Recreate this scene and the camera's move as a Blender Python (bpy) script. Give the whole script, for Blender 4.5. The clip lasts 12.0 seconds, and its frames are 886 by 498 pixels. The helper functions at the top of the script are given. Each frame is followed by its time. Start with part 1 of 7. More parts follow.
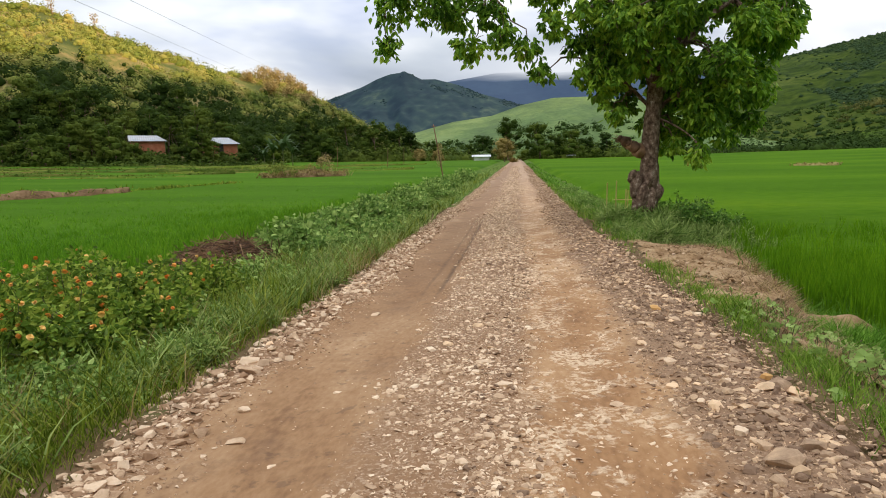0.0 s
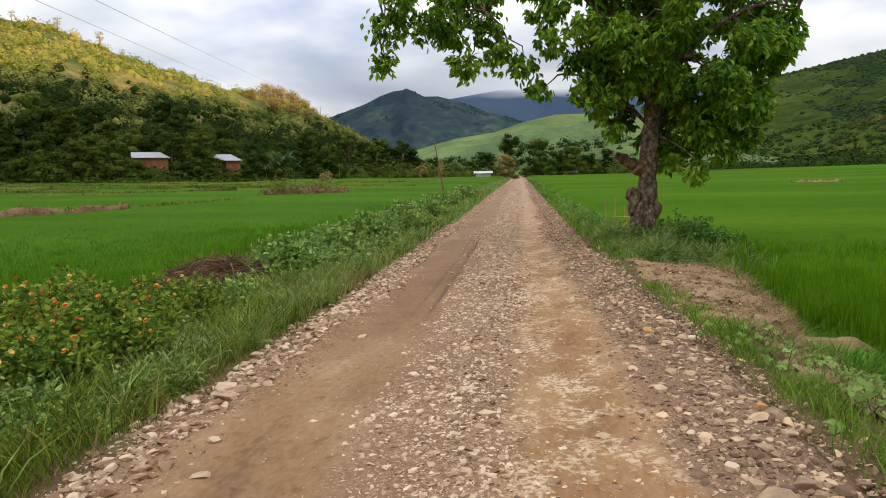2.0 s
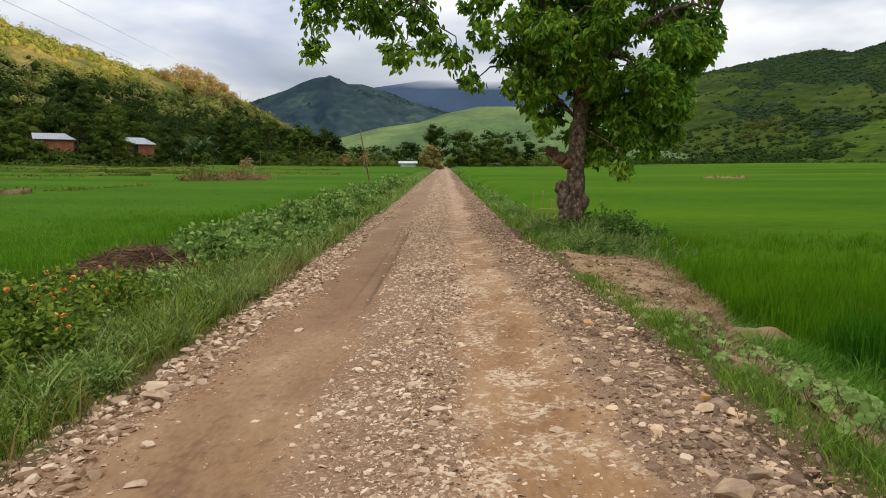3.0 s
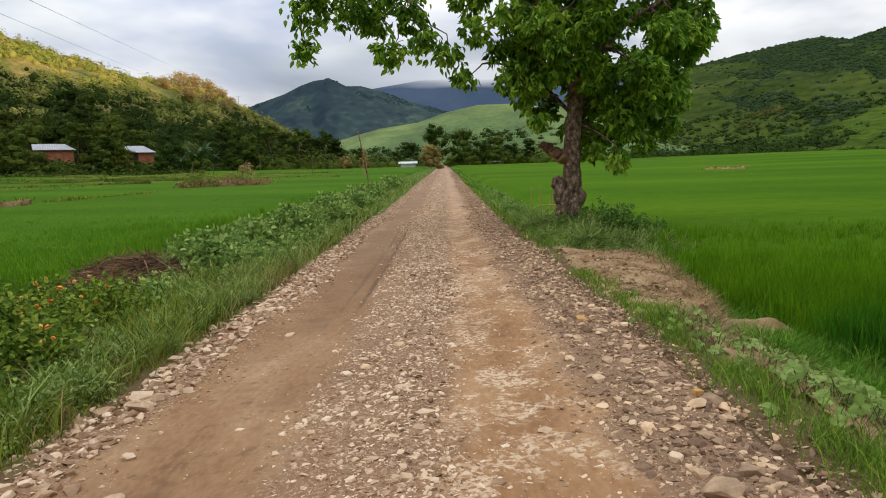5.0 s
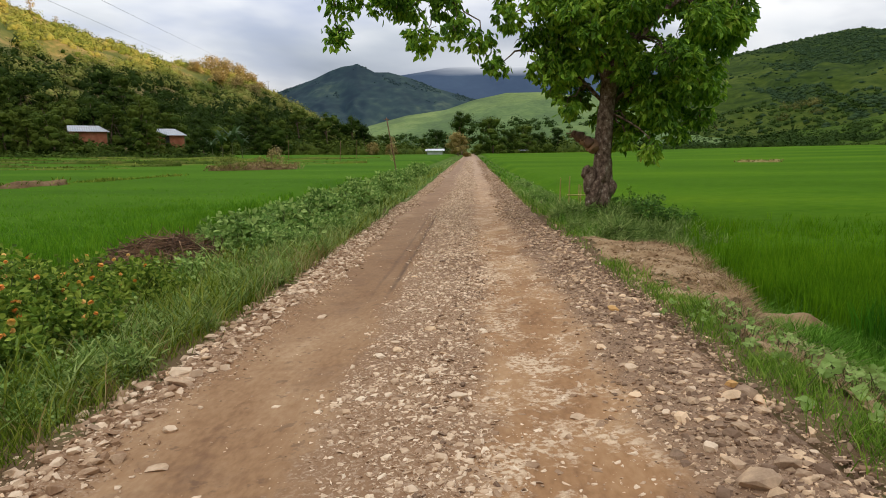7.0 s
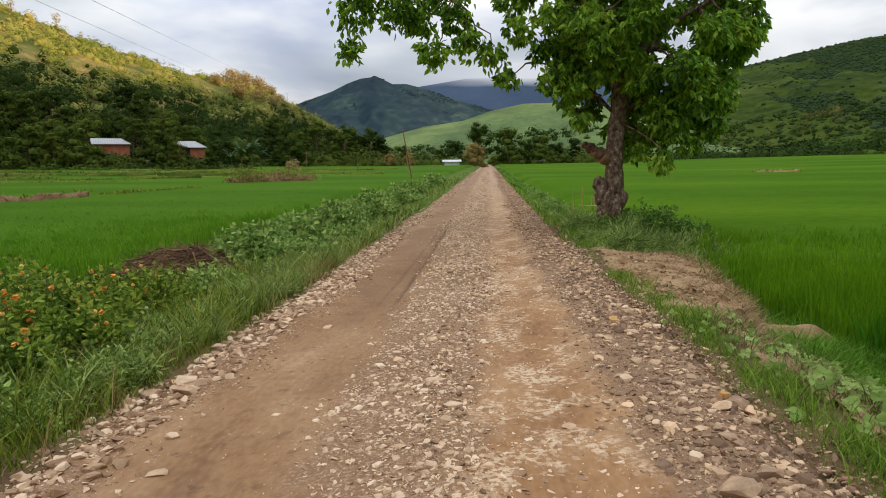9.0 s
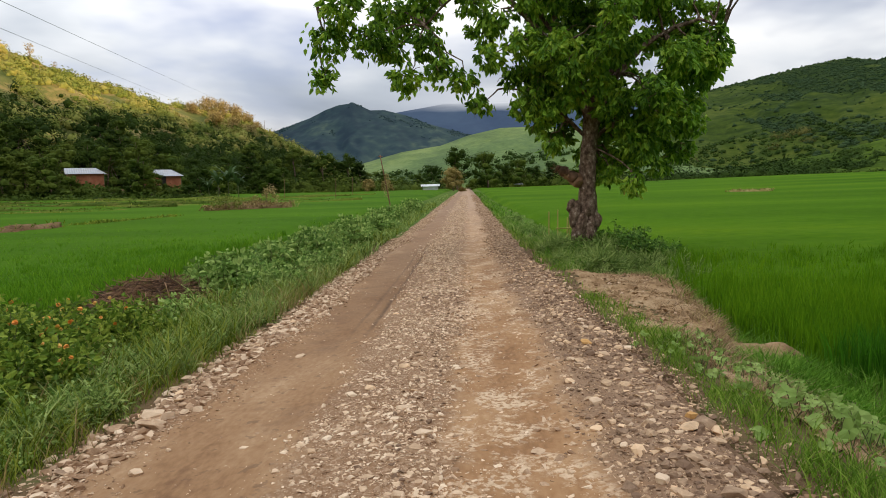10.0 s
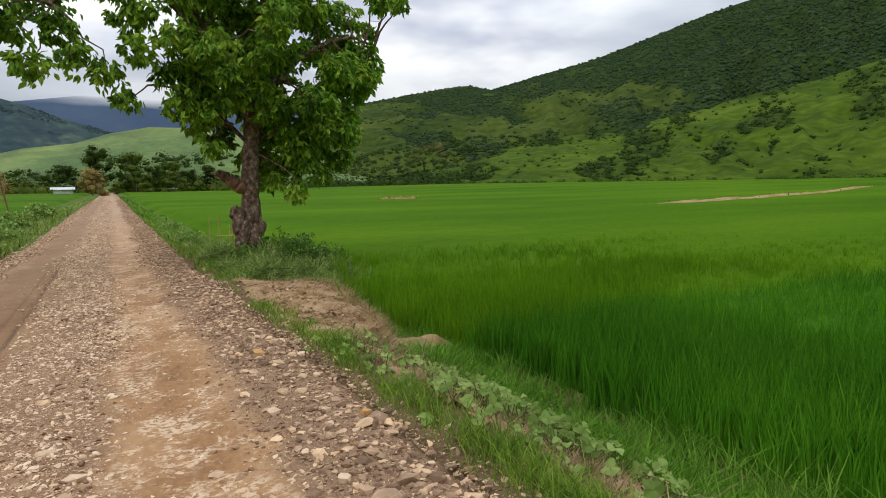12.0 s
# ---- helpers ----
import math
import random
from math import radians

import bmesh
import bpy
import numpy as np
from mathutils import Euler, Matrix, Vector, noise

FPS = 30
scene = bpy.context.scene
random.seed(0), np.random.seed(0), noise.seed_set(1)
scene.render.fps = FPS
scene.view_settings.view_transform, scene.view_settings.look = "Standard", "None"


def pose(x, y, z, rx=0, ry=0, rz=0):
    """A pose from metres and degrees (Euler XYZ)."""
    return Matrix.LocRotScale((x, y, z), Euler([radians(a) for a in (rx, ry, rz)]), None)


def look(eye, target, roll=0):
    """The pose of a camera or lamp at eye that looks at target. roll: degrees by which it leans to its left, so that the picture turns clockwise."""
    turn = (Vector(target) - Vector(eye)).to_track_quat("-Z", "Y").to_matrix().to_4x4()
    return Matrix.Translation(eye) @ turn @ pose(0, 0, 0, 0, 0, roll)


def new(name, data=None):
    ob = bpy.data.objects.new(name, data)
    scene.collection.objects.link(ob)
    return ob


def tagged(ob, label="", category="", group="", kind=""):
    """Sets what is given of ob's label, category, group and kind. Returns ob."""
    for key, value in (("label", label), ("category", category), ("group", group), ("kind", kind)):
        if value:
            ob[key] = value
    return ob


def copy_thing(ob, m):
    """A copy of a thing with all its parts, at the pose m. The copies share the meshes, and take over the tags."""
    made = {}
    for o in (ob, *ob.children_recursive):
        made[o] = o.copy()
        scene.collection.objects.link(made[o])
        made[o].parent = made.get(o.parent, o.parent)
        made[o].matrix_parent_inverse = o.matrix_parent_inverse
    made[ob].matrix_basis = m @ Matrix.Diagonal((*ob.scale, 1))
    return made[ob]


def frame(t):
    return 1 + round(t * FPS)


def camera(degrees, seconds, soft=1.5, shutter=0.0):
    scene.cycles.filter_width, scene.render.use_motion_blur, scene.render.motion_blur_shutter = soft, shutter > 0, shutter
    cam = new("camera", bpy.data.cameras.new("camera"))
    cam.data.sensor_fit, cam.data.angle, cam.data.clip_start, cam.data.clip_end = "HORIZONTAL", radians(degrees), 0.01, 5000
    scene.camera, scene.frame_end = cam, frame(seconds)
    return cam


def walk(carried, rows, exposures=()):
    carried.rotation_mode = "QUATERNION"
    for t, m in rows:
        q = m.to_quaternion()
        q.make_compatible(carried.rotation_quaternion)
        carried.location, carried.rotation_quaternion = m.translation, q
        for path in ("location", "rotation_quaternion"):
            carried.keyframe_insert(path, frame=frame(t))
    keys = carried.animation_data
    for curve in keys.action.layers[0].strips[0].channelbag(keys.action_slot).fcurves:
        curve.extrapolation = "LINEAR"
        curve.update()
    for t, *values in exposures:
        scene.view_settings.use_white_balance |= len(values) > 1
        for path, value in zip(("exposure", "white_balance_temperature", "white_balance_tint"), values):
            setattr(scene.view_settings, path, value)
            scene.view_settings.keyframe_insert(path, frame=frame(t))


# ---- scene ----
cam = camera(68.3, 12.0, soft=0.95)
EXPOSURES = [(0, 0.28), (1.5, 0.15), (3, 0.06), (6.5, 0.05), (10.5, 0.02), (12, 0.1)]
PATH = [
    (0, (0.028, 0.122, 1.45), (-0.201, 2.09, 1.181), -1.1),
    (0.5, (0.101, 0.165, 1.458), (-0.138, 2.132, 1.192), -1.6),
    (1, (0.208, 0.202, 1.475), (0.077, 2.187, 1.266), -1.4),
    (1.5, (0.214, 0.247, 1.472), (-0.064, 2.213, 1.232), -2.4),
    (2, (0.153, 0.306, 1.467), (-0.083, 2.28, 1.247), -1.1),
    (2.5, (0.054, 0.382, 1.483), (-0.039, 2.368, 1.268), -1.8),
    (3, (-0.033, 0.408, 1.472), (-0.036, 2.392, 1.22), 0.1),
    (3.2, (-0.056, 0.418, 1.474), (-0.112, 2.403, 1.235), 0.3),
    (4.8, (0.07, 0.495, 1.456), (-0.02, 2.476, 1.195), -1.6),
    (5, (0.093, 0.494, 1.459), (0.081, 2.477, 1.205), -1.6),
    (5.5, (0.075, 0.489, 1.458), (0.063, 2.472, 1.196), -1.6),
    (6, (0.055, 0.488, 1.46), (-0.063, 2.468, 1.207), -1.3),
    (6.5, (0.043, 0.481, 1.463), (-0.091, 2.459, 1.199), -1.2),
    (7, (0.022, 0.457, 1.448), (-0.066, 2.434, 1.159), -0.6),
    (7.5, (0.006, 0.433, 1.459), (-0.084, 2.414, 1.199), -0.3),
    (7.7, (0.003, 0.445, 1.462), (-0.097, 2.423, 1.183), -0.4),
    (9.3, (0.225, 0.372, 1.466), (0.083, 2.352, 1.229), -0.8),
    (9.5, (0.251, 0.372, 1.464), (0.143, 2.357, 1.245), -1.5),
    (10, (0.251, 0.372, 1.481), (0.172, 2.361, 1.297), -1.7),
    (10.5, (0.209, 0.403, 1.491), (0.152, 2.396, 1.34), -1.5),
    (11, (0.159, 0.429, 1.486), (0.339, 2.413, 1.308), -1.4),
    (11.5, (0.178, 0.436, 1.481), (0.788, 2.332, 1.294), -1.5),
    (12, (0.192, 0.419, 1.492), (1.091, 2.196, 1.304), -0.8),
]
walk(cam, [(t, look(eye, target, roll)) for t, eye, target, roll in PATH], EXPOSURES)

# ---- world, sun and exposure ----
SUN_AZ, SUN_EL = 122.0, 13.0
world = bpy.data.worlds.new("sky")
scene.world = world
world.use_nodes = True
wt = world.node_tree
wt.nodes.clear()


def wn(kind, **kw):
    n = wt.nodes.new(kind)
    for k, v in kw.items():
        n.inputs[k].default_value = v
    return n


def wmath(op, a, b=None):
    n = wt.nodes.new("ShaderNodeMath")
    n.operation = op
    for i, v in enumerate((a, b)):
        if v is None:
            continue
        if isinstance(v, (int, float)):
            n.inputs[i].default_value = v
        else:
            wt.links.new(v, n.inputs[i])
    return n.outputs[0]


def ramp_set(n, stops):
    cr = n.color_ramp
    while len(cr.elements) < len(stops):
        cr.elements.new(0.5)
    for e, (p, c) in zip(cr.elements, stops):
        e.position, e.color = p, (*c, 1)


sky = wt.nodes.new("ShaderNodeTexSky")
sky.sky_type, sky.sun_disc = "NISHITA", False
sky.sun_elevation, sky.sun_rotation = radians(SUN_EL), radians(SUN_AZ)
tc = wt.nodes.new("ShaderNodeTexCoord")
sep = wt.nodes.new("ShaderNodeSeparateXYZ")
wt.links.new(tc.outputs["Generated"], sep.inputs[0])
up = wmath("ADD", wmath("MAXIMUM", sep.outputs[2], 0.0), 0.30)
comb = wt.nodes.new("ShaderNodeCombineXYZ")
wt.links.new(wmath("DIVIDE", sep.outputs[0], up), comb.inputs[0])
wt.links.new(wmath("DIVIDE", sep.outputs[1], up), comb.inputs[1])
wt.links.new(wmath("MULTIPLY", sep.outputs[2], 3.0), comb.inputs[2])
n1 = wn("ShaderNodeTexNoise", Scale=1.0, Detail=5.0, Roughness=0.46, Distortion=0.3)
n2 = wn("ShaderNodeTexNoise", Scale=1.7, Detail=4.0, Roughness=0.5)
wt.links.new(comb.outputs[0], n1.inputs["Vector"])
wt.links.new(comb.outputs[0], n2.inputs["Vector"])
cloud = wt.nodes.new("ShaderNodeValToRGB")
ramp_set(cloud, [(0.34, (0.38, 0.43, 0.51)), (0.45, (0.55, 0.60, 0.67)), (0.54, (0.80, 0.83, 0.87)), (0.64, (0.98, 0.98, 0.98))])
wt.links.new(n1.outputs[0], cloud.inputs[0])
gaps = wt.nodes.new("ShaderNodeValToRGB")
ramp_set(gaps, [(0.38, (1, 1, 1)), (0.55, (0, 0, 0))])
wt.links.new(n2.outputs[0], gaps.inputs[0])
blue = wt.nodes.new("ShaderNodeMixRGB")
blue.blend_type, blue.inputs[0].default_value, blue.inputs[2].default_value = "MULTIPLY", 1.0, (0.125, 0.105, 0.13, 1)
wt.links.new(sky.outputs[0], blue.inputs[1])
mixs = wt.nodes.new("ShaderNodeMixRGB")
wt.links.new(wmath("MULTIPLY", gaps.outputs[0], 0.65), mixs.inputs[0])
wt.links.new(cloud.outputs[0], mixs.inputs[1])
wt.links.new(blue.outputs[0], mixs.inputs[2])
over = wt.nodes.new("ShaderNodeMixRGB")
over.blend_type, over.inputs[0].default_value = "MULTIPLY", 1.0
wt.links.new(mixs.outputs[0], over.inputs[1])
# an overcast sky is up to three times brighter overhead than at the horizon
wt.links.new(wmath("ADD", 0.71, wmath("MULTIPLY", wmath("MAXIMUM", sep.outputs[2], 0.0), 1.9)), over.inputs[2])
bg = wt.nodes.new("ShaderNodeBackground")
bg.inputs[1].default_value = 1.0
wt.links.new(over.outputs[0], bg.inputs[0])
wo = wt.nodes.new("ShaderNodeOutputWorld")
wt.links.new(bg.outputs[0], wo.inputs[0])

sun = new("sun", bpy.data.lights.new("sun", "SUN"))
sun.data.energy, sun.data.angle, sun.data.color = 5.0, radians(0.6), (1.0, 0.72, 0.40)
SUN_DIR = Vector((math.sin(radians(SUN_AZ)) * math.cos(radians(SUN_EL)), math.cos(radians(SUN_AZ)) * math.cos(radians(SUN_EL)), math.sin(radians(SUN_EL))))
sun.matrix_world = look(SUN_DIR * 1000, (0, 0, 0))


# ---- small helpers ----


def ss(a, b, x):
    t = np.clip((np.asarray(x, float) - a) / (b - a), 0, 1)
    return t * t * (3 - 2 * t)


def lattice(ix, iy, seed):
    h = (ix.astype(np.int64) * 374761393 + iy.astype(np.int64) * 668265263 + seed * 1442695041) & 0x7FFFFFFF
    h = ((h ^ (h >> 13)) * 1274126177) & 0x7FFFFFFF
    return ((h ^ (h >> 16)) & 0xFFFF) / 65535.0


def vnoise(x, y, seed=0):
    x, y = np.broadcast_arrays(np.asarray(x, float), np.asarray(y, float))
    ix, iy = np.floor(x), np.floor(y)
    fx, fy = x - ix, y - iy
    fx, fy = fx * fx * (3 - 2 * fx), fy * fy * (3 - 2 * fy)
    a, b = lattice(ix, iy, seed), lattice(ix + 1, iy, seed)
    c, d = lattice(ix, iy + 1, seed), lattice(ix + 1, iy + 1, seed)
    return (a + (b - a) * fx) * (1 - fy) + (c + (d - c) * fx) * fy


def fbm(x, y, octaves=4, seed=0):
    """Soft noise between about -1 and 1."""
    total, amp = 0.0, 0.5
    for k in range(octaves):
        total = total + amp * (2 * vnoise(np.asarray(x) * 2**k, np.asarray(y) * 2**k, seed + k) - 1)
        amp *= 0.5
    return total


def mesh_np(name, verts, faces, material, smooth=False):
    """A mesh from arrays; all faces have the same number of corners."""
    verts, faces = np.asarray(verts, np.float32), np.asarray(faces, np.int32)
    me = bpy.data.meshes.new(name)
    k = faces.shape[1]
    me.vertices.add(len(verts))
    me.vertices.foreach_set("co", verts.ravel())
    me.loops.add(faces.size)
    me.loops.foreach_set("vertex_index", faces.ravel())
    me.polygons.add(len(faces))
    me.polygons.foreach_set("loop_start", np.arange(0, faces.size, k, dtype=np.int32))
    me.polygons.foreach_set("use_smooth", np.full(len(faces), smooth))
    me.update(calc_edges=True)
    me.materials.append(material)
    return me


def part_np(name, verts, faces, material, parent=None, label="", smooth=False):
    ob = new(name, mesh_np(name, verts, faces, material, smooth))
    ob.parent = parent
    return tagged(ob, label)


def part(name, bm, material, parent=None, label="", smooth=False):
    """Links a bmesh as one mesh object under a thing or a part."""
    me = bpy.data.meshes.new(name)
    for f in bm.faces:
        f.smooth = smooth
    bm.to_mesh(me)
    bm.free()
    me.materials.append(material)
    ob = new(name, me)
    ob.parent = parent
    return tagged(ob, label)


def empty(name, at=(0, 0, 0), rz=0.0):
    ob = new(name)
    ob.matrix_basis = pose(*at, 0, 0, rz)
    ob.empty_display_size = 0.1
    return ob


def grid_faces(rows, cols):
    i = np.arange((rows - 1) * (cols - 1))
    a = i // (cols - 1) * cols + i % (cols - 1)
    return np.stack([a, a + 1, a + cols + 1, a + cols], 1)


def join(chunks):
    """Joins (verts, faces) pairs."""
    vs, fs, n = [], [], 0
    for v, f in chunks:
        vs.append(v)
        fs.append(np.asarray(f) + n)
        n += len(v)
    return np.concatenate(vs), np.concatenate(fs)


def tube(points, radii, sides=8, seed=0, rough=0.0):
    """A tapered tube along a line of points, closed at both ends by a small ring."""
    pts, radii = np.asarray(points, float), np.asarray(radii, float)
    way = np.gradient(pts, axis=0)
    way /= np.linalg.norm(way, axis=1, keepdims=True) + 1e-9
    ref = np.where(np.abs(way[:, 2:3]) < 0.9, (0.0, 0.0, 1.0), (1.0, 0.0, 0.0))
    a = np.cross(way, ref)
    a /= np.linalg.norm(a, axis=1, keepdims=True)
    b = np.cross(way, a)
    ang = np.linspace(0, 2 * np.pi, sides, endpoint=False)
    ring = np.cos(ang)[None, :, None] * a[:, None] + np.sin(ang)[None, :, None] * b[:, None]
    wob = 1.0
    if rough:
        k = np.arange(len(pts))[:, None]
        wob = 1 + rough * fbm(np.cos(ang)[None] * 1.7 + seed * 3.1 + k * 0.35, np.sin(ang)[None] * 1.7 + k * 0.45, 3, seed)[..., None]
    v = (pts[:, None] + ring * radii[:, None, None] * wob).reshape(-1, 3)
    i = np.arange((len(pts) - 1) * sides)
    r, c = i // sides, i % sides
    n = (c + 1) % sides
    f = np.stack([r * sides + c, r * sides + n, (r + 1) * sides + n, (r + 1) * sides + c], 1)
    m = len(v)
    v = np.concatenate([v, pts[:1], pts[-1:]])
    c = np.arange(sides)
    n = (c + 1) % sides
    last = (len(pts) - 1) * sides
    caps = np.concatenate([np.stack([np.full(sides, m), n, c, c], 1), np.stack([np.full(sides, m + 1), last + c, last + n, last + n], 1)])
    return v, f, caps


def tube_tris(*args, **kw):
    v, f, caps = tube(*args, **kw)
    return v, np.concatenate([f[:, [0, 1, 2]], f[:, [0, 2, 3]], caps[:, :3]])


def curve_points(p0, p1, sag=0.0, n=7, bend=(0, 0, 0)):
    t = np.linspace(0, 1, n)[:, None]
    hump = 4 * t * (1 - t)
    return np.asarray(p0) * (1 - t) + np.asarray(p1) * t + hump * (np.asarray(bend) + np.array((0, 0, -sag)))


def blades(root, height, width, lean, rng, curl=0.35):
    """Grass blades: three triangles each, bent over by lean (metres at the tip)."""
    n = len(root)
    turn = rng.uniform(0, 2 * np.pi, n)
    side = np.stack([np.cos(turn), np.sin(turn), np.zeros(n)], 1)
    way = rng.uniform(0, 2 * np.pi, n)
    out = np.stack([np.cos(way), np.sin(way), np.zeros(n)], 1) * np.asarray(lean).reshape(-1, 1)
    h, w = np.asarray(height).reshape(-1, 1), np.asarray(width).reshape(-1, 1)
    zed = np.array([[0, 0, 1.0]])
    mid = root + out * curl + zed * h * 0.58
    tip = root + out + zed * h
    v = np.stack([root - side * w * 0.5, root + side * w * 0.5, mid - side * w * 0.45, mid + side * w * 0.45, tip], 1).reshape(-1, 3)
    f = np.array([[0, 1, 3], [0, 3, 2], [2, 3, 4]])[None] + 5 * np.arange(n)[:, None, None]
    return v, f.reshape(-1, 3)


def leaves(at, ahead, size, rng, wide=0.62, fold=0.25):
    """Leaves with a folded midrib, four triangles each. ahead: the way each points."""
    n = len(at)
    ahead = ahead / (np.linalg.norm(ahead, axis=1, keepdims=True) + 1e-9)
    rnd = rng.normal(size=(n, 3))
    side = np.cross(ahead, rnd)
    side /= np.linalg.norm(side, axis=1, keepdims=True) + 1e-9
    nor = np.cross(side, ahead)
    s = np.asarray(size).reshape(-1, 1)
    w = s * wide * 0.5
    lift = nor * w * fold
    base, tip = at, at + ahead * s - nor * s * 0.14
    low, high = at + ahead * s * 0.30, at + ahead * s * 0.66 - nor * s * 0.03
    v = np.stack([base, low - side * w + lift, high - side * w * 0.78 + lift, tip, high + side * w * 0.78 + lift, low + side * w + lift], 1).reshape(-1, 3)
    f = np.array([[0, 2, 1], [0, 3, 2], [0, 4, 3], [0, 5, 4]])[None] + 6 * np.arange(n)[:, None, None]
    return v, f.reshape(-1, 3)


def flecks(at, size, rng, flat=0.0, out=None, rough=0.38):
    """Small ragged foliage clumps: one bent quad (two triangles) each, facing the way out where that is given."""
    n = len(at)
    if out is None:
        a = rng.normal(size=(n, 3))
        a[:, 2] *= 1 - flat
    else:
        nor = out / (np.linalg.norm(out, axis=1, keepdims=True) + 1e-9) + rng.normal(0, rough, (n, 3)) + (0, 0, 0.25)
        a = np.cross(nor, rng.normal(size=(n, 3)))
    a /= np.linalg.norm(a, axis=1, keepdims=True) + 1e-9
    b = np.cross(a, rng.normal(size=(n, 3)) if out is None else nor)
    b /= np.linalg.norm(b, axis=1, keepdims=True) + 1e-9
    s = np.asarray(size).reshape(-1, 1) * 0.5
    r = rng.uniform(0.55, 1.15, (n, 4, 1))
    v = np.stack([at - a * s * r[:, 0], at + b * s * r[:, 1] * 0.8, at + a * s * r[:, 2], at - b * s * r[:, 3] * 0.8], 1).reshape(-1, 3)
    f = np.array([[0, 1, 2], [0, 2, 3]])[None] + 4 * np.arange(n)[:, None, None]
    return v, f.reshape(-1, 3)


# ---- materials ----
def material(name, stops, scale=1.0, rough=0.85, bump=0.0, bump_scale=40.0, fine=None, island=0.0, thing=0.0, clear=0.0, metal=0.0, detail=6.0, stretch=None, grain=0.25, spec=None):
    """A procedural surface: colours from noise at one scale, broken up by a finer one; island and thing vary the tone piece by piece or thing by thing;
    clear: how much light passes through, for leaves."""
    m = bpy.data.materials.new(name)
    m.use_nodes = True
    nt = m.node_tree
    nt.nodes.clear()

    def node(kind):
        return nt.nodes.new(kind)

    geo = node("ShaderNodeNewGeometry")
    place = geo.outputs["Position"]
    if stretch:
        mp = node("ShaderNodeMapping")
        mp.inputs["Scale"].default_value = stretch
        nt.links.new(place, mp.inputs[0])
        place = mp.outputs[0]
    big = node("ShaderNodeTexNoise")
    big.inputs["Scale"].default_value, big.inputs["Detail"].default_value, big.inputs["Roughness"].default_value = scale, detail, 0.6
    nt.links.new(place, big.inputs["Vector"])
    small = node("ShaderNodeTexNoise")
    small.inputs["Scale"].default_value, small.inputs["Detail"].default_value = fine or scale * 11, 4.0
    nt.links.new(place, small.inputs["Vector"])
    val = big.outputs[0]

    def math_node(op, a, b):
        n = node("ShaderNodeMath")
        n.operation = op
        for i, v in enumerate((a, b)):
            if isinstance(v, (int, float)):
                n.inputs[i].default_value = v
            else:
                nt.links.new(v, n.inputs[i])
        return n.outputs[0]

    val = math_node("ADD", val, math_node("MULTIPLY", math_node("SUBTRACT", small.outputs[0], 0.5), grain))
    if island:
        val = math_node("ADD", val, math_node("MULTIPLY", math_node("SUBTRACT", geo.outputs["Random Per Island"], 0.5), island))
    if thing:
        info = node("ShaderNodeObjectInfo")
        val = math_node("ADD", val, math_node("MULTIPLY", math_node("SUBTRACT", info.outputs["Random"], 0.5), thing))
    cr = node("ShaderNodeValToRGB")
    ramp_set(cr, stops)
    nt.links.new(val, cr.inputs[0])
    pb = node("ShaderNodeBsdfPrincipled")
    pb.inputs["Roughness"].default_value, pb.inputs["Metallic"].default_value = rough, metal
    pb.inputs["Specular IOR Level"].default_value = spec if spec is not None else (0.10 if clear else 0.2 if rough > 0.7 else 0.45)
    nt.links.new(cr.outputs[0], pb.inputs["Base Color"])
    if bump:
        bt = node("ShaderNodeTexNoise")
        bt.inputs["Scale"].default_value, bt.inputs["Detail"].default_value, bt.inputs["Roughness"].default_value = bump_scale, 6.0, 0.65
        nt.links.new(place, bt.inputs["Vector"])
        bp = node("ShaderNodeBump")
        bp.inputs["Strength"].default_value, bp.inputs["Distance"].default_value = min(1.0, bump), 0.4 / bump_scale
        nt.links.new(bt.outputs[0], bp.inputs["Height"])
        nt.links.new(bp.outputs[0], pb.inputs["Normal"])
    out = node("ShaderNodeOutputMaterial")
    shader = pb.outputs[0]
    if clear:
        tr = node("ShaderNodeBsdfTranslucent")
        nt.links.new(cr.outputs[0], tr.inputs[0])
        mx = node("ShaderNodeMixShader")
        mx.inputs[0].default_value = clear
        nt.links.new(pb.outputs[0], mx.inputs[1])
        nt.links.new(tr.outputs[0], mx.inputs[2])
        shader = mx.outputs[0]
    nt.links.new(shader, out.inputs[0])
    return m


def g(*c):
    return c


SOIL = material("verge_soil", [(0.3, g(0.12, 0.072, 0.036)), (0.5, g(0.172, 0.112, 0.056)), (0.7, g(0.112, 0.12, 0.036))], 1.6, 0.95, 0.8, 25, fine=30, grain=0.5, spec=0.05)
BARE = material("bare_soil", [(0.3, g(0.2205, 0.1278, 0.0612)), (0.5, g(0.3645, 0.2322, 0.1179)), (0.7, g(0.477, 0.333, 0.189))], 2.6, 0.95, 1.0, 22, fine=35, grain=0.6, spec=0.05)
DIRT = material("packed_dirt", [(0.3, g(0.215, 0.112, 0.052)), (0.45, g(0.312, 0.170, 0.078)), (0.6, g(0.376, 0.221, 0.109)), (0.75, g(0.462, 0.292, 0.155))], 1.3, 0.9, 0.6, 45, fine=26, grain=0.45, stretch=(1.0, 0.45, 1.0))
STONE = material("road_stone", [(0.1, g(0.30, 0.175, 0.095)), (0.35, g(0.50, 0.33, 0.195)), (0.6, g(0.68, 0.485, 0.31)), (0.9, g(0.80, 0.61, 0.41))], 9.0, 0.9, 0.5, 90, island=0.8, thing=0.4, spec=0.1)
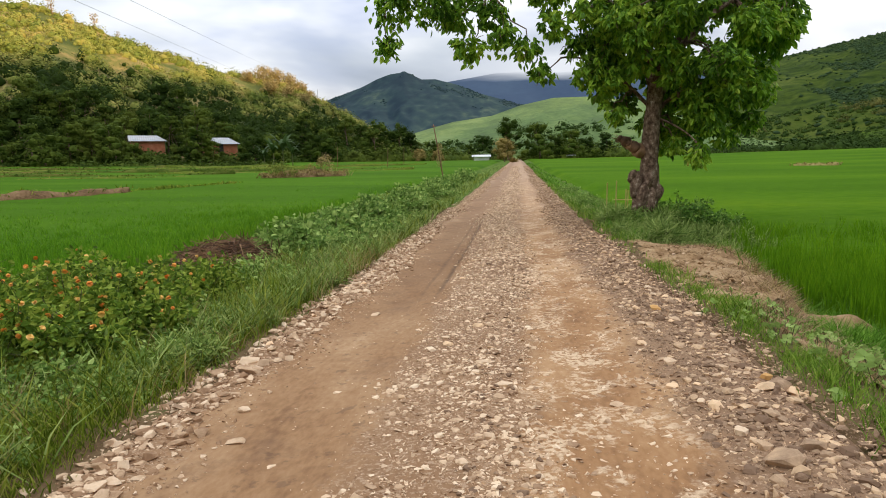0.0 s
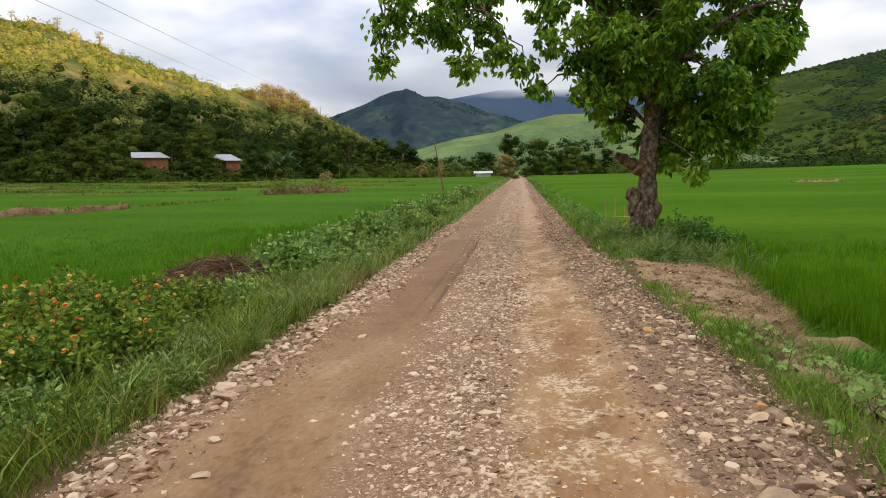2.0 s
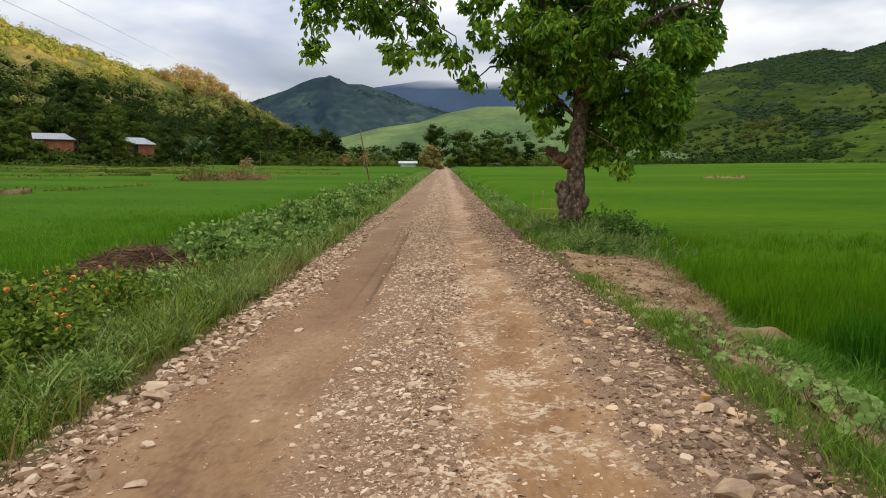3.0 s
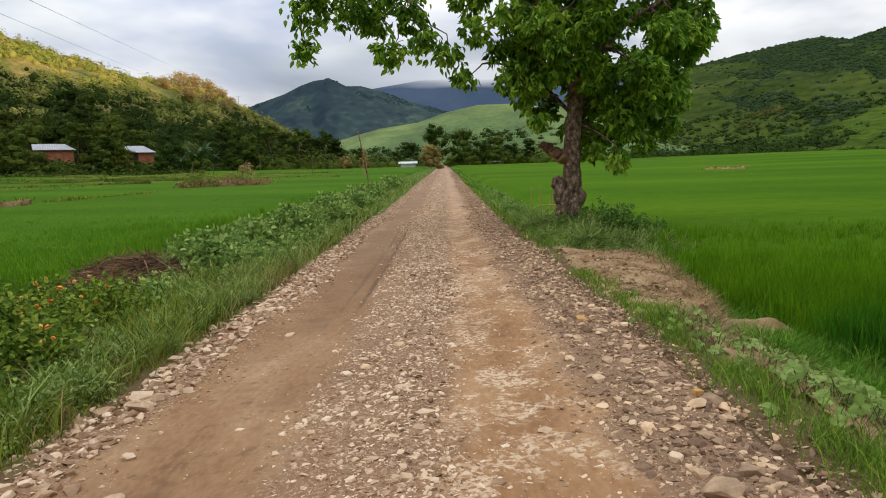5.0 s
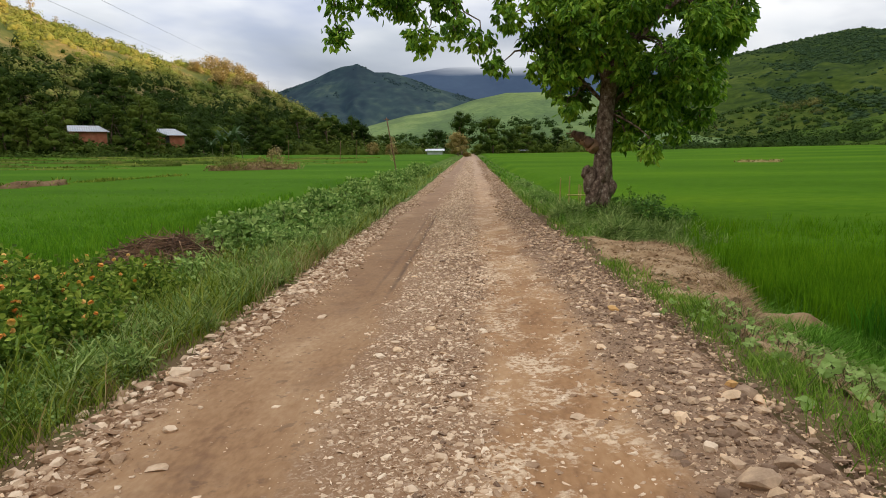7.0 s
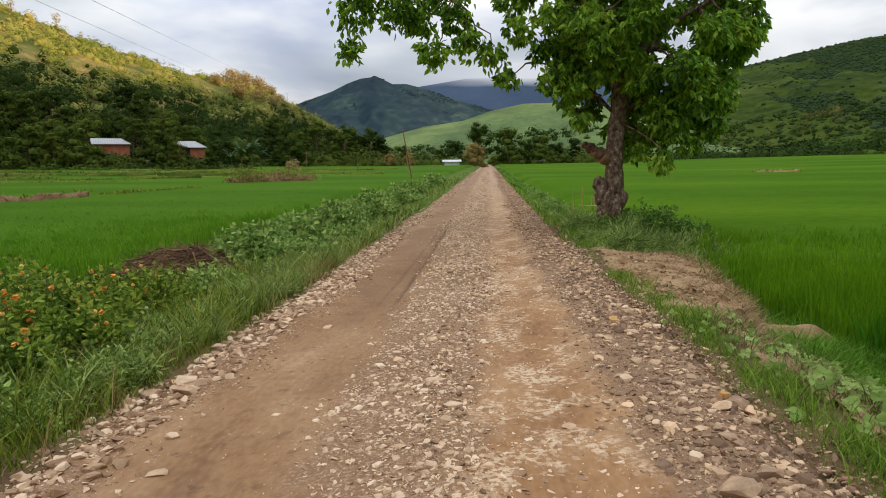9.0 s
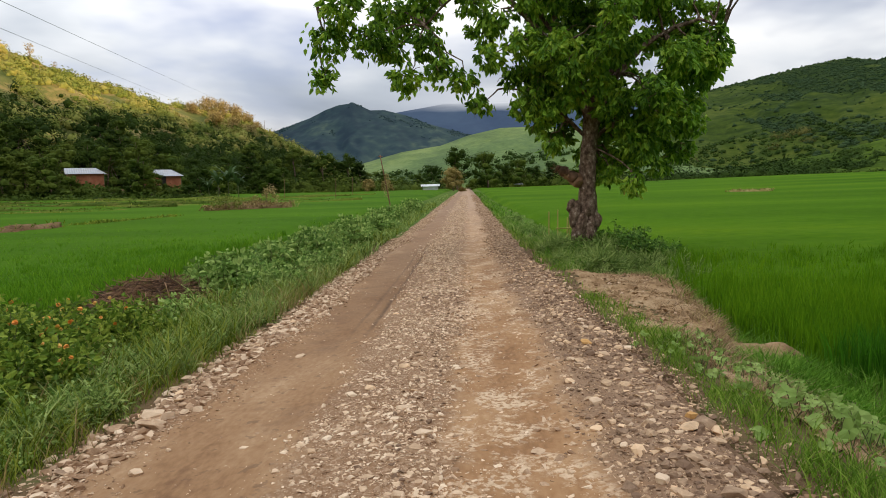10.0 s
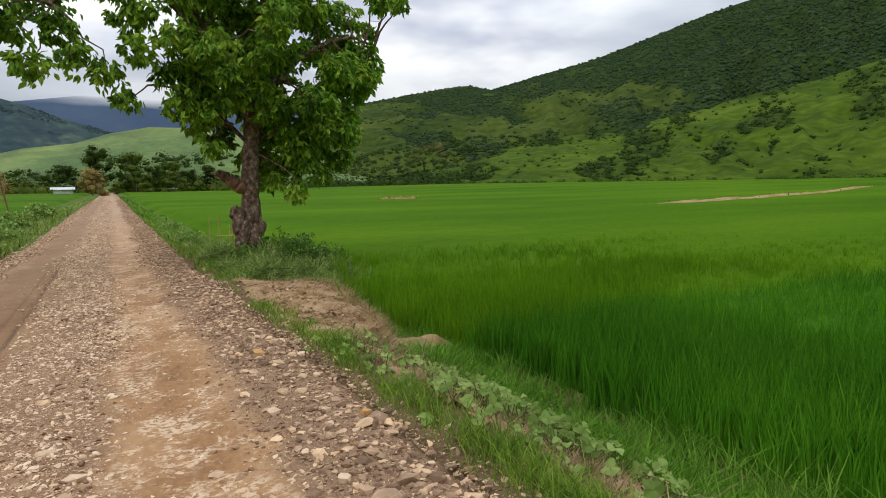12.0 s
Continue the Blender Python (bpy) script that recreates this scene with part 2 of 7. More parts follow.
CHIP = material("pale_chip", [(0.1, g(0.34, 0.21, 0.12)), (0.4, g(0.57, 0.385, 0.235)), (0.62, g(0.73, 0.525, 0.335)), (0.9, g(0.82, 0.63, 0.425))], 9.0, 0.9, 0.4, 90, island=0.9, spec=0.1)
STONE_GREY = material("river_stone", [(0.1, g(0.21, 0.1288, 0.07812)), (0.35, g(0.3675, 0.242, 0.1465)), (0.6, g(0.546, 0.3656, 0.2168)), (0.9, g(0.798, 0.5459, 0.3222))], 9.0, 0.9, 0.5, 90, island=1.0, thing=0.9, spec=0.1)
RICE = material("rice_leaf", [(0.2, g(0.06639, 0.1552, 0.0055)), (0.5, g(0.1149, 0.2526, 0.0075)), (0.8, g(0.2107, 0.3696, 0.013))], 0.25, 0.6, island=0.3, clear=0.5, spec=0.05)
RICE_TOP = material("rice_canopy", [(0.25, g(0.0342, 0.09296, 0.003)), (0.5, g(0.06612, 0.149, 0.0042)), (0.75, g(0.1186, 0.2072, 0.0075))], 0.05, 0.95, 1.0, 14, fine=5.0, grain=0.4, spec=0.02, stretch=(0.45, 1.3, 1.0))
GRASS = material("verge_grass", [(0.2, g(0.076, 0.118, 0.0095)), (0.5, g(0.172, 0.235, 0.0185)), (0.8, g(0.33, 0.36, 0.056))], 2.2, 0.7, island=0.85, clear=0.35, spec=0.05)
GRASS_GREY = material("bluish_grass", [(0.2, g(0.1232, 0.196, 0.042)), (0.5, g(0.252, 0.3472, 0.084)), (0.8, g(0.448, 0.5264, 0.168))], 1.8, 0.7, island=0.7, clear=0.3, spec=0.05)
DRY = material("dry_grass", [(0.2, g(0.18, 0.125, 0.042)), (0.5, g(0.36, 0.265, 0.095)), (0.8, g(0.48, 0.38, 0.17))], 1.5, 0.9, island=0.6, clear=0.2)
STRAWBED = material("straw_litter", [(0.2, g(0.1344, 0.078, 0.037)), (0.5, g(0.2856, 0.1755, 0.0851)), (0.8, g(0.42, 0.2886, 0.1554))], 1.5, 0.9, island=0.7)
TWIG = material("dead_twigs", [(0.2, g(0.0765, 0.0435, 0.02531)), (0.5, g(0.1913, 0.1033, 0.05569)), (0.8, g(0.357, 0.2066, 0.1114))], 2.0, 0.9, island=0.6)
LANTANA = material("lantana_leaf", [(0.2, g(0.072, 0.128, 0.014)), (0.5, g(0.170, 0.265, 0.030)), (0.8, g(0.36, 0.43, 0.062))], 2.5, 0.6, island=0.75, clear=0.3, spec=0.08)
SHRUB = material("shrub_leaf", [(0.2, g(0.110, 0.200, 0.036)), (0.5, g(0.235, 0.365, 0.078)), (0.8, g(0.42, 0.53, 0.15))], 1.6, 0.65, island=0.7, clear=0.25, spec=0.08)
BANANA = material("banana_leaf", [(0.3, g(0.03794, 0.07395, 0.018)), (0.5, g(0.06696, 0.1147, 0.03375)), (0.7, g(0.1027, 0.153, 0.05175))], 0.8, 0.55, island=0.3, clear=0.3, spec=0.2)
VINE = material("vine_leaf", [(0.2, g(0.1418, 0.2171, 0.0396)), (0.5, g(0.2601, 0.3735, 0.08712)), (0.8, g(0.3783, 0.4777, 0.1426))], 1.0, 0.6, island=0.5, clear=0.3)
FLOWER = material("orange_flower", [(0.3, g(0.85, 0.33, 0.05)), (0.5, g(0.9, 0.47, 0.10)), (0.7, g(0.92, 0.60, 0.18))], 4.0, 0.7, thing=0.6)
STEM = material("green_stem", [(0.3, g(0.07, 0.10, 0.03)), (0.7, g(0.16, 0.15, 0.06))], 3.0, 0.8)
LEAF = material("tree_leaf", [(0.16, g(0.045, 0.105, 0.011)), (0.38, g(0.115, 0.24, 0.022)), (0.58, g(0.27, 0.45, 0.040)), (0.80, g(0.48, 0.62, 0.070)), (1.0, g(0.56, 0.42, 0.11))], 0.9, 0.45, island=0.45, clear=0.40, spec=0.16)
BARK = material("tree_bark", [(0.36, g(0.070, 0.043, 0.029)), (0.48, g(0.165, 0.105, 0.070)), (0.60, g(0.27, 0.185, 0.130)), (0.66, g(0.36, 0.27, 0.20)), (0.70, g(0.66, 0.57, 0.47))], 11.0, 0.95, 1.0, 34, fine=60, grain=0.5, spec=0.1, stretch=(1.0, 1.0, 0.8))
WOODLAND = material("woodland_leaf", [(0.2, g(0.025, 0.04537, 0.007211)), (0.5, g(0.05769, 0.09167, 0.01298)), (0.8, g(0.1201, 0.153, 0.02307))], 0.16, 0.75, fine=1.8, grain=0.45, island=0.24, thing=0.6, clear=0.2, spec=0.04)
# olive and straw scrub, its colour brightened for golden sun on the hill
SCRUB = material("hill_scrub", [(0.25, g(0.080, 0.120, 0.022)), (0.42, g(0.185, 0.220, 0.042)), (0.56, g(0.30, 0.295, 0.072)), (0.74, g(0.44, 0.33, 0.105))], 0.085, 0.85, fine=1.6, grain=0.3, island=0.10, clear=0.10, spec=0.03)
STRAW = material("dry_bamboo", [(0.2, g(0.21, 0.15, 0.055)), (0.5, g(0.37, 0.275, 0.105)), (0.8, g(0.5, 0.4, 0.18))], 0.2, 0.8, island=0.5, clear=0.25)
# shade seen down between the near stems is put into these darker greens
RICE_DARK = material("shaded_rice_leaf", [(0.2, g(0.0396, 0.1316, 0.00726)), (0.5, g(0.066, 0.2123, 0.0099)), (0.8, g(0.1214, 0.3214, 0.01452))], 0.25, 0.6, island=0.35, clear=0.3, spec=0.05)
RICE_NEAR = material("shaded_rice_canopy", [(0.25, g(0.02475, 0.08284, 0.00396)), (0.5, g(0.04125, 0.1274, 0.00528)), (0.75, g(0.06875, 0.1833, 0.00792))], 0.3, 0.95, 1.0, 14, fine=9.0, grain=0.5, spec=0.03)
RICE_LIGHT = material("rice_canopy_light", [(0.25, g(0.03577, 0.0966, 0.003834)), (0.5, g(0.0644, 0.1467, 0.00575)), (0.75, g(0.1002, 0.1932, 0.01022))], 0.05, 0.95, 1.0, 14, fine=5.0, grain=0.4, spec=0.03, stretch=(0.45, 1.5, 1.0))
RICE_LEAF = material("rice_leaf_light", [(0.2, g(0.07169, 0.1825, 0.007934)), (0.5, g(0.1239, 0.2803, 0.01133)), (0.8, g(0.2085, 0.378, 0.02041))], 0.25, 0.6, island=0.5, clear=0.35)
# woods with haze in the base colour: bluer and flatter than near bushes
SLOPE_WOOD = material("hazed_slope_woods", [(0.2, g(0.030, 0.056, 0.024)), (0.5, g(0.041, 0.070, 0.028)), (0.8, g(0.055, 0.088, 0.032))], 0.03, 0.9, island=0.16, spec=0.03)
FAR_BUSH = material("far_bush", [(0.2, g(0.02106, 0.0424, 0.0092)), (0.5, g(0.03564, 0.0636, 0.01208)), (0.8, g(0.06048, 0.09328, 0.01667))], 0.03, 0.9, island=0.22, spec=0.03)
HILL_L = material("scrub_hillside", [(0.34, g(0.055, 0.078, 0.015)), (0.48, g(0.115, 0.122, 0.028)), (0.58, g(0.24, 0.185, 0.062)), (0.7, g(0.36, 0.26, 0.10))], 0.045, 0.95, 0.8, 0.8, fine=0.5)
HILL_G = material("grassy_hillside", [(0.3, g(0.04675, 0.08075, 0.0221)), (0.48, g(0.08925, 0.1445, 0.034)), (0.6, g(0.1318, 0.1913, 0.04675)), (0.75, g(0.17, 0.221, 0.068))], 0.012, 0.95, 0.25, 0.5, fine=0.2, grain=0.4, stretch=(1.0, 0.4, 1.2))
HILL_R = material("green_mountain", [(0.32, g(0.0215, 0.0400, 0.0062)), (0.46, g(0.0350, 0.0580, 0.0080)), (0.56, g(0.0520, 0.0780, 0.0100)), (0.7, g(0.078, 0.1000, 0.0150))], 0.014, 0.95, 0.4, 0.25, fine=0.16, grain=0.75, spec=0.03, stretch=(0.65, 0.5, 1.2))
HILL_S = material("sunny_spur", [(0.3, g(0.0290, 0.0520, 0.0048)), (0.46, g(0.0520, 0.0900, 0.0070)), (0.6, g(0.0830, 0.1300, 0.0098)), (0.75, g(0.108, 0.1430, 0.0150))], 0.02, 0.95, 0.4, 0.5, fine=0.25, grain=0.6, spec=0.03, stretch=(0.7, 0.55, 1.2))
# peak and far range: the blue haze of distance is put into their colours
MOUNT = material("hazed_wooded_mountain", [(0.34, g(0.0135, 0.027, 0.039)), (0.48, g(0.0185, 0.037, 0.046)), (0.60, g(0.027, 0.050, 0.052)), (0.70, g(0.045, 0.070, 0.060)), (0.80, g(0.075, 0.094, 0.074))], 0.0065, 0.95, fine=0.04, grain=0.6, spec=0.03, stretch=(1.0, 0.3, 1.0))
FARBLUE = material("haze_blue_mountain", [(0.3, g(0.018, 0.04, 0.085)), (0.6, g(0.028, 0.056, 0.105))], 0.002, 0.95)
TURF = material("field_turf", [(0.3, g(0.05, 0.09, 0.014)), (0.5, g(0.09, 0.15, 0.022)), (0.7, g(0.16, 0.19, 0.04))], 0.7, 0.95, 1.0, 9, fine=8.0, grain=0.6, spec=0.03)
PALE_TURF = material("pale_turf", [(0.3, g(0.075, 0.115, 0.014)), (0.5, g(0.135, 0.175, 0.022)), (0.7, g(0.20, 0.19, 0.05))], 0.3, 0.95, 1.0, 4, fine=3.0, grain=0.6, spec=0.03)
TERRACE = material("terrace_bank", [(0.3, g(0.05, 0.078, 0.012)), (0.5, g(0.085, 0.118, 0.018)), (0.7, g(0.16, 0.14, 0.035))], 0.3, 0.95, 1.0, 4, fine=3.0, grain=0.6, spec=0.03)
BROWN_BANK = material("brown_bank", [(0.3, g(0.10, 0.062, 0.03)), (0.5, g(0.21, 0.125, 0.062)), (0.7, g(0.30, 0.19, 0.10))], 1.2, 0.95, 1.0, 6, fine=9.0, grain=0.6, spec=0.03)
RUSSET = material("russet_leaf", [(0.2, g(0.15, 0.11, 0.03)), (0.5, g(0.27, 0.195, 0.058)), (0.8, g(0.38, 0.29, 0.095))], 0.3, 0.8, island=0.5, clear=0.25)
FRESH = material("fresh_grass", [(0.2, g(0.086, 0.1681, 0.01441)), (0.5, g(0.1635, 0.2941, 0.02401)), (0.8, g(0.3011, 0.4034, 0.06002))], 1.6, 0.65, island=0.7, clear=0.35)
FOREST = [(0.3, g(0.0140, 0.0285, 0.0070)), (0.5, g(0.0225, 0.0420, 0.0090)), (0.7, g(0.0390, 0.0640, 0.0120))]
# forest on the peak, blued for haze like the slope under it
FAR_WOOD = material("hazed_far_forest", [(0.3, g(0.0135, 0.029, 0.042)), (0.5, g(0.019, 0.039, 0.049)), (0.7, g(0.030, 0.054, 0.056))], 0.01, 0.95, island=0.15, spec=0.02)
LUSH = material("lush_grass", [(0.2, g(0.06074, 0.1521, 0.01032)), (0.5, g(0.1172, 0.2716, 0.01892)), (0.8, g(0.2256, 0.3911, 0.04731))], 1.6, 0.65, island=0.7, clear=0.35)
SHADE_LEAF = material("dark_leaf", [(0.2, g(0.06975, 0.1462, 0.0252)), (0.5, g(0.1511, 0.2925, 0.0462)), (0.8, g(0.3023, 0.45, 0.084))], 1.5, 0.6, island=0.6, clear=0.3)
SAND = material("pale_sand", [(0.3, g(0.2669, 0.1722, 0.07605)), (0.5, g(0.3721, 0.2546, 0.1229)), (0.7, g(0.453, 0.3295, 0.1755))], 0.8, 0.95, 0.8, 6, fine=6.0, grain=0.5, spec=0.05)
OCHRE = material("ochre_leaf", [(0.2, g(0.06, 0.075, 0.016)), (0.5, g(0.12, 0.125, 0.026)), (0.8, g(0.2, 0.18, 0.045))], 0.05, 0.8, island=0.4, clear=0.2)
BRICK = material("hut_brick", [(0.3, g(0.30, 0.10, 0.05)), (0.5, g(0.42, 0.15, 0.075)), (0.7, g(0.50, 0.22, 0.12))], 0.8, 0.9, 0.5, 6)
TIN = material("tin_roof", [(0.3, g(0.3201, 0.3289, 0.3339)), (0.5, g(0.4381, 0.444, 0.4453)), (0.75, g(0.337, 0.2796, 0.2385))], 0.5, 0.5, 0.2, 3)
PALE = material("white_plaster", [(0.3, g(0.55, 0.55, 0.53)), (0.7, g(0.78, 0.78, 0.76))], 0.6, 0.8)
DARK = material("dark_opening", [(0.3, g(0.02, 0.018, 0.016)), (0.7, g(0.05, 0.04, 0.035))], 1.0, 0.8)
RUST = material("rusty_pole", [(0.3, g(0.12, 0.06, 0.035)), (0.6, g(0.26, 0.13, 0.075))], 2.0, 0.8)
WIRE = material("power_wire", [(0.3, g(0.16, 0.16, 0.17)), (0.7, g(0.24, 0.24, 0.25))], 1.0, 0.6)
BAMBOO = material("yellow_bamboo", [(0.3, g(0.38, 0.29, 0.07)), (0.7, g(0.52, 0.42, 0.14))], 3.0, 0.7)
ORANGE_STONE = material("orange_stone", [(0.3, g(0.50, 0.25, 0.07)), (0.7, g(0.66, 0.38, 0.14))], 12.0, 0.8, 0.4, 60)


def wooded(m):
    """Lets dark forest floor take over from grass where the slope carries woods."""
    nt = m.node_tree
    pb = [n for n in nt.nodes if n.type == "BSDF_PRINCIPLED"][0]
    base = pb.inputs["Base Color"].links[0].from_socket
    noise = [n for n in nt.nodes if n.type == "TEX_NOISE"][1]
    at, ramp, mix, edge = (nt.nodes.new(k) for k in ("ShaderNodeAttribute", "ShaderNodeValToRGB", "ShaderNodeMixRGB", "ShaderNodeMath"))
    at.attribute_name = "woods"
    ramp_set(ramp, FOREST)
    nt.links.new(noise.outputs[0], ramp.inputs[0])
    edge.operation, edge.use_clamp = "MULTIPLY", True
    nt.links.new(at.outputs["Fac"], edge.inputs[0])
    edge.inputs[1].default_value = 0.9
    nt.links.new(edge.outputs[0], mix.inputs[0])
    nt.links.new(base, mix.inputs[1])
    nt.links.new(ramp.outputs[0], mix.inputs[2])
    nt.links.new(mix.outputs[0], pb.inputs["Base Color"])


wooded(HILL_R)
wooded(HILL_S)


def road_surface():
    """Packed dirt: smooth brown wheel tracks, a darker stony bed between and beside them, pale worn crusts in the right-hand track."""
    m = DIRT.copy()
    m.name = "road_dirt"
    nt = m.node_tree
    pb = [n for n in nt.nodes if n.type == "BSDF_PRINCIPLED"][0]
    base = pb.inputs["Base Color"].links[0].from_socket

    def node(kind):
        return nt.nodes.new(kind)

    def calc(op, a, b=0.0, c=0.0):
        n = node("ShaderNodeMath")
        n.operation = op
        for i, v in enumerate((a, b, c)):
            if isinstance(v, (int, float)):
                n.inputs[i].default_value = v
            else:
                nt.links.new(v, n.inputs[i])
        return n.outputs[0]

    geo, sep3 = node("ShaderNodeNewGeometry"), node("ShaderNodeSeparateXYZ")
    nt.links.new(geo.outputs["Position"], sep3.inputs[0])

    def wave(scale, rough=0.6, detail=5.0):
        n = node("ShaderNodeTexNoise")
        n.inputs["Scale"].default_value, n.inputs["Detail"].default_value, n.inputs["Roughness"].default_value = scale, detail, rough
        nt.links.new(geo.outputs["Position"], n.inputs["Vector"])
        return n.outputs[0]

    x = calc("ADD", sep3.outputs[0], calc("MULTIPLY", calc("SUBTRACT", wave(2.2, 0.7), 0.5), 0.75))
    x = calc("ADD", x, calc("MULTIPLY", calc("SUBTRACT", wave(0.55, 0.5, 2.0), 0.5), 0.6))

    def band(mid, half, soft):
        d = calc("ABSOLUTE", calc("SUBTRACT", x, mid))
        n = node("ShaderNodeMapRange")
        n.interpolation_type = "SMOOTHSTEP"
        nt.links.new(d, n.inputs[0])
        n.inputs[1].default_value, n.inputs[2].default_value, n.inputs[3].default_value, n.inputs[4].default_value = half - soft, half + soft, 1.0, 0.0
        return n.outputs[0]

    def over(colour, mask, under):
        n = node("ShaderNodeMixRGB")
        nt.links.new(mask, n.inputs[0])
        nt.links.new(under, n.inputs[1])
        n.inputs[2].default_value = (*colour, 1)
        return n.outputs[0]

    def thresh(v, lo, hi):
        n = node("ShaderNodeMapRange")
        n.interpolation_type = "SMOOTHSTEP"
        nt.links.new(v, n.inputs[0])
        n.inputs[1].default_value, n.inputs[2].default_value = lo, hi
        return n.outputs[0]

    bed = calc("MAXIMUM", band(-0.40, 0.46, 0.10), calc("MAXIMUM", band(1.45, 0.48, 0.10), band(-2.2, 0.30, 0.10)))
    grit = wave(38.0, 0.7)
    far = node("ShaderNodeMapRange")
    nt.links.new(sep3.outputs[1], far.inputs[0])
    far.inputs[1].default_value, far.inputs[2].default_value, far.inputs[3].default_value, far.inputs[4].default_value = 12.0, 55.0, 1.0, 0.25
    # further along the road the dirt is paler and its bands fainter
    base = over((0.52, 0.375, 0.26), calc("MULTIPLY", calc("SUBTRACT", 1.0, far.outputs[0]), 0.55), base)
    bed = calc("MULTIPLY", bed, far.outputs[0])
    col = over((0.215, 0.118, 0.062), calc("MULTIPLY", bed, 0.5), base)
    col = over((0.24, 0.148, 0.088), calc("MULTIPLY", band(1.45, 0.46, 0.12), 0.55), col)
    bed = calc("MULTIPLY", bed, calc("SUBTRACT", 1.0, calc("MULTIPLY", band(1.45, 0.46, 0.12), 0.45)))
    col = over((0.54, 0.385, 0.25), calc("MULTIPLY", bed, calc("MULTIPLY", thresh(grit, 0.50, 0.60), 0.5)), col)
    left = band(-1.32, 0.42, 0.14)
    col = over((0.19, 0.105, 0.056), calc("MULTIPLY", left, calc("MULTIPLY", thresh(wave(1.1, 0.75, 8.0), 0.50, 0.66), 0.55)), col)
    reach = node("ShaderNodeMapRange")
    reach.interpolation_type = "SMOOTHSTEP"
    nt.links.new(sep3.outputs[1], reach.inputs[0])
    reach.inputs[1].default_value, reach.inputs[2].default_value = 5.0, 10.0
    col = over((0.235, 0.128, 0.062), calc("MULTIPLY", left, calc("MULTIPLY", reach.outputs[0], 0.5)), col)
    col = over((0.15, 0.085, 0.048), calc("MULTIPLY", left, calc("MULTIPLY", thresh(wave(7.0, 0.7, 4.0), 0.58, 0.66), 0.55)), col)
    right = calc("MULTIPLY", band(0.5, 0.36, 0.12), far.outputs[0])
    crust = calc("MULTIPLY", right, calc("MULTIPLY", thresh(wave(2.3, 0.75, 8.0), 0.47, 0.58), thresh(wave(26.0, 0.6), 0.43, 0.54)))
    col = over((0.66, 0.51, 0.35), calc("MULTIPLY", crust, 0.80), col)
    yellow = calc("MULTIPLY", right, 0.38)
    damp = node("ShaderNodeMapRange")
    damp.interpolation_type = "SMOOTHSTEP"
    nt.links.new(sep3.outputs[1], damp.inputs[0])
    damp.inputs[1].default_value, damp.inputs[2].default_value = 7.0, 9.0
    fade = node("ShaderNodeMapRange")
    fade.interpolation_type = "SMOOTHSTEP"
    nt.links.new(sep3.outputs[1], fade.inputs[0])
    fade.inputs[1].default_value, fade.inputs[2].default_value, fade.inputs[3].default_value, fade.inputs[4].default_value = 17.0, 24.0, 1.0, 0.0
    x = calc("ADD", sep3.outputs[0], calc("MULTIPLY", calc("SUBTRACT", wave(0.9, 0.6), 0.5), 0.10))
    mud = calc("MULTIPLY", calc("MAXIMUM", band(-0.965, 0.028, 0.022), calc("MULTIPLY", band(-1.16, 0.022, 0.02), 0.55)), calc("MULTIPLY", damp.outputs[0], fade.outputs[0]))
    col = over((0.115, 0.068, 0.040), calc("MULTIPLY", mud, calc("ADD", calc("MULTIPLY", thresh(wave(5.0), 0.35, 0.6), 0.35), 0.42)), col)
    tint = node("ShaderNodeMixRGB")
    tint.blend_type = "MULTIPLY"
    nt.links.new(yellow, tint.inputs[0])
    nt.links.new(col, tint.inputs[1])
    tint.inputs[2].default_value = (1.26, 1.14, 0.96, 1)
    nt.links.new(tint.outputs[0], pb.inputs["Base Color"])
    return m


ROAD_DIRT = road_surface()

# ---- the lie of the land ----
ROAD_L, ROAD_R = -2.3, 1.72


def road_level(y):
    return np.interp(y, [-60, 0, 10, 17, 26, 40, 80, 150, 300, 900], [0.5, 0, -0.12, -0.175, -0.175, -0.1, 0.08, 0.4, 1.1, 3.0])


def cross(y):
    return np.interp(y, [0, 15, 60, 300], [0.05, 0.05, 0.02, 0.0])


def edge_left(y):
    return np.interp(y, [-20, 5, 15, 22, 35, 90, 300], [-8.0, -7.3, -6.7, -7.1, -7.6, -5.6, -4.2])


def edge_right(y):
    return np.interp(y, [-20, 3, 9, 12.5, 15, 18, 22, 30, 60, 300], [3.95, 3.88, 3.6, 3.85, 4.8, 5.2, 4.4, 3.3, 3.0, 3.0]) + 0.12 * np.sin(np.asarray(y) * 1.3)


HUTS = [(168 * math.sin(radians(a)), 168 * math.cos(radians(a))) for a in (-30.5, -25.5)]


def lip(y):
    """How far the flat top of the crumbling bank reaches beyond the road."""
    return np.interp(y, [6.2, 6.9, 7.4, 8.7, 10.2, 11.4, 12.4], [2.35, 2.68, 2.86, 3.06, 3.34, 3.40, 2.9]) + 0.05 * np.sin(np.asarray(y) * 4.1)


def bank_top(y):
    return ss(6.3, 7.0, y) * ss(12.4, 11.4, y)


def field_level(x, y):
    r = np.hypot(x, y)
    side = np.where(x < 0, -0.62, -0.50)
    lift = 1.5 * ss(20, 280, r) + np.where(x < 0, 1.7, 0.9) * ss(12, 150, np.abs(x)) + 0.8 * ss(200, 330, r) * ss(20, 160, x)
    return side + lift


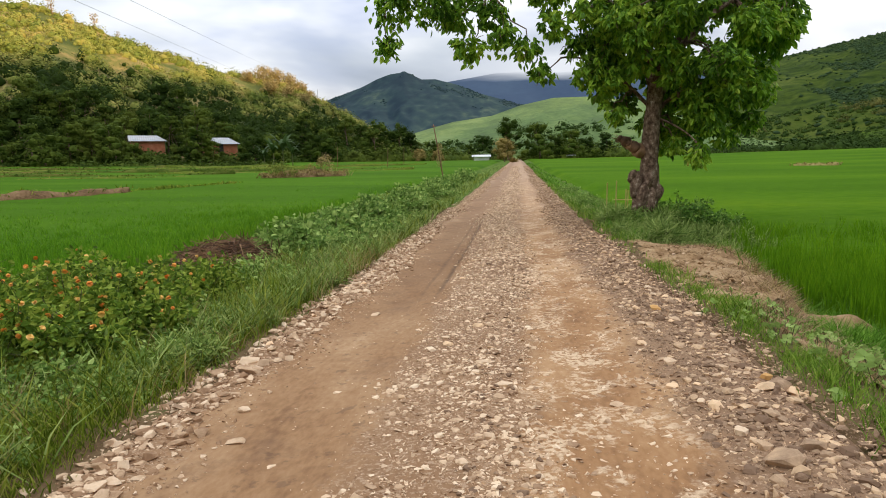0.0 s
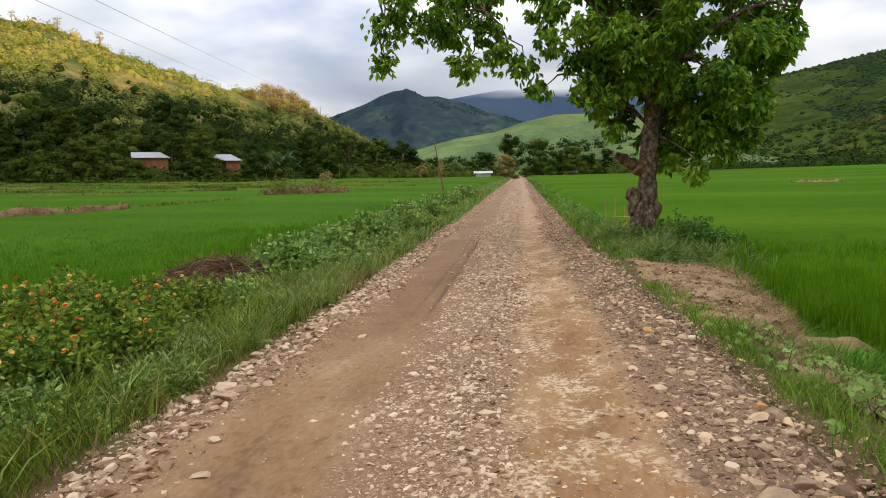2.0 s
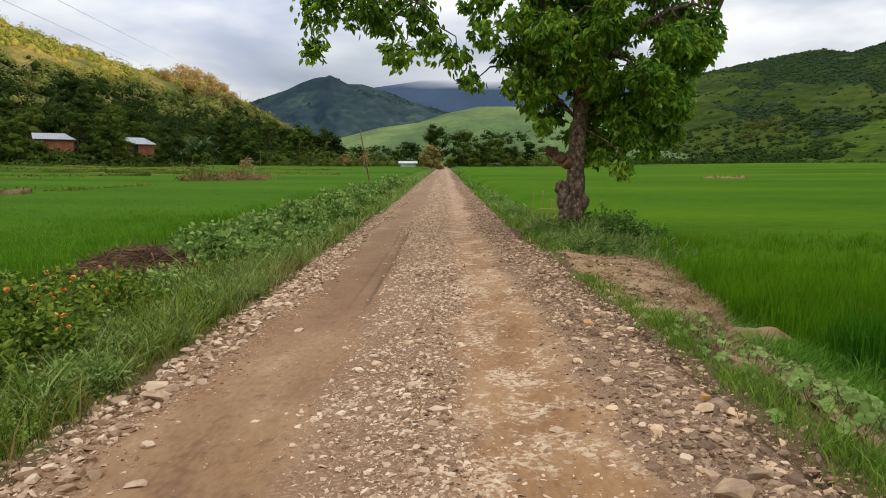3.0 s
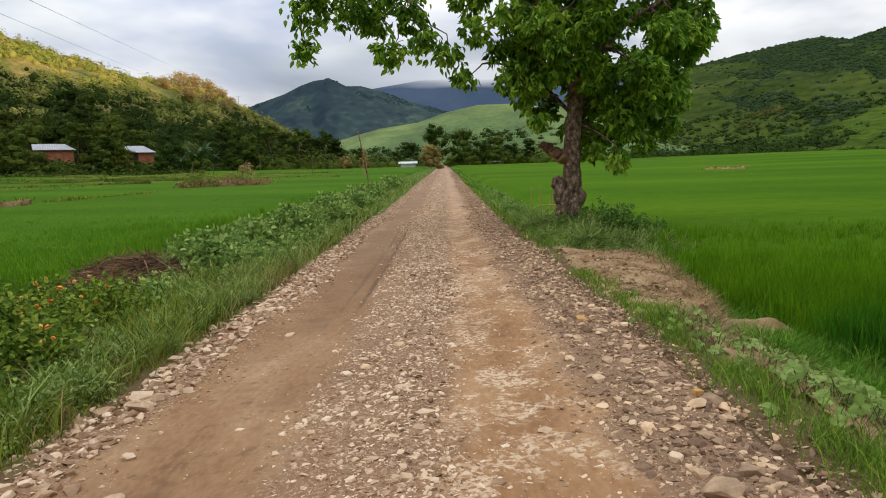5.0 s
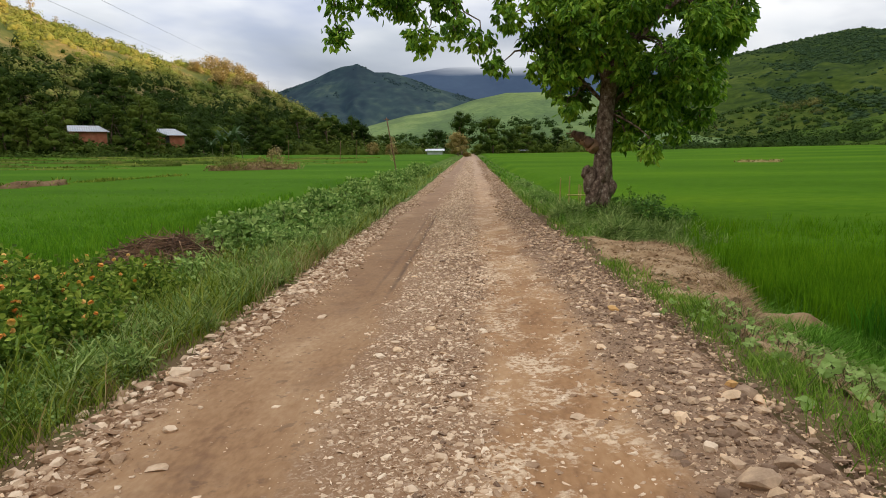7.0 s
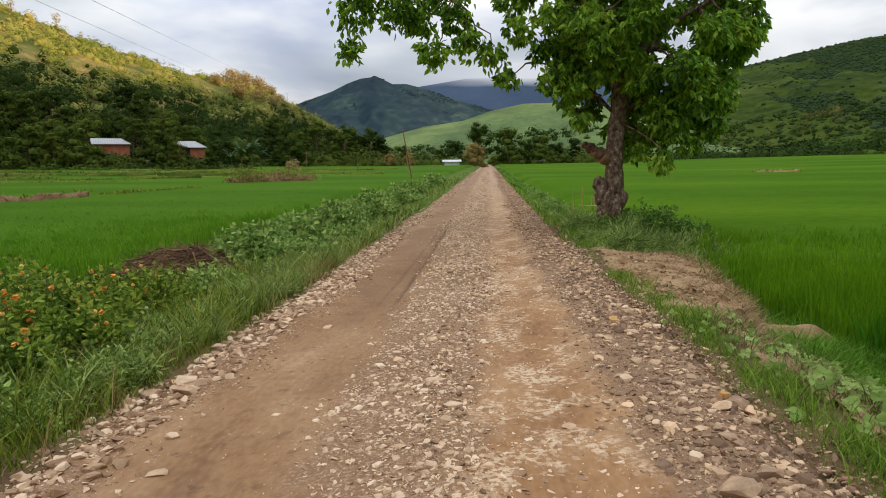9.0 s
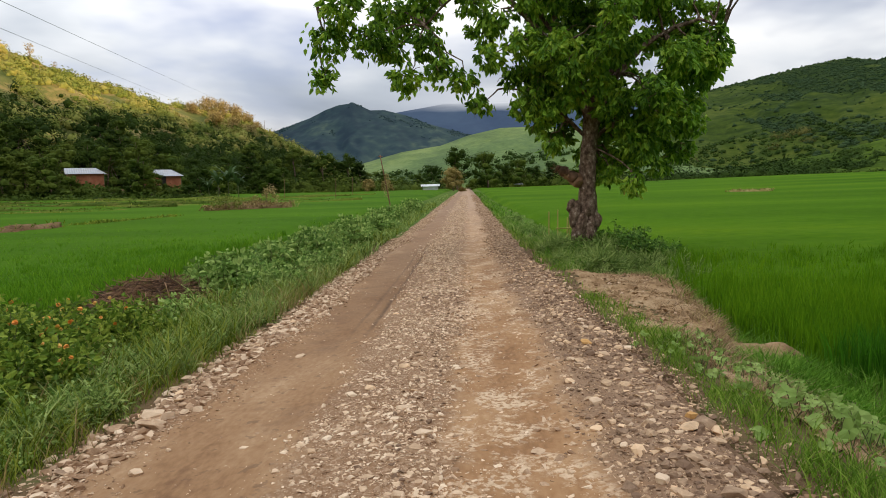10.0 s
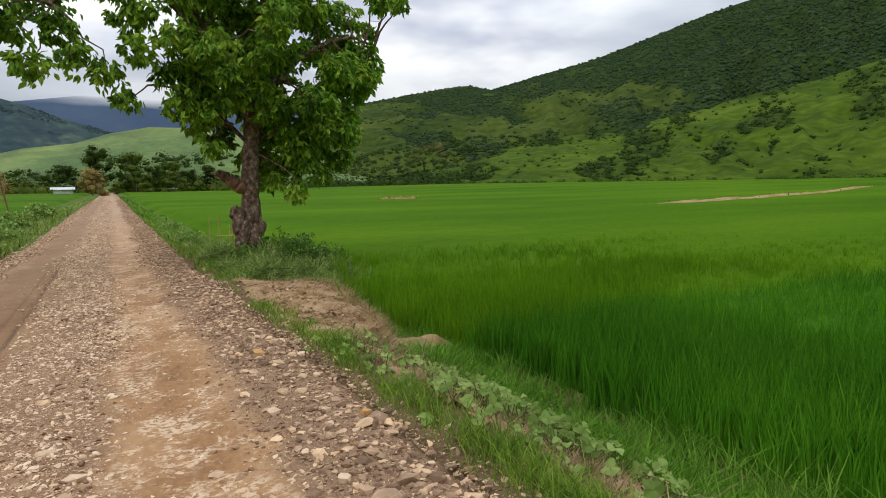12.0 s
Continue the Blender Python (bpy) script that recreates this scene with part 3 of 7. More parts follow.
def ground_level(x, y, bare=False):
    """The height of the open ground: road bed, shoulders, banks and fields."""
    x, y = np.broadcast_arrays(np.asarray(x, float), np.asarray(y, float))
    road = road_level(y) + cross(y) * np.clip(x, -3.2, 2.4)
    f = field_level(x, y)
    far = ss(20, 120, y)
    el, er = edge_left(y), edge_right(y)
    left = ss(-3.0, el + 0.6, x)
    flat = bank_top(y)
    right = ss(1.9 + 0.5 * far, er - 0.15, x) * (1 - flat) + flat * (0.22 * ss(1.9, lip(y), x) + 0.78 * ss(lip(y) - 0.05, lip(y) + 0.32, x))
    z = np.where(x < 0, road * (1 - left) + f * left, road * (1 - right) + f * right)
    verge = ss(ROAD_L, ROAD_L - 0.5, x) + ss(ROAD_R, ROAD_R + 0.4, x)
    z = z + verge * 0.05 * fbm(x * 1.1, y * 1.1, 3, 5) * (np.hypot(x, y) < 60)
    mound = np.exp(-(((x - 3.05) / 1.5) ** 2) - ((y - 15.9) / 1.9) ** 2)
    z = z + 0.16 * mound
    for hx, hy in () if bare else HUTS:
        z = z + 2.3 * np.exp(-(((x - hx) ** 2 + (y - hy) ** 2) / 80.0) ** 2)
    bank = np.exp(-(((x - 2.6) / 0.75) ** 4) - ((y - 9.2) / 2.7) ** 4)
    z = z + bank * (0.03 + 0.13 * fbm(x * 1.6, y * 1.6, 4, 9))
    z = z + 0.16 * np.exp(-(((y - 7.3 - 0.4 * (x - 3.2)) / 0.22) ** 2)) * ss(2.6, 2.9, x) * ss(3.95, 3.6, x)
    return z


def spaced(near, step, far, growth=1.16):
    out, s = [near], step
    while out[-1] < far:
        s *= growth
        out.append(out[-1] + s)
    return out


ys = np.array(sorted([-v for v in spaced(6.0, 0.3, 3200)] + list(np.arange(-5.8, 1.6, 0.3)) + list(np.arange(1.6, 20, 0.22)) + list(np.arange(20, 26, 0.2)) + spaced(26.0, 0.25, 4200, 1.12)))
xs = np.array(sorted([-v for v in spaced(9.0, 0.25, 3200)] + list(np.arange(-8.85, -5, 0.15)) + list(np.arange(-5, 4.6, 0.13)) + list(np.arange(4.6, 7.0, 0.15)) + spaced(7.0, 0.25, 3200)))
gx, gy = np.meshgrid(xs, ys)
gz = ground_level(gx, gy)
inside = (gx > ROAD_L + 0.05) & (gx < ROAD_R - 0.05) & (gy > -30) & (gy < 420)
gz = gz - 0.09 * inside
GROUND = part_np("ground", np.stack([gx, gy, gz], -1).reshape(-1, 3), grid_faces(len(ys), len(xs)), SOIL, smooth=True)
tagged(GROUND, "brown and green earth of the valley floor between the hills", "ground", kind="structure")


def road_height(x, y):
    """The worn surface: two wheel tracks, a stony middle ridge and loose edges."""
    z = road_level(y) + cross(y) * x
    wob = 0.08 * np.sin(y * 0.23) + 0.05 * np.sin(y * 0.61 + 1)
    z = z - 0.035 * np.exp(-(((x + 1.32 - wob) / 0.38) ** 2)) - 0.028 * np.exp(-(((x - 0.48 - wob) / 0.36) ** 2))
    z = z + 0.012 * np.exp(-(((x + 0.4 - wob) / 0.3) ** 2))
    z = z + 0.035 * fbm(x * 0.8, y * 0.45, 3, 23) * ss(5, 9, y) + 0.014 * fbm(x * 3, y * 1.6, 4, 21) + 0.008 * fbm(x * 14, y * 14, 3, 33)
    rut = np.exp(-(((x + 0.96 - 0.01 * np.sin(y * 0.9)) / 0.05) ** 2)) * ss(7.0, 9.0, y) * ss(24, 17, y)
    rut2 = np.exp(-(((x + 1.16 - 0.01 * np.sin(y * 0.7 + 1)) / 0.04) ** 2)) * ss(8.0, 10.0, y) * ss(20, 15, y)
    z = z - 0.060 * rut - 0.035 * rut2
    z = z + 0.055 * np.exp(-(((x + 2.14 - 0.5 * wob) / 0.17) ** 2)) * (0.7 + 0.6 * fbm(x * 0 + 2, y * 0.8, 3, 37)) + 0.030 * np.exp(-(((x - 1.32 - wob) / 0.25) ** 2))
    lip = ss(ROAD_L + 0.12, ROAD_L, x) + ss(ROAD_R - 0.15, ROAD_R, x)
    return z - 0.05 * lip


rx = np.concatenate([np.arange(ROAD_L - 0.05, ROAD_R + 0.06, 0.055)])
ry = np.array(list(np.arange(-6, 20, 0.06)) + spaced(20.0, 0.07, 400, 1.03))
qx, qy = np.meshgrid(rx, ry)
narrow = 1 + 0.03 * fbm(qy * 0.5, qx * 0 + 3, 2, 4)
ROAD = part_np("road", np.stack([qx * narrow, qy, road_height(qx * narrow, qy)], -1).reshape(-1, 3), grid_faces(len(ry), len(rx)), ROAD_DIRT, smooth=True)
tagged(ROAD, "straight unpaved country road of packed brown dirt with loose stones", "road", kind="structure")


def hill(name, label, stops, near, ridge, mat, rows=70, step=0.5, gully=0.05, seed=0, cut=0.0, shape=1.1, fold=30.0, woods=None):
    """A hillside between two bearings: stops are (bearing, ridge elevation) in degrees seen from the road."""
    az = np.arange(stops[0][0], stops[-1][0] + step, step)
    el = np.interp(az, [s[0] for s in stops], [s[1] for s in stops]) - cut
    u = np.concatenate([np.linspace(0, 1, rows), 1 + np.linspace(0.04, 0.6, 8)])
    A, U = np.meshgrid(az, u)
    k = max(1, int(3.0 / step))
    soft = np.convolve(np.pad(el, k, mode="edge"), np.ones(2 * k + 1) / (2 * k + 1), "valid")
    E = soft + (el - soft) * np.clip(U, 0, 1) ** 5
    r0 = np.interp(az, *near)[None]
    r1 = np.interp(az, *ridge)[None]
    R = r0 + (r1 - r0) * U
    X, Y = R * np.sin(np.radians(A)), R * np.cos(np.radians(A))
    top = 1.47 + r1 * np.tan(np.radians(E))
    base = field_level(X, Y) - 0.8
    Z = base + (top - base) * np.where(U <= 1, np.clip(U, 0, 1) ** shape, 1 - np.clip(U - 1, 0, 1) ** 1.4)
    span = top - base
    ridged = 1 - np.abs(fbm(A / fold * 8 + 0.8 * U, U * 3.2, 3, seed)) * 2
    bell = np.clip(4 * U * (1 - U), 0, 1)
    Z = Z + span * gully * bell * (ridged - 0.5) + span * 0.25 * gully * fbm(X / r0 * 9, Y / r0 * 9, 2, seed + 5) * bell
    ob = part_np(name, np.stack([X, Y, Z], -1).reshape(-1, 3), grid_faces(len(u), len(az))[:, ::-1], mat, smooth=True)
    tagged(ob, label, "hill", kind="structure")
    if woods:
        # darker forest floor under the woods
        layer = ob.data.attributes.new("woods", "FLOAT", "POINT")
        layer.data.foreach_set("value", ss(-0.10, 0.30, woods(A, U)).ravel().astype(np.float32))

    def level(a, t):
        """The place on the slope at a bearing and a way up from its foot."""
        fa = np.clip((np.asarray(a) - az[0]) / step, 0, len(az) - 1.001)
        fu = np.clip(np.asarray(t) * (rows - 1), 0, rows - 1.001)
        i, j = fu.astype(int), fa.astype(int)
        p, q = (fu - i)[:, None], (fa - j)[:, None]
        P = np.stack([X, Y, Z], -1)
        return (P[i, j] * (1 - q) + P[i, j + 1] * q) * (1 - p) + (P[i + 1, j] * (1 - q) + P[i + 1, j + 1] * q) * p

    return level


def mountain_cover(a, t):
    """How wooded the mountain side is at a bearing and a way up from its foot."""
    return 1.15 * fbm(a * 0.24 + 3 * t, t * 5.5 + a * 0.06, 4, 55) + 0.80 * t - 0.26 + 0.016 * (a - 34)


def spur_cover(a, t):
    return fbm(a * 0.3, t * 4, 4, 65) + 0.7 * np.clip(0.22 - t, 0, 1) + 0.25 * ss(48, 58, a) - 0.04


left_slope = hill("hillside", "steep scrub-covered hillside with low sun on its upper part", [(-110, 12.0), (-60, 12.4), (-46, 11.8), (-39.4, 11.2), (-36, 10.7), (-33, 9.6), (-30.8, 8.6), (-28.4, 8.3), (-26.4, 7.4), (-23, 6.6), (-20.7, 6.4), (-19, 5.9), (-17, 4.9), (-15.7, 4.2), (-14.3, 3.4), (-12, 2.0), (-9, 0.6)], ([-110, -40, -30, -15, -9], [110, 165, 175, 230, 290]), ([-110, -40, -28, -15, -9], [260, 330, 340, 360, 380]), HILL_L, rows=60, gully=0.10, seed=3, cut=-0.4)
mount_slope = hill("mountain_peak", "dark wooded mountain coloured bluish for haze, with a pointed summit and pale clearings", [(-30, 2.5), (-22, 3.4), (-16.2, 5.2), (-13.3, 6.25), (-12, 6.9), (-10.9, 7.3), (-10.0, 7.42), (-9.7, 7.58), (-9.4, 7.42), (-8.9, 7.2), (-8.2, 6.85), (-7, 6.85), (-5.1, 6.35), (-3.2, 5.6), (-0.3, 4.75), (5, 3.2), (12, 2)], ([-30, 12], [1300, 1300]), ([-30, 12], [2600, 2600]), MOUNT, rows=70, step=0.2, gully=0.045, seed=12, fold=20.0)
hill("far_mountain", "distant mountain range coloured blue for haze, with its top in the clouds", [(-12, 5.0), (-6, 6.6), (-2, 7.2), (6, 7.4), (14, 7.0), (24, 5.0)], ([-12, 24], [2900, 2900]), ([-12, 24], [4300, 4300]), FARBLUE, rows=20, step=0.5, gully=0.05, seed=17)
green_slope = hill("grassy_hill", "smooth light green grassy hill beyond the trees", [(-16, 0.6), (-11, 1.8), (-8.8, 2.4), (-5.6, 3.25), (-2.2, 3.7), (0.2, 4.5), (3, 5.05), (5.8, 5.05), (7.7, 4.8), (12, 4.6), (20, 3.5), (30, 2)], ([-16, 30], [380, 380]), ([-16, 30], [900, 900]), HILL_G, rows=50, step=0.25, gully=0.03, seed=23, shape=0.95, fold=14.0)
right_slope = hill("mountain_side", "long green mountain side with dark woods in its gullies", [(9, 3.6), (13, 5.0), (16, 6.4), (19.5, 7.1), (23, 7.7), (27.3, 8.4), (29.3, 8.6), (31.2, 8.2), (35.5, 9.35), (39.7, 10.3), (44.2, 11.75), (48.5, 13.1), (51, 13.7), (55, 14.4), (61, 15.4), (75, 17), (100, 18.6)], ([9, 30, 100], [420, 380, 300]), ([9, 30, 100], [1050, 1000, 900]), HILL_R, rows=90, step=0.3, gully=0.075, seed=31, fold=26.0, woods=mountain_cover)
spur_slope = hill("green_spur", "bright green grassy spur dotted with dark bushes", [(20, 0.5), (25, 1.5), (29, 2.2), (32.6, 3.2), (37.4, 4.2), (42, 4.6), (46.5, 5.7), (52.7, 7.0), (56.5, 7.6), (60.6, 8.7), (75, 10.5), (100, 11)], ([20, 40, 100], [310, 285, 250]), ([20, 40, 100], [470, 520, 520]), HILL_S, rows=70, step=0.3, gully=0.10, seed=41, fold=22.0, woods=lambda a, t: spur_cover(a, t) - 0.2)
# unseen ridge added to block the sun; crest height sets the shadow line
hill("shading_ridge", "high mountain ridge added unseen behind the road to hide the sun", [(96, 17.6), (110, 18.3), (122, 18.6), (140, 18.4), (165, 16.4), (190, 13), (215, 11), (252, 12.2)], ([96, 252], [300, 220]), ([96, 165, 252], [900, 900, 420]), HILL_R, rows=40, step=1.0, gully=0.10, seed=47, fold=40.0)

# ---- rice fields ----
PLOT = 7.0
SHEAR = 0.05


def rice_sheet(name, label, sign, edge, y, mat, low=0.0):
    s = np.array([0, 0.05] + spaced(0.25, 0.2, 330, 1.08))
    S, Y = np.meshgrid(s, y)
    X = edge(Y) + sign * (S + 0.3)
    Y = Y + (SHEAR * np.minimum(S, 40) if sign > 0 else 0)
    r = np.hypot(X, Y)
    tall = np.interp(r, [0, 8, 14, 25, 45], [0.12, 0.16, 0.30, 0.44, 0.50]) - low
    Z = ground_level(X, Y, True) + np.where(S < 0.04, -0.02, tall * (0.35 + 0.65 * ss(0.0, 1.0, S)) + 0.05 * fbm(X * 0.8, Y * 0.8, 4, 61) + 0.1 * fbm(X * 0.06, Y * 0.06, 2, 63))
    f = grid_faces(len(y), len(s))
    ob = part_np(name, np.stack([X, Y, Z], -1).reshape(-1, 3), f if sign > 0 else f[:, ::-1], mat, smooth=True)
    return tagged(ob, label, "rice field", kind="stuff")


far_rows = list(np.arange(PLOT, 24, 0.3)) + spaced(24.0, 0.32, 300, 1.06)
near_rows = [-v for v in spaced(4.0, 0.5, 120)][::-1] + list(np.arange(-3.6, PLOT - 0.2, 0.3)) + [PLOT]
rice_sheet("rice_canopy", "bright green young rice standing in a wide flat paddy", 1, edge_right, np.array(far_rows), RICE_TOP)
rice_sheet("rice_canopy", "rice in the paddy beside the road, coloured darker as if shaded", 1, edge_right, np.array(near_rows), RICE_NEAR, 0.0)
rice_sheet("rice_canopy", "bright green young rice in terraced paddies below the wooded hill", -1, edge_left, np.array(near_rows + far_rows[1:]), RICE_LIGHT)


def turf(name, label, sign, x0, edge, y):
    """Close green turf between the road and the rice."""
    t = np.linspace(0, 1, 14)
    T, Y = np.meshgrid(t, y)
    a = x0 + 0.15 * fbm(Y * 0.7, Y * 0 + sign, 3, 83)
    X = a + (edge(Y) + sign * 0.4 - a) * T
    Z = ground_level(X, Y, True) + 0.02 + 0.16 * np.minimum(1, T * 4) * (1 + 0.5 * fbm(X * 2.1, Y * 0.8, 3, 85)) * ss(24, 40, Y)
    f = grid_faces(len(y), len(t))
    ob = part_np(name, np.stack([X, Y, Z], -1).reshape(-1, 3), f if sign > 0 else f[:, ::-1], TURF, smooth=True)
    return tagged(ob, label, "turf", kind="structure")


turf("verge_turf", "uneven green turf along the far road", -1, ROAD_L - 0.02, edge_left, np.array(spaced(24.0, 0.3, 300, 1.03)))
turf("verge_turf", "uneven green turf along the far road", 1, ROAD_R + 0.05, edge_right, np.array(spaced(24.0, 0.3, 300, 1.03)))


def rice_blades(name, label, sign, edge, seed, plots, mat=RICE):
    """plots: (near, far, across, clumps per square metre, blades per clump, width)."""
    rng = np.random.default_rng(seed)
    chunks = []
    for y0, y1, across, dense, count, width in plots:
        n = int((y1 - y0) * across * dense)
        y = rng.uniform(y0, y1, n)
        s = 0.06 + across * rng.uniform(0, 1, n)
        x = edge(y) + sign * s
        y = y + (SHEAR * np.minimum(s, 40) if sign > 0 else 0)
        keep = rng.uniform(0, 1, n) > np.maximum(ss(0.45, 1.0, s / across), ss(0.6, 1.0, (y - SHEAR * np.minimum(s, 40) - y0) / (y1 - y0)) * (y1 > 9.5))
        x, y = x[keep], y[keep]
        n = len(x)
        y = np.repeat(y, count) + rng.normal(0, 0.05, n * count)
        x = np.repeat(x, count) + rng.normal(0, 0.05, n * count)
        z = ground_level(x, y)
        tall = np.repeat(rng.uniform(0.42, 0.60, n), count) * rng.uniform(0.8, 1.12, n * count) * (0.95 + 0.25 * fbm(x * 0.5, y * 0.5, 2, 71))
        far = np.hypot(x, y)
        tall = np.minimum(tall, np.interp(far, [8, 14, 25, 45], [0.16, 0.30, 0.44, 0.50]) + np.interp(far, [10, 18, 32], [0.46, 0.10, 0.03]) * rng.uniform(0.6, 1.3, n * count))
        low = np.where(np.hypot(x, y) > 14, 0.22, 0.05)
        chunks.append(blades(np.stack([x, y, z + low], 1), tall - low + 0.04, width * rng.uniform(0.7, 1.3, n * count), rng.uniform(0.03, 0.17, n * count), rng))
    v, f = join(chunks)
    return tagged(part_np(name, v, f, mat), label, "rice plants", kind="stuff")


rice_blades("rice_plants", "upright rice leaves in the near paddy, coloured darker as if shaded", 1, edge_right, 100, [(1.3, PLOT, 4.5, 60, 8, 0.011), (1.0, PLOT, 12, 20, 8, 0.014), (-1, PLOT, 34, 8, 8, 0.018)], RICE_DARK)
rice_blades("rice_plants", "upright bright green rice leaves in the paddy", 1, edge_right, 101, [(PLOT, 10, 4.5, 34, 8, 0.011), (PLOT, 12, 11, 18, 8, 0.013), (8, 17, 14, 15, 7, 0.014), (PLOT, 12, 30, 7, 7, 0.018)])
rice_blades("rice_plants", "upright bright green rice leaves beyond the verge", -1, edge_left, 102, [(9, 26, 6, 26, 8, 0.013), (9, 32, 16, 8, 7, 0.019), (26, 50, 22, 1.6, 7, 0.033)], RICE_LEAF)

# ---- the big roadside tree ----
def arc(p0, p1, up_bend, n=9, seed=0, wob=0.12):
    rng = np.random.default_rng(seed)
    pts = curve_points(p0, p1, 0, n, (0, 0, up_bend))
    pts[1:-1] += rng.normal(0, wob, (n - 2, 3)) * np.linspace(0.3, 1, n - 2)[:, None]
    return pts


def clump_leaves(centres, radii, count, size, rng, droop=0.75):
    """Leaves in whorls at twig ends round each centre, hanging outwards and down."""
    out = []
    for c, r in zip(centres, radii):
        k = max(4, int(count * r * r / 0.36 / 8))
        d = rng.normal(size=(k, 3))
        d /= np.linalg.norm(d, axis=1, keepdims=True)
        d[:, 2] = d[:, 2] * 0.85 + 0.05
        tips = np.asarray(c) + d * r * rng.uniform(0.45, 1.05, (k, 1))
        at = np.repeat(tips, 8, 0) + rng.normal(0, 0.04, (k * 8, 3))
        ahead = rng.normal(size=(k * 8, 3)) * (0.62, 0.62, 0.35) + np.repeat(d, 8, 0) * 0.35 + (0, 0, -droop)
        out.append((at, ahead))
    at, ahead = np.concatenate([o[0] for o in out]), np.concatenate([o[1] for o in out])
    return leaves(at, ahead, size * rng.uniform(0.65, 1.2, len(at)), rng, 0.47, 0.3)


TX, TY = 3.0, 16.0
TZ = float(ground_level(TX, TY)) - 0.06
big_tree = tagged(empty("tree", (TX, TY, TZ)), "tall broad-leaved tree with a knobbly pale-patched trunk beside the road", "tree")
trng = np.random.default_rng(5)
hs = np.linspace(0, 3.5, 26)
spine = np.stack([0.02 + 0.055 * hs + 0.03 * np.sin(hs * 2.2), 0.03 * np.sin(hs * 1.7), hs], 1)
girth = 0.21 - 0.010 * hs + 0.10 * np.exp(-hs / 0.22) + 0.045 * np.exp(-(((hs - 0.75) / 0.32) ** 2))
v, f = tube_tris(spine, girth, sides=20, seed=4, rough=0.22)
knots = []
for kx, ky, kz, kr, kh in [(-0.25, -0.10, 0.85, 0.13, 0.34), (-0.34, -0.10, 1.06, 0.10, 0.16), (0.30, -0.12, 0.68, 0.12, 0.20), (-0.10, -0.22, 0.60, 0.13, 0.34), (0.10, -0.22, 0.50, 0.13, 0.32), (0.05, -0.22, 0.95, 0.09, 0.18), (0.2, -0.12, 1.9, 0.06, 0.12), (-0.2, -0.08, 0.45, 0.13, 0.35)]:
    t = np.linspace(-1, 1, 9)
    kx, ky, kr = kx * 0.90, ky * 0.95, kr * 0.98
    knots.append(tube_tris(np.stack([kx + 0.05 * t - 0.03 * kx * t, ky + 0 * t, kz + kh * t], 1), kr * np.sqrt(np.clip(1.02 - t * t, 0.02, 1)), sides=12, seed=int(kz * 100), rough=0.45))
v, f = join([(v, f)] + knots)
part_np("trunk", v, f, BARK, big_tree, "rough brown trunk with pale lichen patches and burls", smooth=True)
lumps = []
for kx, ky, kz, kr, kh in ((-0.17, -0.04, 1.66, 0.14, 0.18), (-0.28, -0.09, 1.74, 0.13, 0.14), (-0.38, -0.04, 1.80, 0.12, 0.13), (-0.47, -0.10, 1.87, 0.11, 0.12), (-0.57, -0.05, 1.92, 0.085, 0.10)):
    t = np.linspace(-1, 1, 8)
    lumps.append(tube_tris(np.stack([kx - 0.05 * t, ky + 0 * t, kz + kh * t], 1), kr * np.sqrt(np.clip(1.02 - t * t, 0.02, 1)), sides=10, seed=int(kz * 100), rough=0.9))
# withered shoots bristle from the stub
for k in range(110):
    q = trng.uniform(0, 1)
    c = np.array((-0.18 - 0.48 * q, -0.06, 1.66 + 0.32 * q))
    d = trng.normal(size=3)
    d /= np.linalg.norm(d)
    lumps.append(tube_tris(curve_points(c + d * 0.06, c + d * (0.17 - 0.05 * q) + (-0.03, 0, 0.02), 0.02, 4), np.linspace(0.008, 0.003, 4), sides=4))
v, f = join(lumps)
part_np("limb", v, f, TWIG, big_tree, "short dark knotted stub of a broken limb", smooth=True)

# foliage masses: across, along, up, radius
LEFT_MASSES = [(-6.55, 4.95, 0.55), (-6.7, 4.15, 0.36), (-6.05, 5.55, 0.6), (-5.5, 4.95, 0.62), (-5.0, 5.6, 0.7), (-4.95, 4.75, 0.5), (-4.6, 4.05, 0.45), (-4.1, 4.75, 0.55), (-4.2, 5.6, 0.5), (-3.75, 4.2, 0.38), (-3.15, 3.95, 0.38), (-2.8, 3.5, 0.34), (-2.0, 4.05, 0.34), (-1.6, 3.45, 0.42), (-1.5, 5.7, 0.5), (-1.75, 4.75, 0.45), (-2.4, 5.35, 0.42)]
RIGHT_MASSES = [(3.0, 5.0, 0.6), (3.25, 4.2, 0.55), (2.9, 3.5, 0.55), (2.65, 2.9, 0.5), (2.1, 2.35, 0.45), (1.15, 1.55, 0.34), (1.25, 2.6, 0.5), (3.7, 6.1, 0.42), (-0.95, 2.55, 0.34), (-1.3, 3.6, 0.42), (-1.0, 3.3, 0.40), (-1.6, 4.2, 0.42), (-0.9, 4.5, 0.48), (-1.4, 4.9, 0.46), (-0.5, 3.5, 0.36), (3.6, 4.6, 0.5), (3.4, 5.5, 0.5), (2.4, 4.1, 0.5), (1.9, 3.8, 0.45), (1.4, 3.3, 0.42), (2.0, 2.7, 0.42), (0.95, 2.95, 0.45), (1.5, 2.25, 0.42), (0.95, 2.2, 0.4), (1.7, 3.1, 0.5), (2.3, 3.0, 0.5), (1.9, 1.95, 0.36), (2.5, 2.3, 0.4), (0.75, 1.75, 0.3), (-1.2, 3.05, 0.34), (-0.85, 3.6, 0.45), (-0.6, 4.1, 0.5), (0.3, 4.0, 0.5)]
centres, radii, limbs = [], [], []
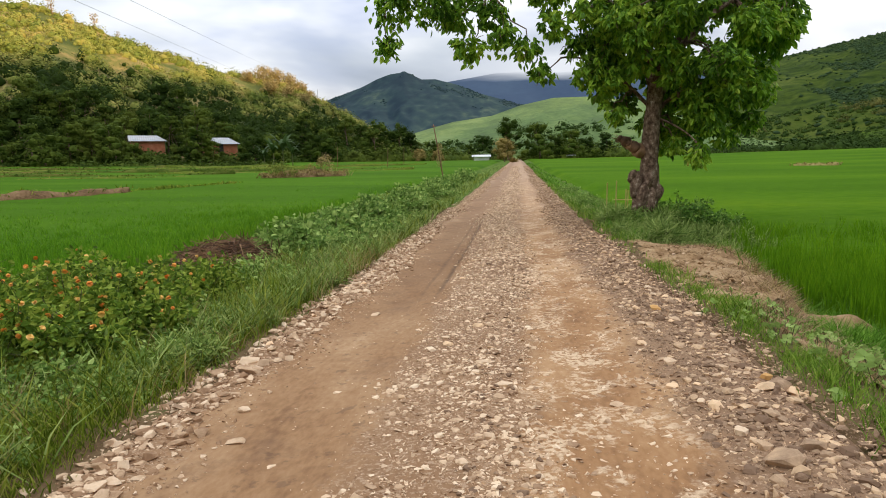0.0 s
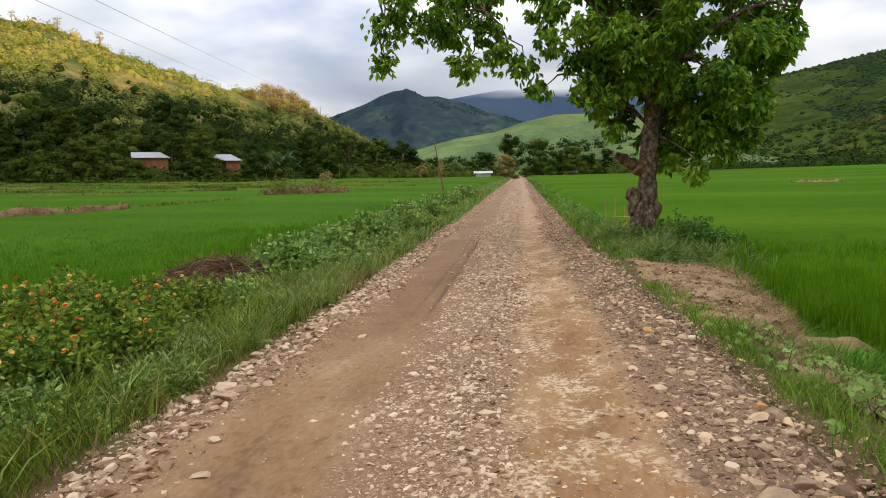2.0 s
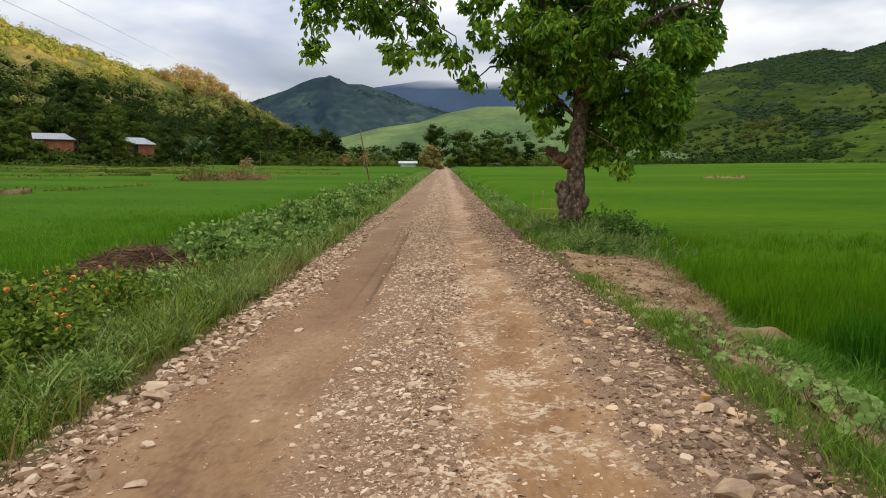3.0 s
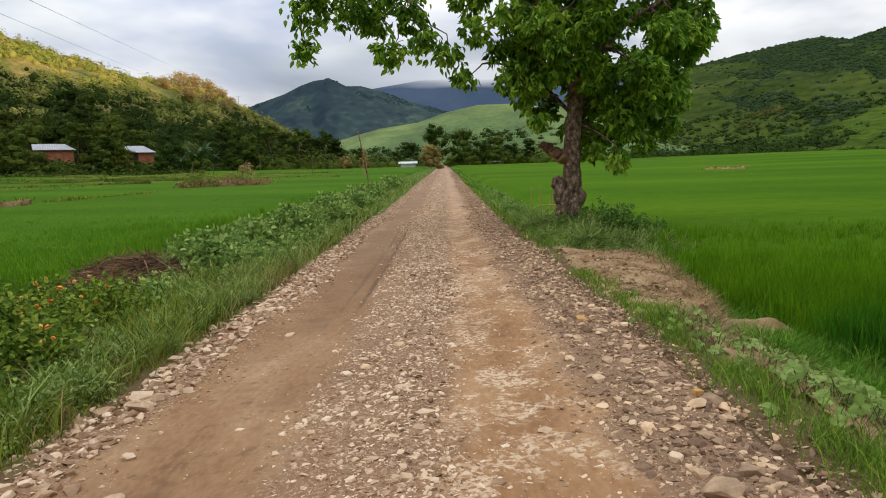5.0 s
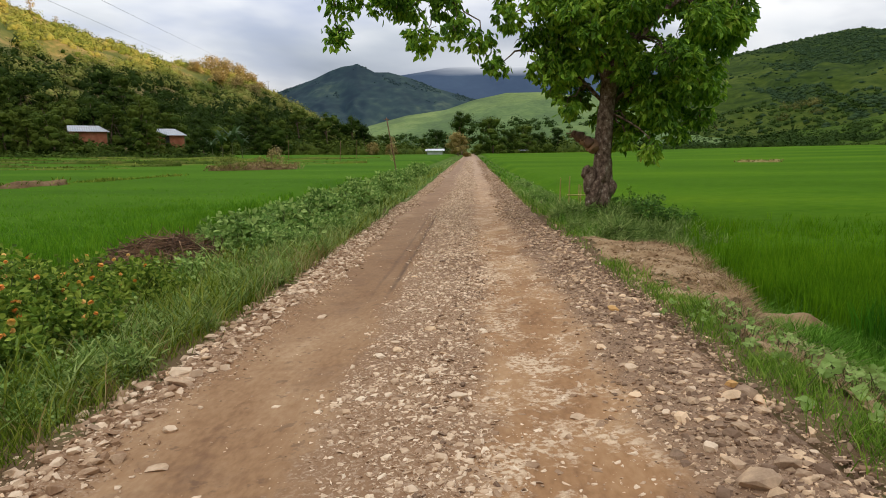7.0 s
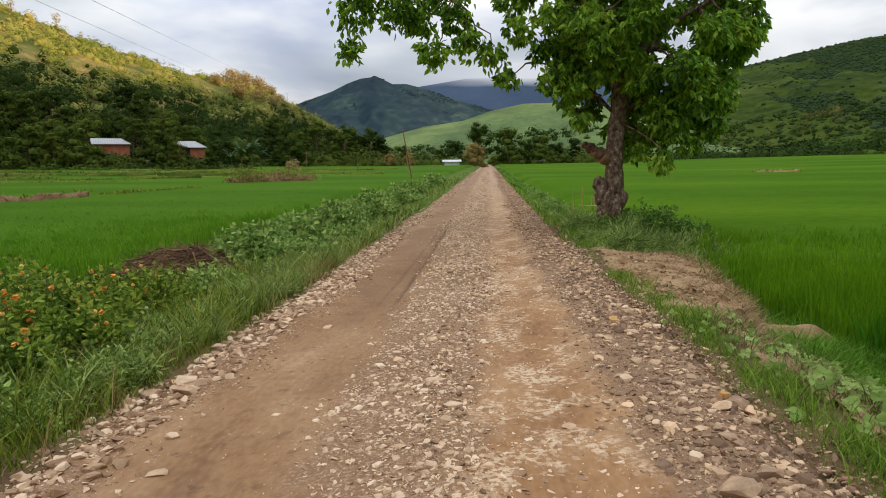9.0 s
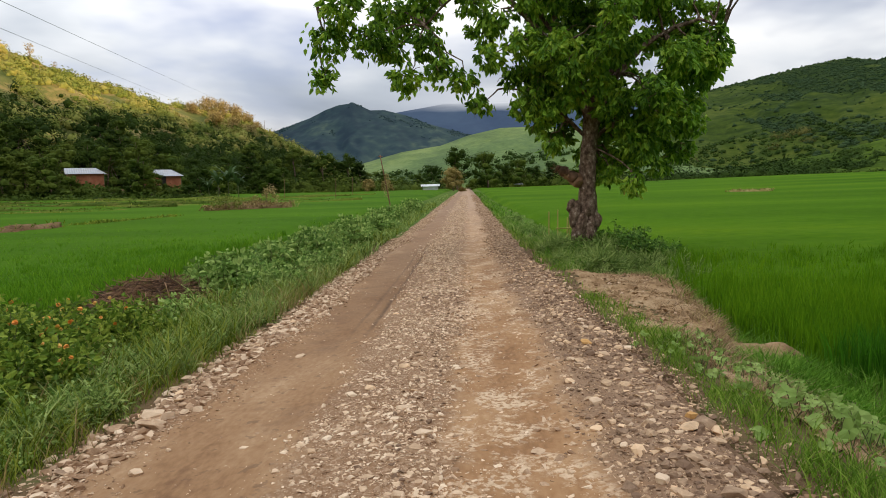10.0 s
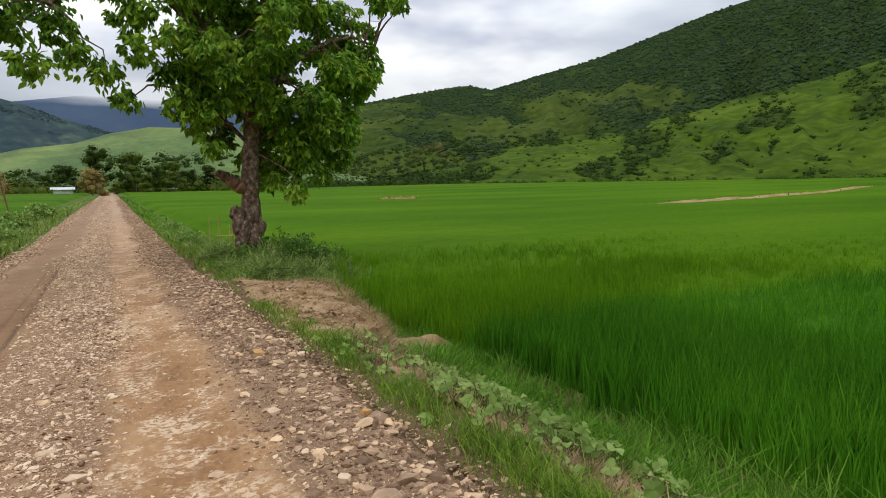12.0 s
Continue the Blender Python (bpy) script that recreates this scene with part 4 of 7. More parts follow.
for x, z, r in LEFT_MASSES:
    centres.append((0.90 * x + 0.1, -0.3 + 0.06 * x + trng.uniform(-0.5, 0.5), z))
    radii.append(r * 0.80)
for x, y, z, r in ((-0.35, -0.75, 3.55, 0.36), (0.25, -0.9, 3.75, 0.38), (0.75, -0.8, 3.45, 0.36), (0.0, -1.0, 4.25, 0.42), (0.7, -1.1, 4.4, 0.42), (-0.6, -0.9, 4.6, 0.40), (0.4, -0.7, 3.25, 0.28), (0.45, 1.0, 2.3, 0.45), (0.9, 1.1, 2.7, 0.5), (0.6, 1.2, 3.2, 0.5), (1.3, 1.0, 2.2, 0.45), (0.5, 0.9, 1.8, 0.34), (1.5, 0.9, 2.8, 0.45), (-0.6, 1.0, 3.1, 0.45), (-0.35, 1.1, 2.7, 0.36), (-0.9, 0.8, 3.6, 0.45), (1.0, 1.2, 3.6, 0.5)):
    centres.append((x, y, z))
    radii.append(r)
# where the bough joins the crown, and the upper field side
for x, z, r in ((-3.6, 5.95, 0.42), (-3.05, 6.15, 0.42), (-2.55, 5.75, 0.40), (-2.3, 5.15, 0.34), (-2.15, 4.45, 0.34), (-4.3, 6.35, 0.42), (-5.1, 6.4, 0.4), (-2.0, 6.3, 0.45), (1.75, 4.9, 0.40), (2.15, 4.55, 0.38), (2.5, 5.05, 0.38), (2.65, 4.35, 0.36), (1.9, 5.6, 0.42), (2.5, 5.75, 0.38), (3.05, 5.95, 0.34), (3.55, 6.15, 0.32), (4.0, 6.25, 0.28), (2.9, 4.75, 0.3)):
    centres.append((x, trng.uniform(-0.9, 0.3), z))
    radii.append(r)
for x, z, r in RIGHT_MASSES:
    centres.append((0.88 * x, trng.uniform(-1.0, 0.6), z))
    radii.append(r * (0.62 if x > 2.2 and z > 4.3 else 0.78))
crown = []
while len(crown) < 112:
    p = trng.uniform(-1, 1, 3)
    q = np.array((0.5 + 2.35 * p[0], 2.4 * p[1], 5.1 + 2.9 * p[2]))
    if np.linalg.norm(p) < 1 and not (q[2] < 3.75 and q[1] < 0.9 and abs(q[0] - 0.1) < 0.85) and not (q[0] < -0.9 and q[2] < 3.4) and not (q[0] < -1.05 and q[2] < 6.6 and q[1] < 1.2):
        # the outer crown on the field side is thin
        if not (q[0] > 1.2 and q[2] > 4.2 and trng.uniform() < 0.7):
            crown.append(q)
for q in crown:
    centres.append(q)
    radii.append(trng.uniform(0.24, 0.44))
v, f = clump_leaves(centres, radii, 640, 0.182, trng, 0.95)
tagged(part_np("crown", v, f, LEAF, big_tree, "dense drooping green leaves with gaps of sky"), kind="stuff")
fork = spine[-1] - (0, 0, 0.12)
bm_limbs = [((-6.0, -0.7, 5.7), 2.0, 0.075), ((-3.6, -0.6, 5.2), 1.7, 0.06), ((3.1, -0.4, 5.0), 0.7, 0.10), ((1.0, 0.3, 8.2), 0.2, 0.16), ((2.2, 0.8, 6.8), 0.5, 0.10), ((-1.2, 0.9, 7.2), 0.3, 0.11), ((2.4, 0.5, 3.0), 0.5, 0.05), ((-1.6, 0.5, 3.9), 0.3, 0.05)]
branches = []
for n, (end, bend, r) in enumerate(bm_limbs):
    pts = arc(fork - (0, 0, 0.14 * n if n > 3 else 0.03 * n), end, bend, 12, 20 + n, 0.03)
    v, f = tube_tris(pts, np.linspace(r, 0.022, 12), sides=8, seed=n, rough=0.2)
    branches.append(part_np("branch", v, f, BARK, big_tree, "", smooth=True))
    limbs.append(pts)
alls = np.concatenate(limbs)
twigs = []
for c in centres:
    pick = int(np.argmin(np.linalg.norm(alls - c, axis=1) + 0.6 * np.maximum(0, alls[:, 2] - c[2] - 1)))
    near = alls[pick]
    pts = arc(near, c, 0.12, 6, int(abs(c[0] * 100)), 0.06)
    tv, tf = tube_tris(pts, np.linspace(0.03, 0.010, 6), sides=5)
    part_np("twig", tv, tf, BARK, branches[pick // 12])
    for k in range(3):
        end = np.asarray(c) + np.clip(trng.normal(size=3), -1.4, 1.4) * 0.22
        twigs.append(tube_tris(arc(c, end, 0.05, 4, k, 0.03), np.linspace(0.012, 0.006, 4), sides=4))
v, f = join(twigs)
tagged(part_np("fine_twigwork", v, f, BARK, big_tree, "thin bare twigs among the leaves"), kind="stuff")
# the leaves nearest to the road, each its own piece
lv, lf = leaves(np.zeros((1, 3)), np.array([[0, 0, -1.0]]), [0.19], np.random.default_rng(3), 0.47)
leaf_mesh = mesh_np("leaf", lv, lf, LEAF)
for n in range(300):
    x, z, r = LEFT_MASSES[n % len(LEFT_MASSES)]
    d = trng.normal(size=3)
    d *= r * 1.0 / np.linalg.norm(d)
    ob = new("leaf", leaf_mesh)
    ob.parent = big_tree
    ob.matrix_basis = pose(0.90 * x + 0.1 + d[0], -0.4 + 0.06 * x + d[1], z + d[2] * 0.9, trng.uniform(-50, 50), trng.uniform(-50, 50), trng.uniform(0, 360))


# ---- trees, bushes and woods ----
def ball(level):
    bm = bmesh.new()
    bmesh.ops.create_icosphere(bm, subdivisions=level, radius=1.0)
    bm.verts.index_update()
    got = np.array([q.co[:] for q in bm.verts]), np.array([[q.index for q in face.verts] for face in bm.faces])
    bm.free()
    return got


KNOB_V, KNOB_F = ball(1)


def knobs(centres, size, rng):
    """Uneven inner masses that close the crowns behind the outer leaves; size: half-widths, one row each."""
    n = len(centres)
    v = KNOB_V[None] * np.asarray(size)[:, None] * rng.uniform(0.65, 1.1, (n, len(KNOB_V), 1)) + np.asarray(centres)[:, None]
    return v.reshape(-1, 3), (KNOB_F[None] + len(KNOB_V) * np.arange(n)[:, None, None]).reshape(-1, 3)


def wood_tree(name, label, tall, wide, seed, mat=None, lumps=16, count=900, fleck=0.50, low=0.25, trunk=BARK):
    rng = np.random.default_rng(seed)
    top = empty(name)
    h = np.linspace(0, tall * 0.6, 8)
    pts = np.stack([0.05 * tall * np.sin(h / tall * 3 + seed), 0.04 * tall * np.cos(h / tall * 2 + seed) - 0.04 * tall * math.cos(seed), h], 1)
    v1, f1 = tube_tris(pts, np.linspace(0.026, 0.010, 8) * tall, sides=6, seed=seed, rough=0.2)
    chunks, at, out, mids, halves = [(v1, f1)], [], [], [], []
    for k in range(lumps):
        a, e = rng.uniform(0, 6.28), rng.uniform(0, 1)
        rad = wide * 0.5 * math.sqrt(rng.uniform(0.02, 1)) * (1 - 0.55 * e)
        c = np.array((rad * math.cos(a), rad * math.sin(a), tall * (low + (0.90 - low) * e)))
        if k % 3 == 0:
            chunks.append(tube_tris(arc(pts[4 + k % 4], c, 0.03 * tall, 4, seed + k, 0.02), np.linspace(0.008, 0.003, 4) * tall, sides=4))
        m = count // lumps
        d = rng.normal(size=(m, 3))
        d /= np.linalg.norm(d, axis=1, keepdims=True)
        s = wide * rng.uniform(0.16, 0.26)
        at.append(c + d * (s, s, s * 0.75) * rng.uniform(0.6, 1.1, (m, 1)))
        out.append(d)
        mids.append(c)
        halves.append((s * 0.6, s * 0.6, s * 0.45))
    v, f = join(chunks)
    part_np("trunk", v, f, trunk, top, smooth=True)
    at = np.concatenate(at)
    v, f = flecks(at, fleck * rng.uniform(0.6, 1.3, len(at)), rng, 0.25, np.concatenate(out), 0.28)
    if mat in (None, RUSSET):
        v, f = join([(v, f), knobs(mids, halves, rng)])
    tagged(part_np("crown", v, f, mat or WOODLAND, top), kind="stuff")
    return tagged(top, label, "tree")


def scatter_tree(proto, places, seed, group=""):
    rng = np.random.default_rng(seed)
    home = proto.matrix_basis.copy()
    for n, (x, y, z, s) in enumerate(places):
        m = pose(x, y, z, 0, 0, rng.uniform(0, 360))
        if n == 0:
            proto.scale = (s, s, s)
            home = m @ Matrix.Diagonal((s, s, s, 1))
            proto.matrix_basis = home
            ob = proto
        else:
            proto.scale = (s, s, s)
            ob = copy_thing(proto, m)
        if group:
            tagged(ob, group=group)
    proto.matrix_basis = home


def polar(az, r, dz=0.0):
    x, y = r * math.sin(radians(az)), r * math.cos(radians(az))
    return x, y, float(ground_level(x, y)) + dz


wrng = np.random.default_rng(77)
protos = [wood_tree("broadleaf_tree", "dark green broad-leaved tree at the foot of the hill", 11, 9, 1, lumps=30, count=1500, low=0.16), wood_tree("broadleaf_tree", "dark green rounded tree at the edge of the fields", 9, 8.5, 2, lumps=28, count=1400, low=0.08), wood_tree("broadleaf_tree", "tall dark green tree with an open crown", 13, 8, 3, lumps=30, count=1500, low=0.18), wood_tree("young_tree", "slender green tree in a dense grove", 9, 5, 4, lumps=20, count=1100, low=0.06), wood_tree("bushy_tree", "low bushy green tree on the field edge", 5.5, 7, 5, lumps=20, count=1200, low=0.04)]
places = [[] for _ in protos]


def clear_of_huts(x, y, ahead):
    a, r = math.degrees(math.atan2(x, y)), math.hypot(x, y)
    return all(not (h - 2.2 < a < h + 2.3 and r < ahead) for h in (-30.5, -25.5))


for n in range(118):
    a = wrng.uniform(-47, -9)
    base = np.interp(a, [-110, -40, -30, -15, -9], [110, 165, 175, 230, 290])
    t = wrng.uniform(0, 1) ** 1.6
    kind = int(wrng.choice([0, 1, 2, 3, 4], p=[0.3, 0.25, 0.2, 0.1, 0.15]))
    if t < 0.25:
        r = base - 14 * wrng.uniform(0, 1)
        x, y, z = polar(a, r)
        kind = [1, 4, 3, 4, 0][kind]
    else:
        x, y, z = left_slope(np.array([a]), np.array([(t - 0.25) * (0.42 if a > -33 else 0.28)]))[0]
    if clear_of_huts(x, y, 172):
        places[kind].append((x, y, z - 0.3, wrng.uniform(0.75, 1.2)))
for a, r, s, kind in [(-0.8, 225, 1.22, 2), (1.7, 230, 1.25, 0), (3.2, 235, 1.1, 1), (4.6, 232, 1.0, 0), (5.8, 240, 0.95, 1), (7.4, 245, 0.9, 0), (-2.9, 250, 0.9, 0), (-4.2, 262, 0.85, 1), (-5.4, 255, 0.8, 4), (-6.5, 250, 0.9, 4), (-7.4, 245, 0.95, 1), (0.5, 222, 0.75, 4), (2.6, 218, 0.7, 4), (9.2, 260, 0.8, 1), (10.8, 270, 0.7, 4), (12.6, 275, 0.75, 4), (14.5, 280, 0.7, 1), (-8.4, 250, 0.9, 3), (-9.3, 240, 1.1, 0), (-10.2, 236, 1.15, 2), (-11.2, 232, 1.1, 0), (-12.2, 228, 1.2, 2), (-13.2, 226, 1.05, 1), (6.5, 225, 0.7, 4), (8.2, 235, 0.6, 4), (-3.6, 235, 0.6, 4)]:
    x, y, z = polar(a, r, -0.2)
    places[kind].append((x, y, z, s))
for a, r, s, kind in ((-31.5, 158, 0.62, 1), (-33.0, 160, 0.9, 0), (-30.6, 152, 0.22, 4), (-29.7, 154, 0.30, 4), (-28.6, 158, 0.55, 4), (-27.4, 160, 0.75, 3), (-26.9, 157, 0.62, 2), (-25.3, 159, 0.62, 3), (-25.2, 152, 0.26, 4), (-24.2, 153, 0.30, 4), (-23.2, 160, 0.6, 4), (-28.9, 172, 1.0, 0), (-26.7, 174, 1.1, 2), (-31.9, 176, 1.1, 0), (-30.0, 182, 1.2, 2), (-24.4, 180, 1.1, 0), (-22.4, 168, 0.8, 1), (-26.6, 155, 0.78, 2), (-26.1, 157, 0.6, 0), (-31.9, 155, 0.5, 4), (-27.9, 153, 0.32, 4)):
    x, y, z = polar(a, r, -0.2)
    places[kind].append((x, y, z, s))
for n, (proto, spots) in enumerate(zip(protos, places)):
    scatter_tree(proto, spots, 300 + n, "trees at the foot of the hills")

brown = wood_tree("dry_bush", "rounded reddish-brown bush beside the far end of the road", 6.4, 7.2, 9, RUSSET, 26, 1900, 0.34, 0.06)
scatter_tree(brown, [(*polar(-1.15, 186, -0.1), 1.12), (*polar(-8.5, 215, -0.1), 0.75), (*polar(-6.9, 225, -0.1), 0.7)], 9)
bamboo = wood_tree("bamboo_clump", "tall straw-coloured bamboo clump on the hill shoulder", 9, 12, 12, STRAW, 22, 1500, 0.8, 0.1)
scatter_tree(bamboo, [(*left_slope(np.array([a]), np.array([t]))[0] - (0, 0, 1.0), s) for a, t, s in ((-22.6, 0.93, 0.7), (-21.4, 0.95, 1.0), (-20.3, 0.95, 0.95), (-19.3, 0.95, 0.9), (-18.4, 0.94, 0.75), (-20.8, 0.82, 0.9), (-19.4, 0.80, 0.85), (-17.6, 0.9, 0.6), (-18.2, 0.76, 0.7))], 12)
bare = wood_tree("bare_tree", "thin pale half-bare tree on the ridge", 7, 4.5, 14, STRAW, 16, 160, 0.5, 0.35, trunk=TWIG)
scatter_tree(bare, [(*left_slope(np.array([a]), np.array([0.97]))[0], s) for a, s in ((-39.0, 0.9), (-36.2, 1.1), (-33.6, 1.2), (-32.0, 0.7), (-28.0, 0.4), (-41, 1.0))], 15)


def scrub(name, label, places, size, count, fleck, mat, seed, flat=0.7):
    """Many bushes in one mesh: each a lump of ragged foliage sitting on the slope."""
    rng = np.random.default_rng(seed)
    n = len(places)
    size = np.asarray(size) * np.ones(n)
    d = rng.normal(size=(n, count, 3))
    d /= np.linalg.norm(d, axis=2, keepdims=True)
    d[..., 2] = np.abs(d[..., 2]) * flat
    at = places[:, None] + d * size[:, None, None] * rng.uniform(0.66, 1.06, (n, count, 1)) * rng.uniform(0.75, 1.25, (n, 1, 3))
    v, f = flecks(at.reshape(-1, 3), np.repeat(size, count) * fleck * rng.uniform(0.6, 1.3, n * count), rng, 0.2, d.reshape(-1, 3), 0.30)
    v, f = join([(v, f), knobs(places + np.stack([0 * size, 0 * size, 0.10 * flat * size], 1), size[:, None] * ((0.78, 0.78, 0.70 * flat) if count < 12 else (0.56, 0.56, 0.56 * flat)), rng)])
    return tagged(part_np(name, v, f, mat, smooth=True), label, "bushes", kind="stuff")


def slope_places(level, a0, a1, n, seed, t0=0.03, t1=1.0, keep=None):
    rng = np.random.default_rng(seed)
    a, t = rng.uniform(a0, a1, n), rng.uniform(t0, t1, n)
    p = level(a, t)
    if keep is not None:
        k = keep(a, t, rng.uniform(0, 1, n))
        p = p[k]
    return p


p = slope_places(left_slope, -46, -9.5, 3200, 401, 0.1, 1.0, lambda a, t, u: (u < ss(0.28, 0.66, t + 0.25 * fbm(a * 0.3, t * 4, 3, 73) + 0.14 * ss(-30, -37, a) - 0.13 * ss(-29, -24, a))) & (((a + 22.9) / 1.5) ** 2 + ((t - 0.86) / 0.09) ** 2 > 1) & (((a + 32) / 1.2) ** 2 + ((t - 0.66) / 0.1) ** 2 > 1) & (((a + 35.5) / 1.3) ** 2 + ((t - 0.6) / 0.12) ** 2 > 1) & (((a + 28.5) / 0.9) ** 2 + ((t - 0.8) / 0.08) ** 2 > 1))
scrub("hill_bushes", "yellow-green scrub and small trees covering the hillside", p, 1.3 + 3.2 * np.random.default_rng(1).uniform(0, 1, len(p)) ** 1.6, 62, 0.235, SCRUB, 402, 1.0)
p = slope_places(left_slope, -46, -10, 2100, 403, 0.0, 0.85, lambda a, t, u: u < ss(0.78, 0.34, t + 0.25 * fbm(a * 0.3, t * 4, 3, 73) + 0.14 * ss(-30, -37, a) - 0.13 * ss(-29, -24, a)))
scrub("hill_woods", "dark green trees in the folds of the hillside", p, np.random.default_rng(2).uniform(1.8, 4.0, len(p)), 62, 0.22, WOODLAND, 404, 1.25)
p = slope_places(right_slope, 10, 70, 26000, 405, 0.0, 1.0, lambda a, t, u: u < ss(-0.18, 0.34, mountain_cover(a, t)) * 0.95 + 0.04)
scrub("mountain_woods", "dark woods in the gullies of the mountain side", p, 1.0 + 2.8 * np.random.default_rng(3).uniform(0, 1, len(p)) ** 1.5, 4, 0.5, SLOPE_WOOD, 406, 0.75)
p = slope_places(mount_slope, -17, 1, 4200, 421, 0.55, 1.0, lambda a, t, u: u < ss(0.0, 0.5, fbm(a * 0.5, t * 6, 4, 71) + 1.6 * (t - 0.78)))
scrub("peak_woods", "woods on the far pointed mountain, coloured bluish for haze", p, np.random.default_rng(7).uniform(3.0, 7.0, len(p)), 5, 0.5, FAR_WOOD, 422, 0.7)
p = slope_places(spur_slope, 21, 72, 4200, 407, 0.0, 1.0, lambda a, t, u: u < ss(0.02, 0.28, spur_cover(a, t)))
scrub("spur_bushes", "dark round bushes dotted over the grassy spur", p, np.random.default_rng(4).uniform(0.8, 3.4, len(p)), 24, 0.36, FAR_BUSH, 408, 0.9)
p = slope_places(spur_slope, 22, 70, 330, 419, 0.0, 1.0)
scrub("single_bushes", "single dark bushes scattered over the grassy spur", p, np.random.default_rng(9).uniform(0.7, 2.0, len(p)), 18, 0.45, FAR_BUSH, 420, 0.95)
p = slope_places(right_slope, 12, 40, 700, 409, 0.0, 0.3)
scrub("foothill_bushes", "green bushes along the foot of the mountain", p, np.random.default_rng(5).uniform(1.5, 4.0, len(p)), 22, 0.42, FAR_BUSH, 410, 0.9)
rng = np.random.default_rng(431)
a, t = rng.uniform(24.3, 27.2, 16), rng.uniform(0.16, 0.24, 16)
scrub("ochre_trees", "yellow-green flowering trees on the foothill", right_slope(a, t), rng.uniform(3.0, 6.0, 16), 70, 0.24, OCHRE, 432, 0.9)
p = slope_places(green_slope, -12, 14, 200, 411, 0.0, 0.35)
scrub("hill_hedges", "dark bushes at the foot of the grassy hill", p, np.random.default_rng(6).uniform(2.0, 5.0, len(p)), 40, 0.4, FAR_BUSH, 412, 0.9)
rng = np.random.default_rng(415)
a = rng.uniform(-16, 13, 520)
r = np.where(a < -8, rng.uniform(216, 228, 520), rng.uniform(228, 275, 520))
px, py = r * np.sin(np.radians(a)), r * np.cos(np.radians(a))
p = np.stack([px, py, ground_level(px, py) - 0.2], 1)[(np.abs(px - 1) > 5) & (np.abs(a + 3.1) > 1.2)]
scrub("far_thicket", "dark green thicket at the end of the road", p, rng.uniform(1.8, 4.8, len(p)), 60, 0.23, WOODLAND, 416, 1.4)
rng = np.random.default_rng(433)
a, r = rng.uniform(6, 25, 260), rng.uniform(290, 330, 260)
px, py = r * np.sin(np.radians(a)), r * np.cos(np.radians(a))
scrub("foothill_hedge", "dark green bushes where the fields meet the hills", np.stack([px, py, ground_level(px, py) - 0.3], 1), rng.uniform(2.0, 5.2, 260), 44, 0.3, FAR_BUSH, 434, 1.2)
rng = np.random.default_rng(417)
a, r = rng.uniform(-36, -20, 190), rng.uniform(146, 160, 190)
# a denser hedge right before the brick walls
a[:56], r[:56] = np.concatenate([rng.uniform(-32.4, -28.8, 28), rng.uniform(-27.4, -23.6, 28)]), rng.uniform(159.5, 163.5, 56)
px, py = r * np.sin(np.radians(a)), r * np.cos(np.radians(a))
p = np.stack([px, py, ground_level(px, py) - 0.15], 1)
scrub("garden_bushes", "low green bushes and weeds in front of the huts", p, np.where(np.arange(190) < 56, rng.uniform(1.7, 2.7, 190), rng.uniform(1.0, 2.9, 190)), 46, 0.32, WOODLAND, 418, 0.8)
rng = np.random.default_rng(413)
a = rng.uniform(-46, 66, 520)
r = np.where(a < -9, np.interp(a, [-110, -40, -30, -15, -9], [110, 165, 175, 230, 290]) - rng.uniform(2, 12, 520), np.interp(a, [-9, 8, 20, 40, 62], [250, 262, 300, 282, 268]) - rng.uniform(0, 10, 520))
px, py = r * np.sin(np.radians(a)), r * np.cos(np.radians(a))
keep = np.array([clear_of_huts(x, y, 100) for x, y in zip(px, py)]) & (np.abs(px - 1) > 6)
p = np.stack([px, py, ground_level(px, py) - 0.2], 1)[keep]
scrub("field_edge_bushes", "low green bushes along the far edge of the fields", p, rng.uniform(0.8, 2.4, len(p)), 44, 0.34, WOODLAND, 414, 0.9)


# ---- huts and far buildings ----
def box(bm, x0, x1, y0, y1, z0, z1):
    vs = [bm.verts.new(c) for c in ((x0, y0, z0), (x1, y0, z0), (x1, y1, z0), (x0, y1, z0), (x0, y0, z1), (x1, y0, z1), (x1, y1, z1), (x0, y1, z1))]
    for q in ((3, 2, 1, 0), (4, 5, 6, 7), (0, 1, 5, 4), (1, 2, 6, 5), (2, 3, 7, 6), (3, 0, 4, 7)):
        bm.faces.new([vs[i] for i in q])


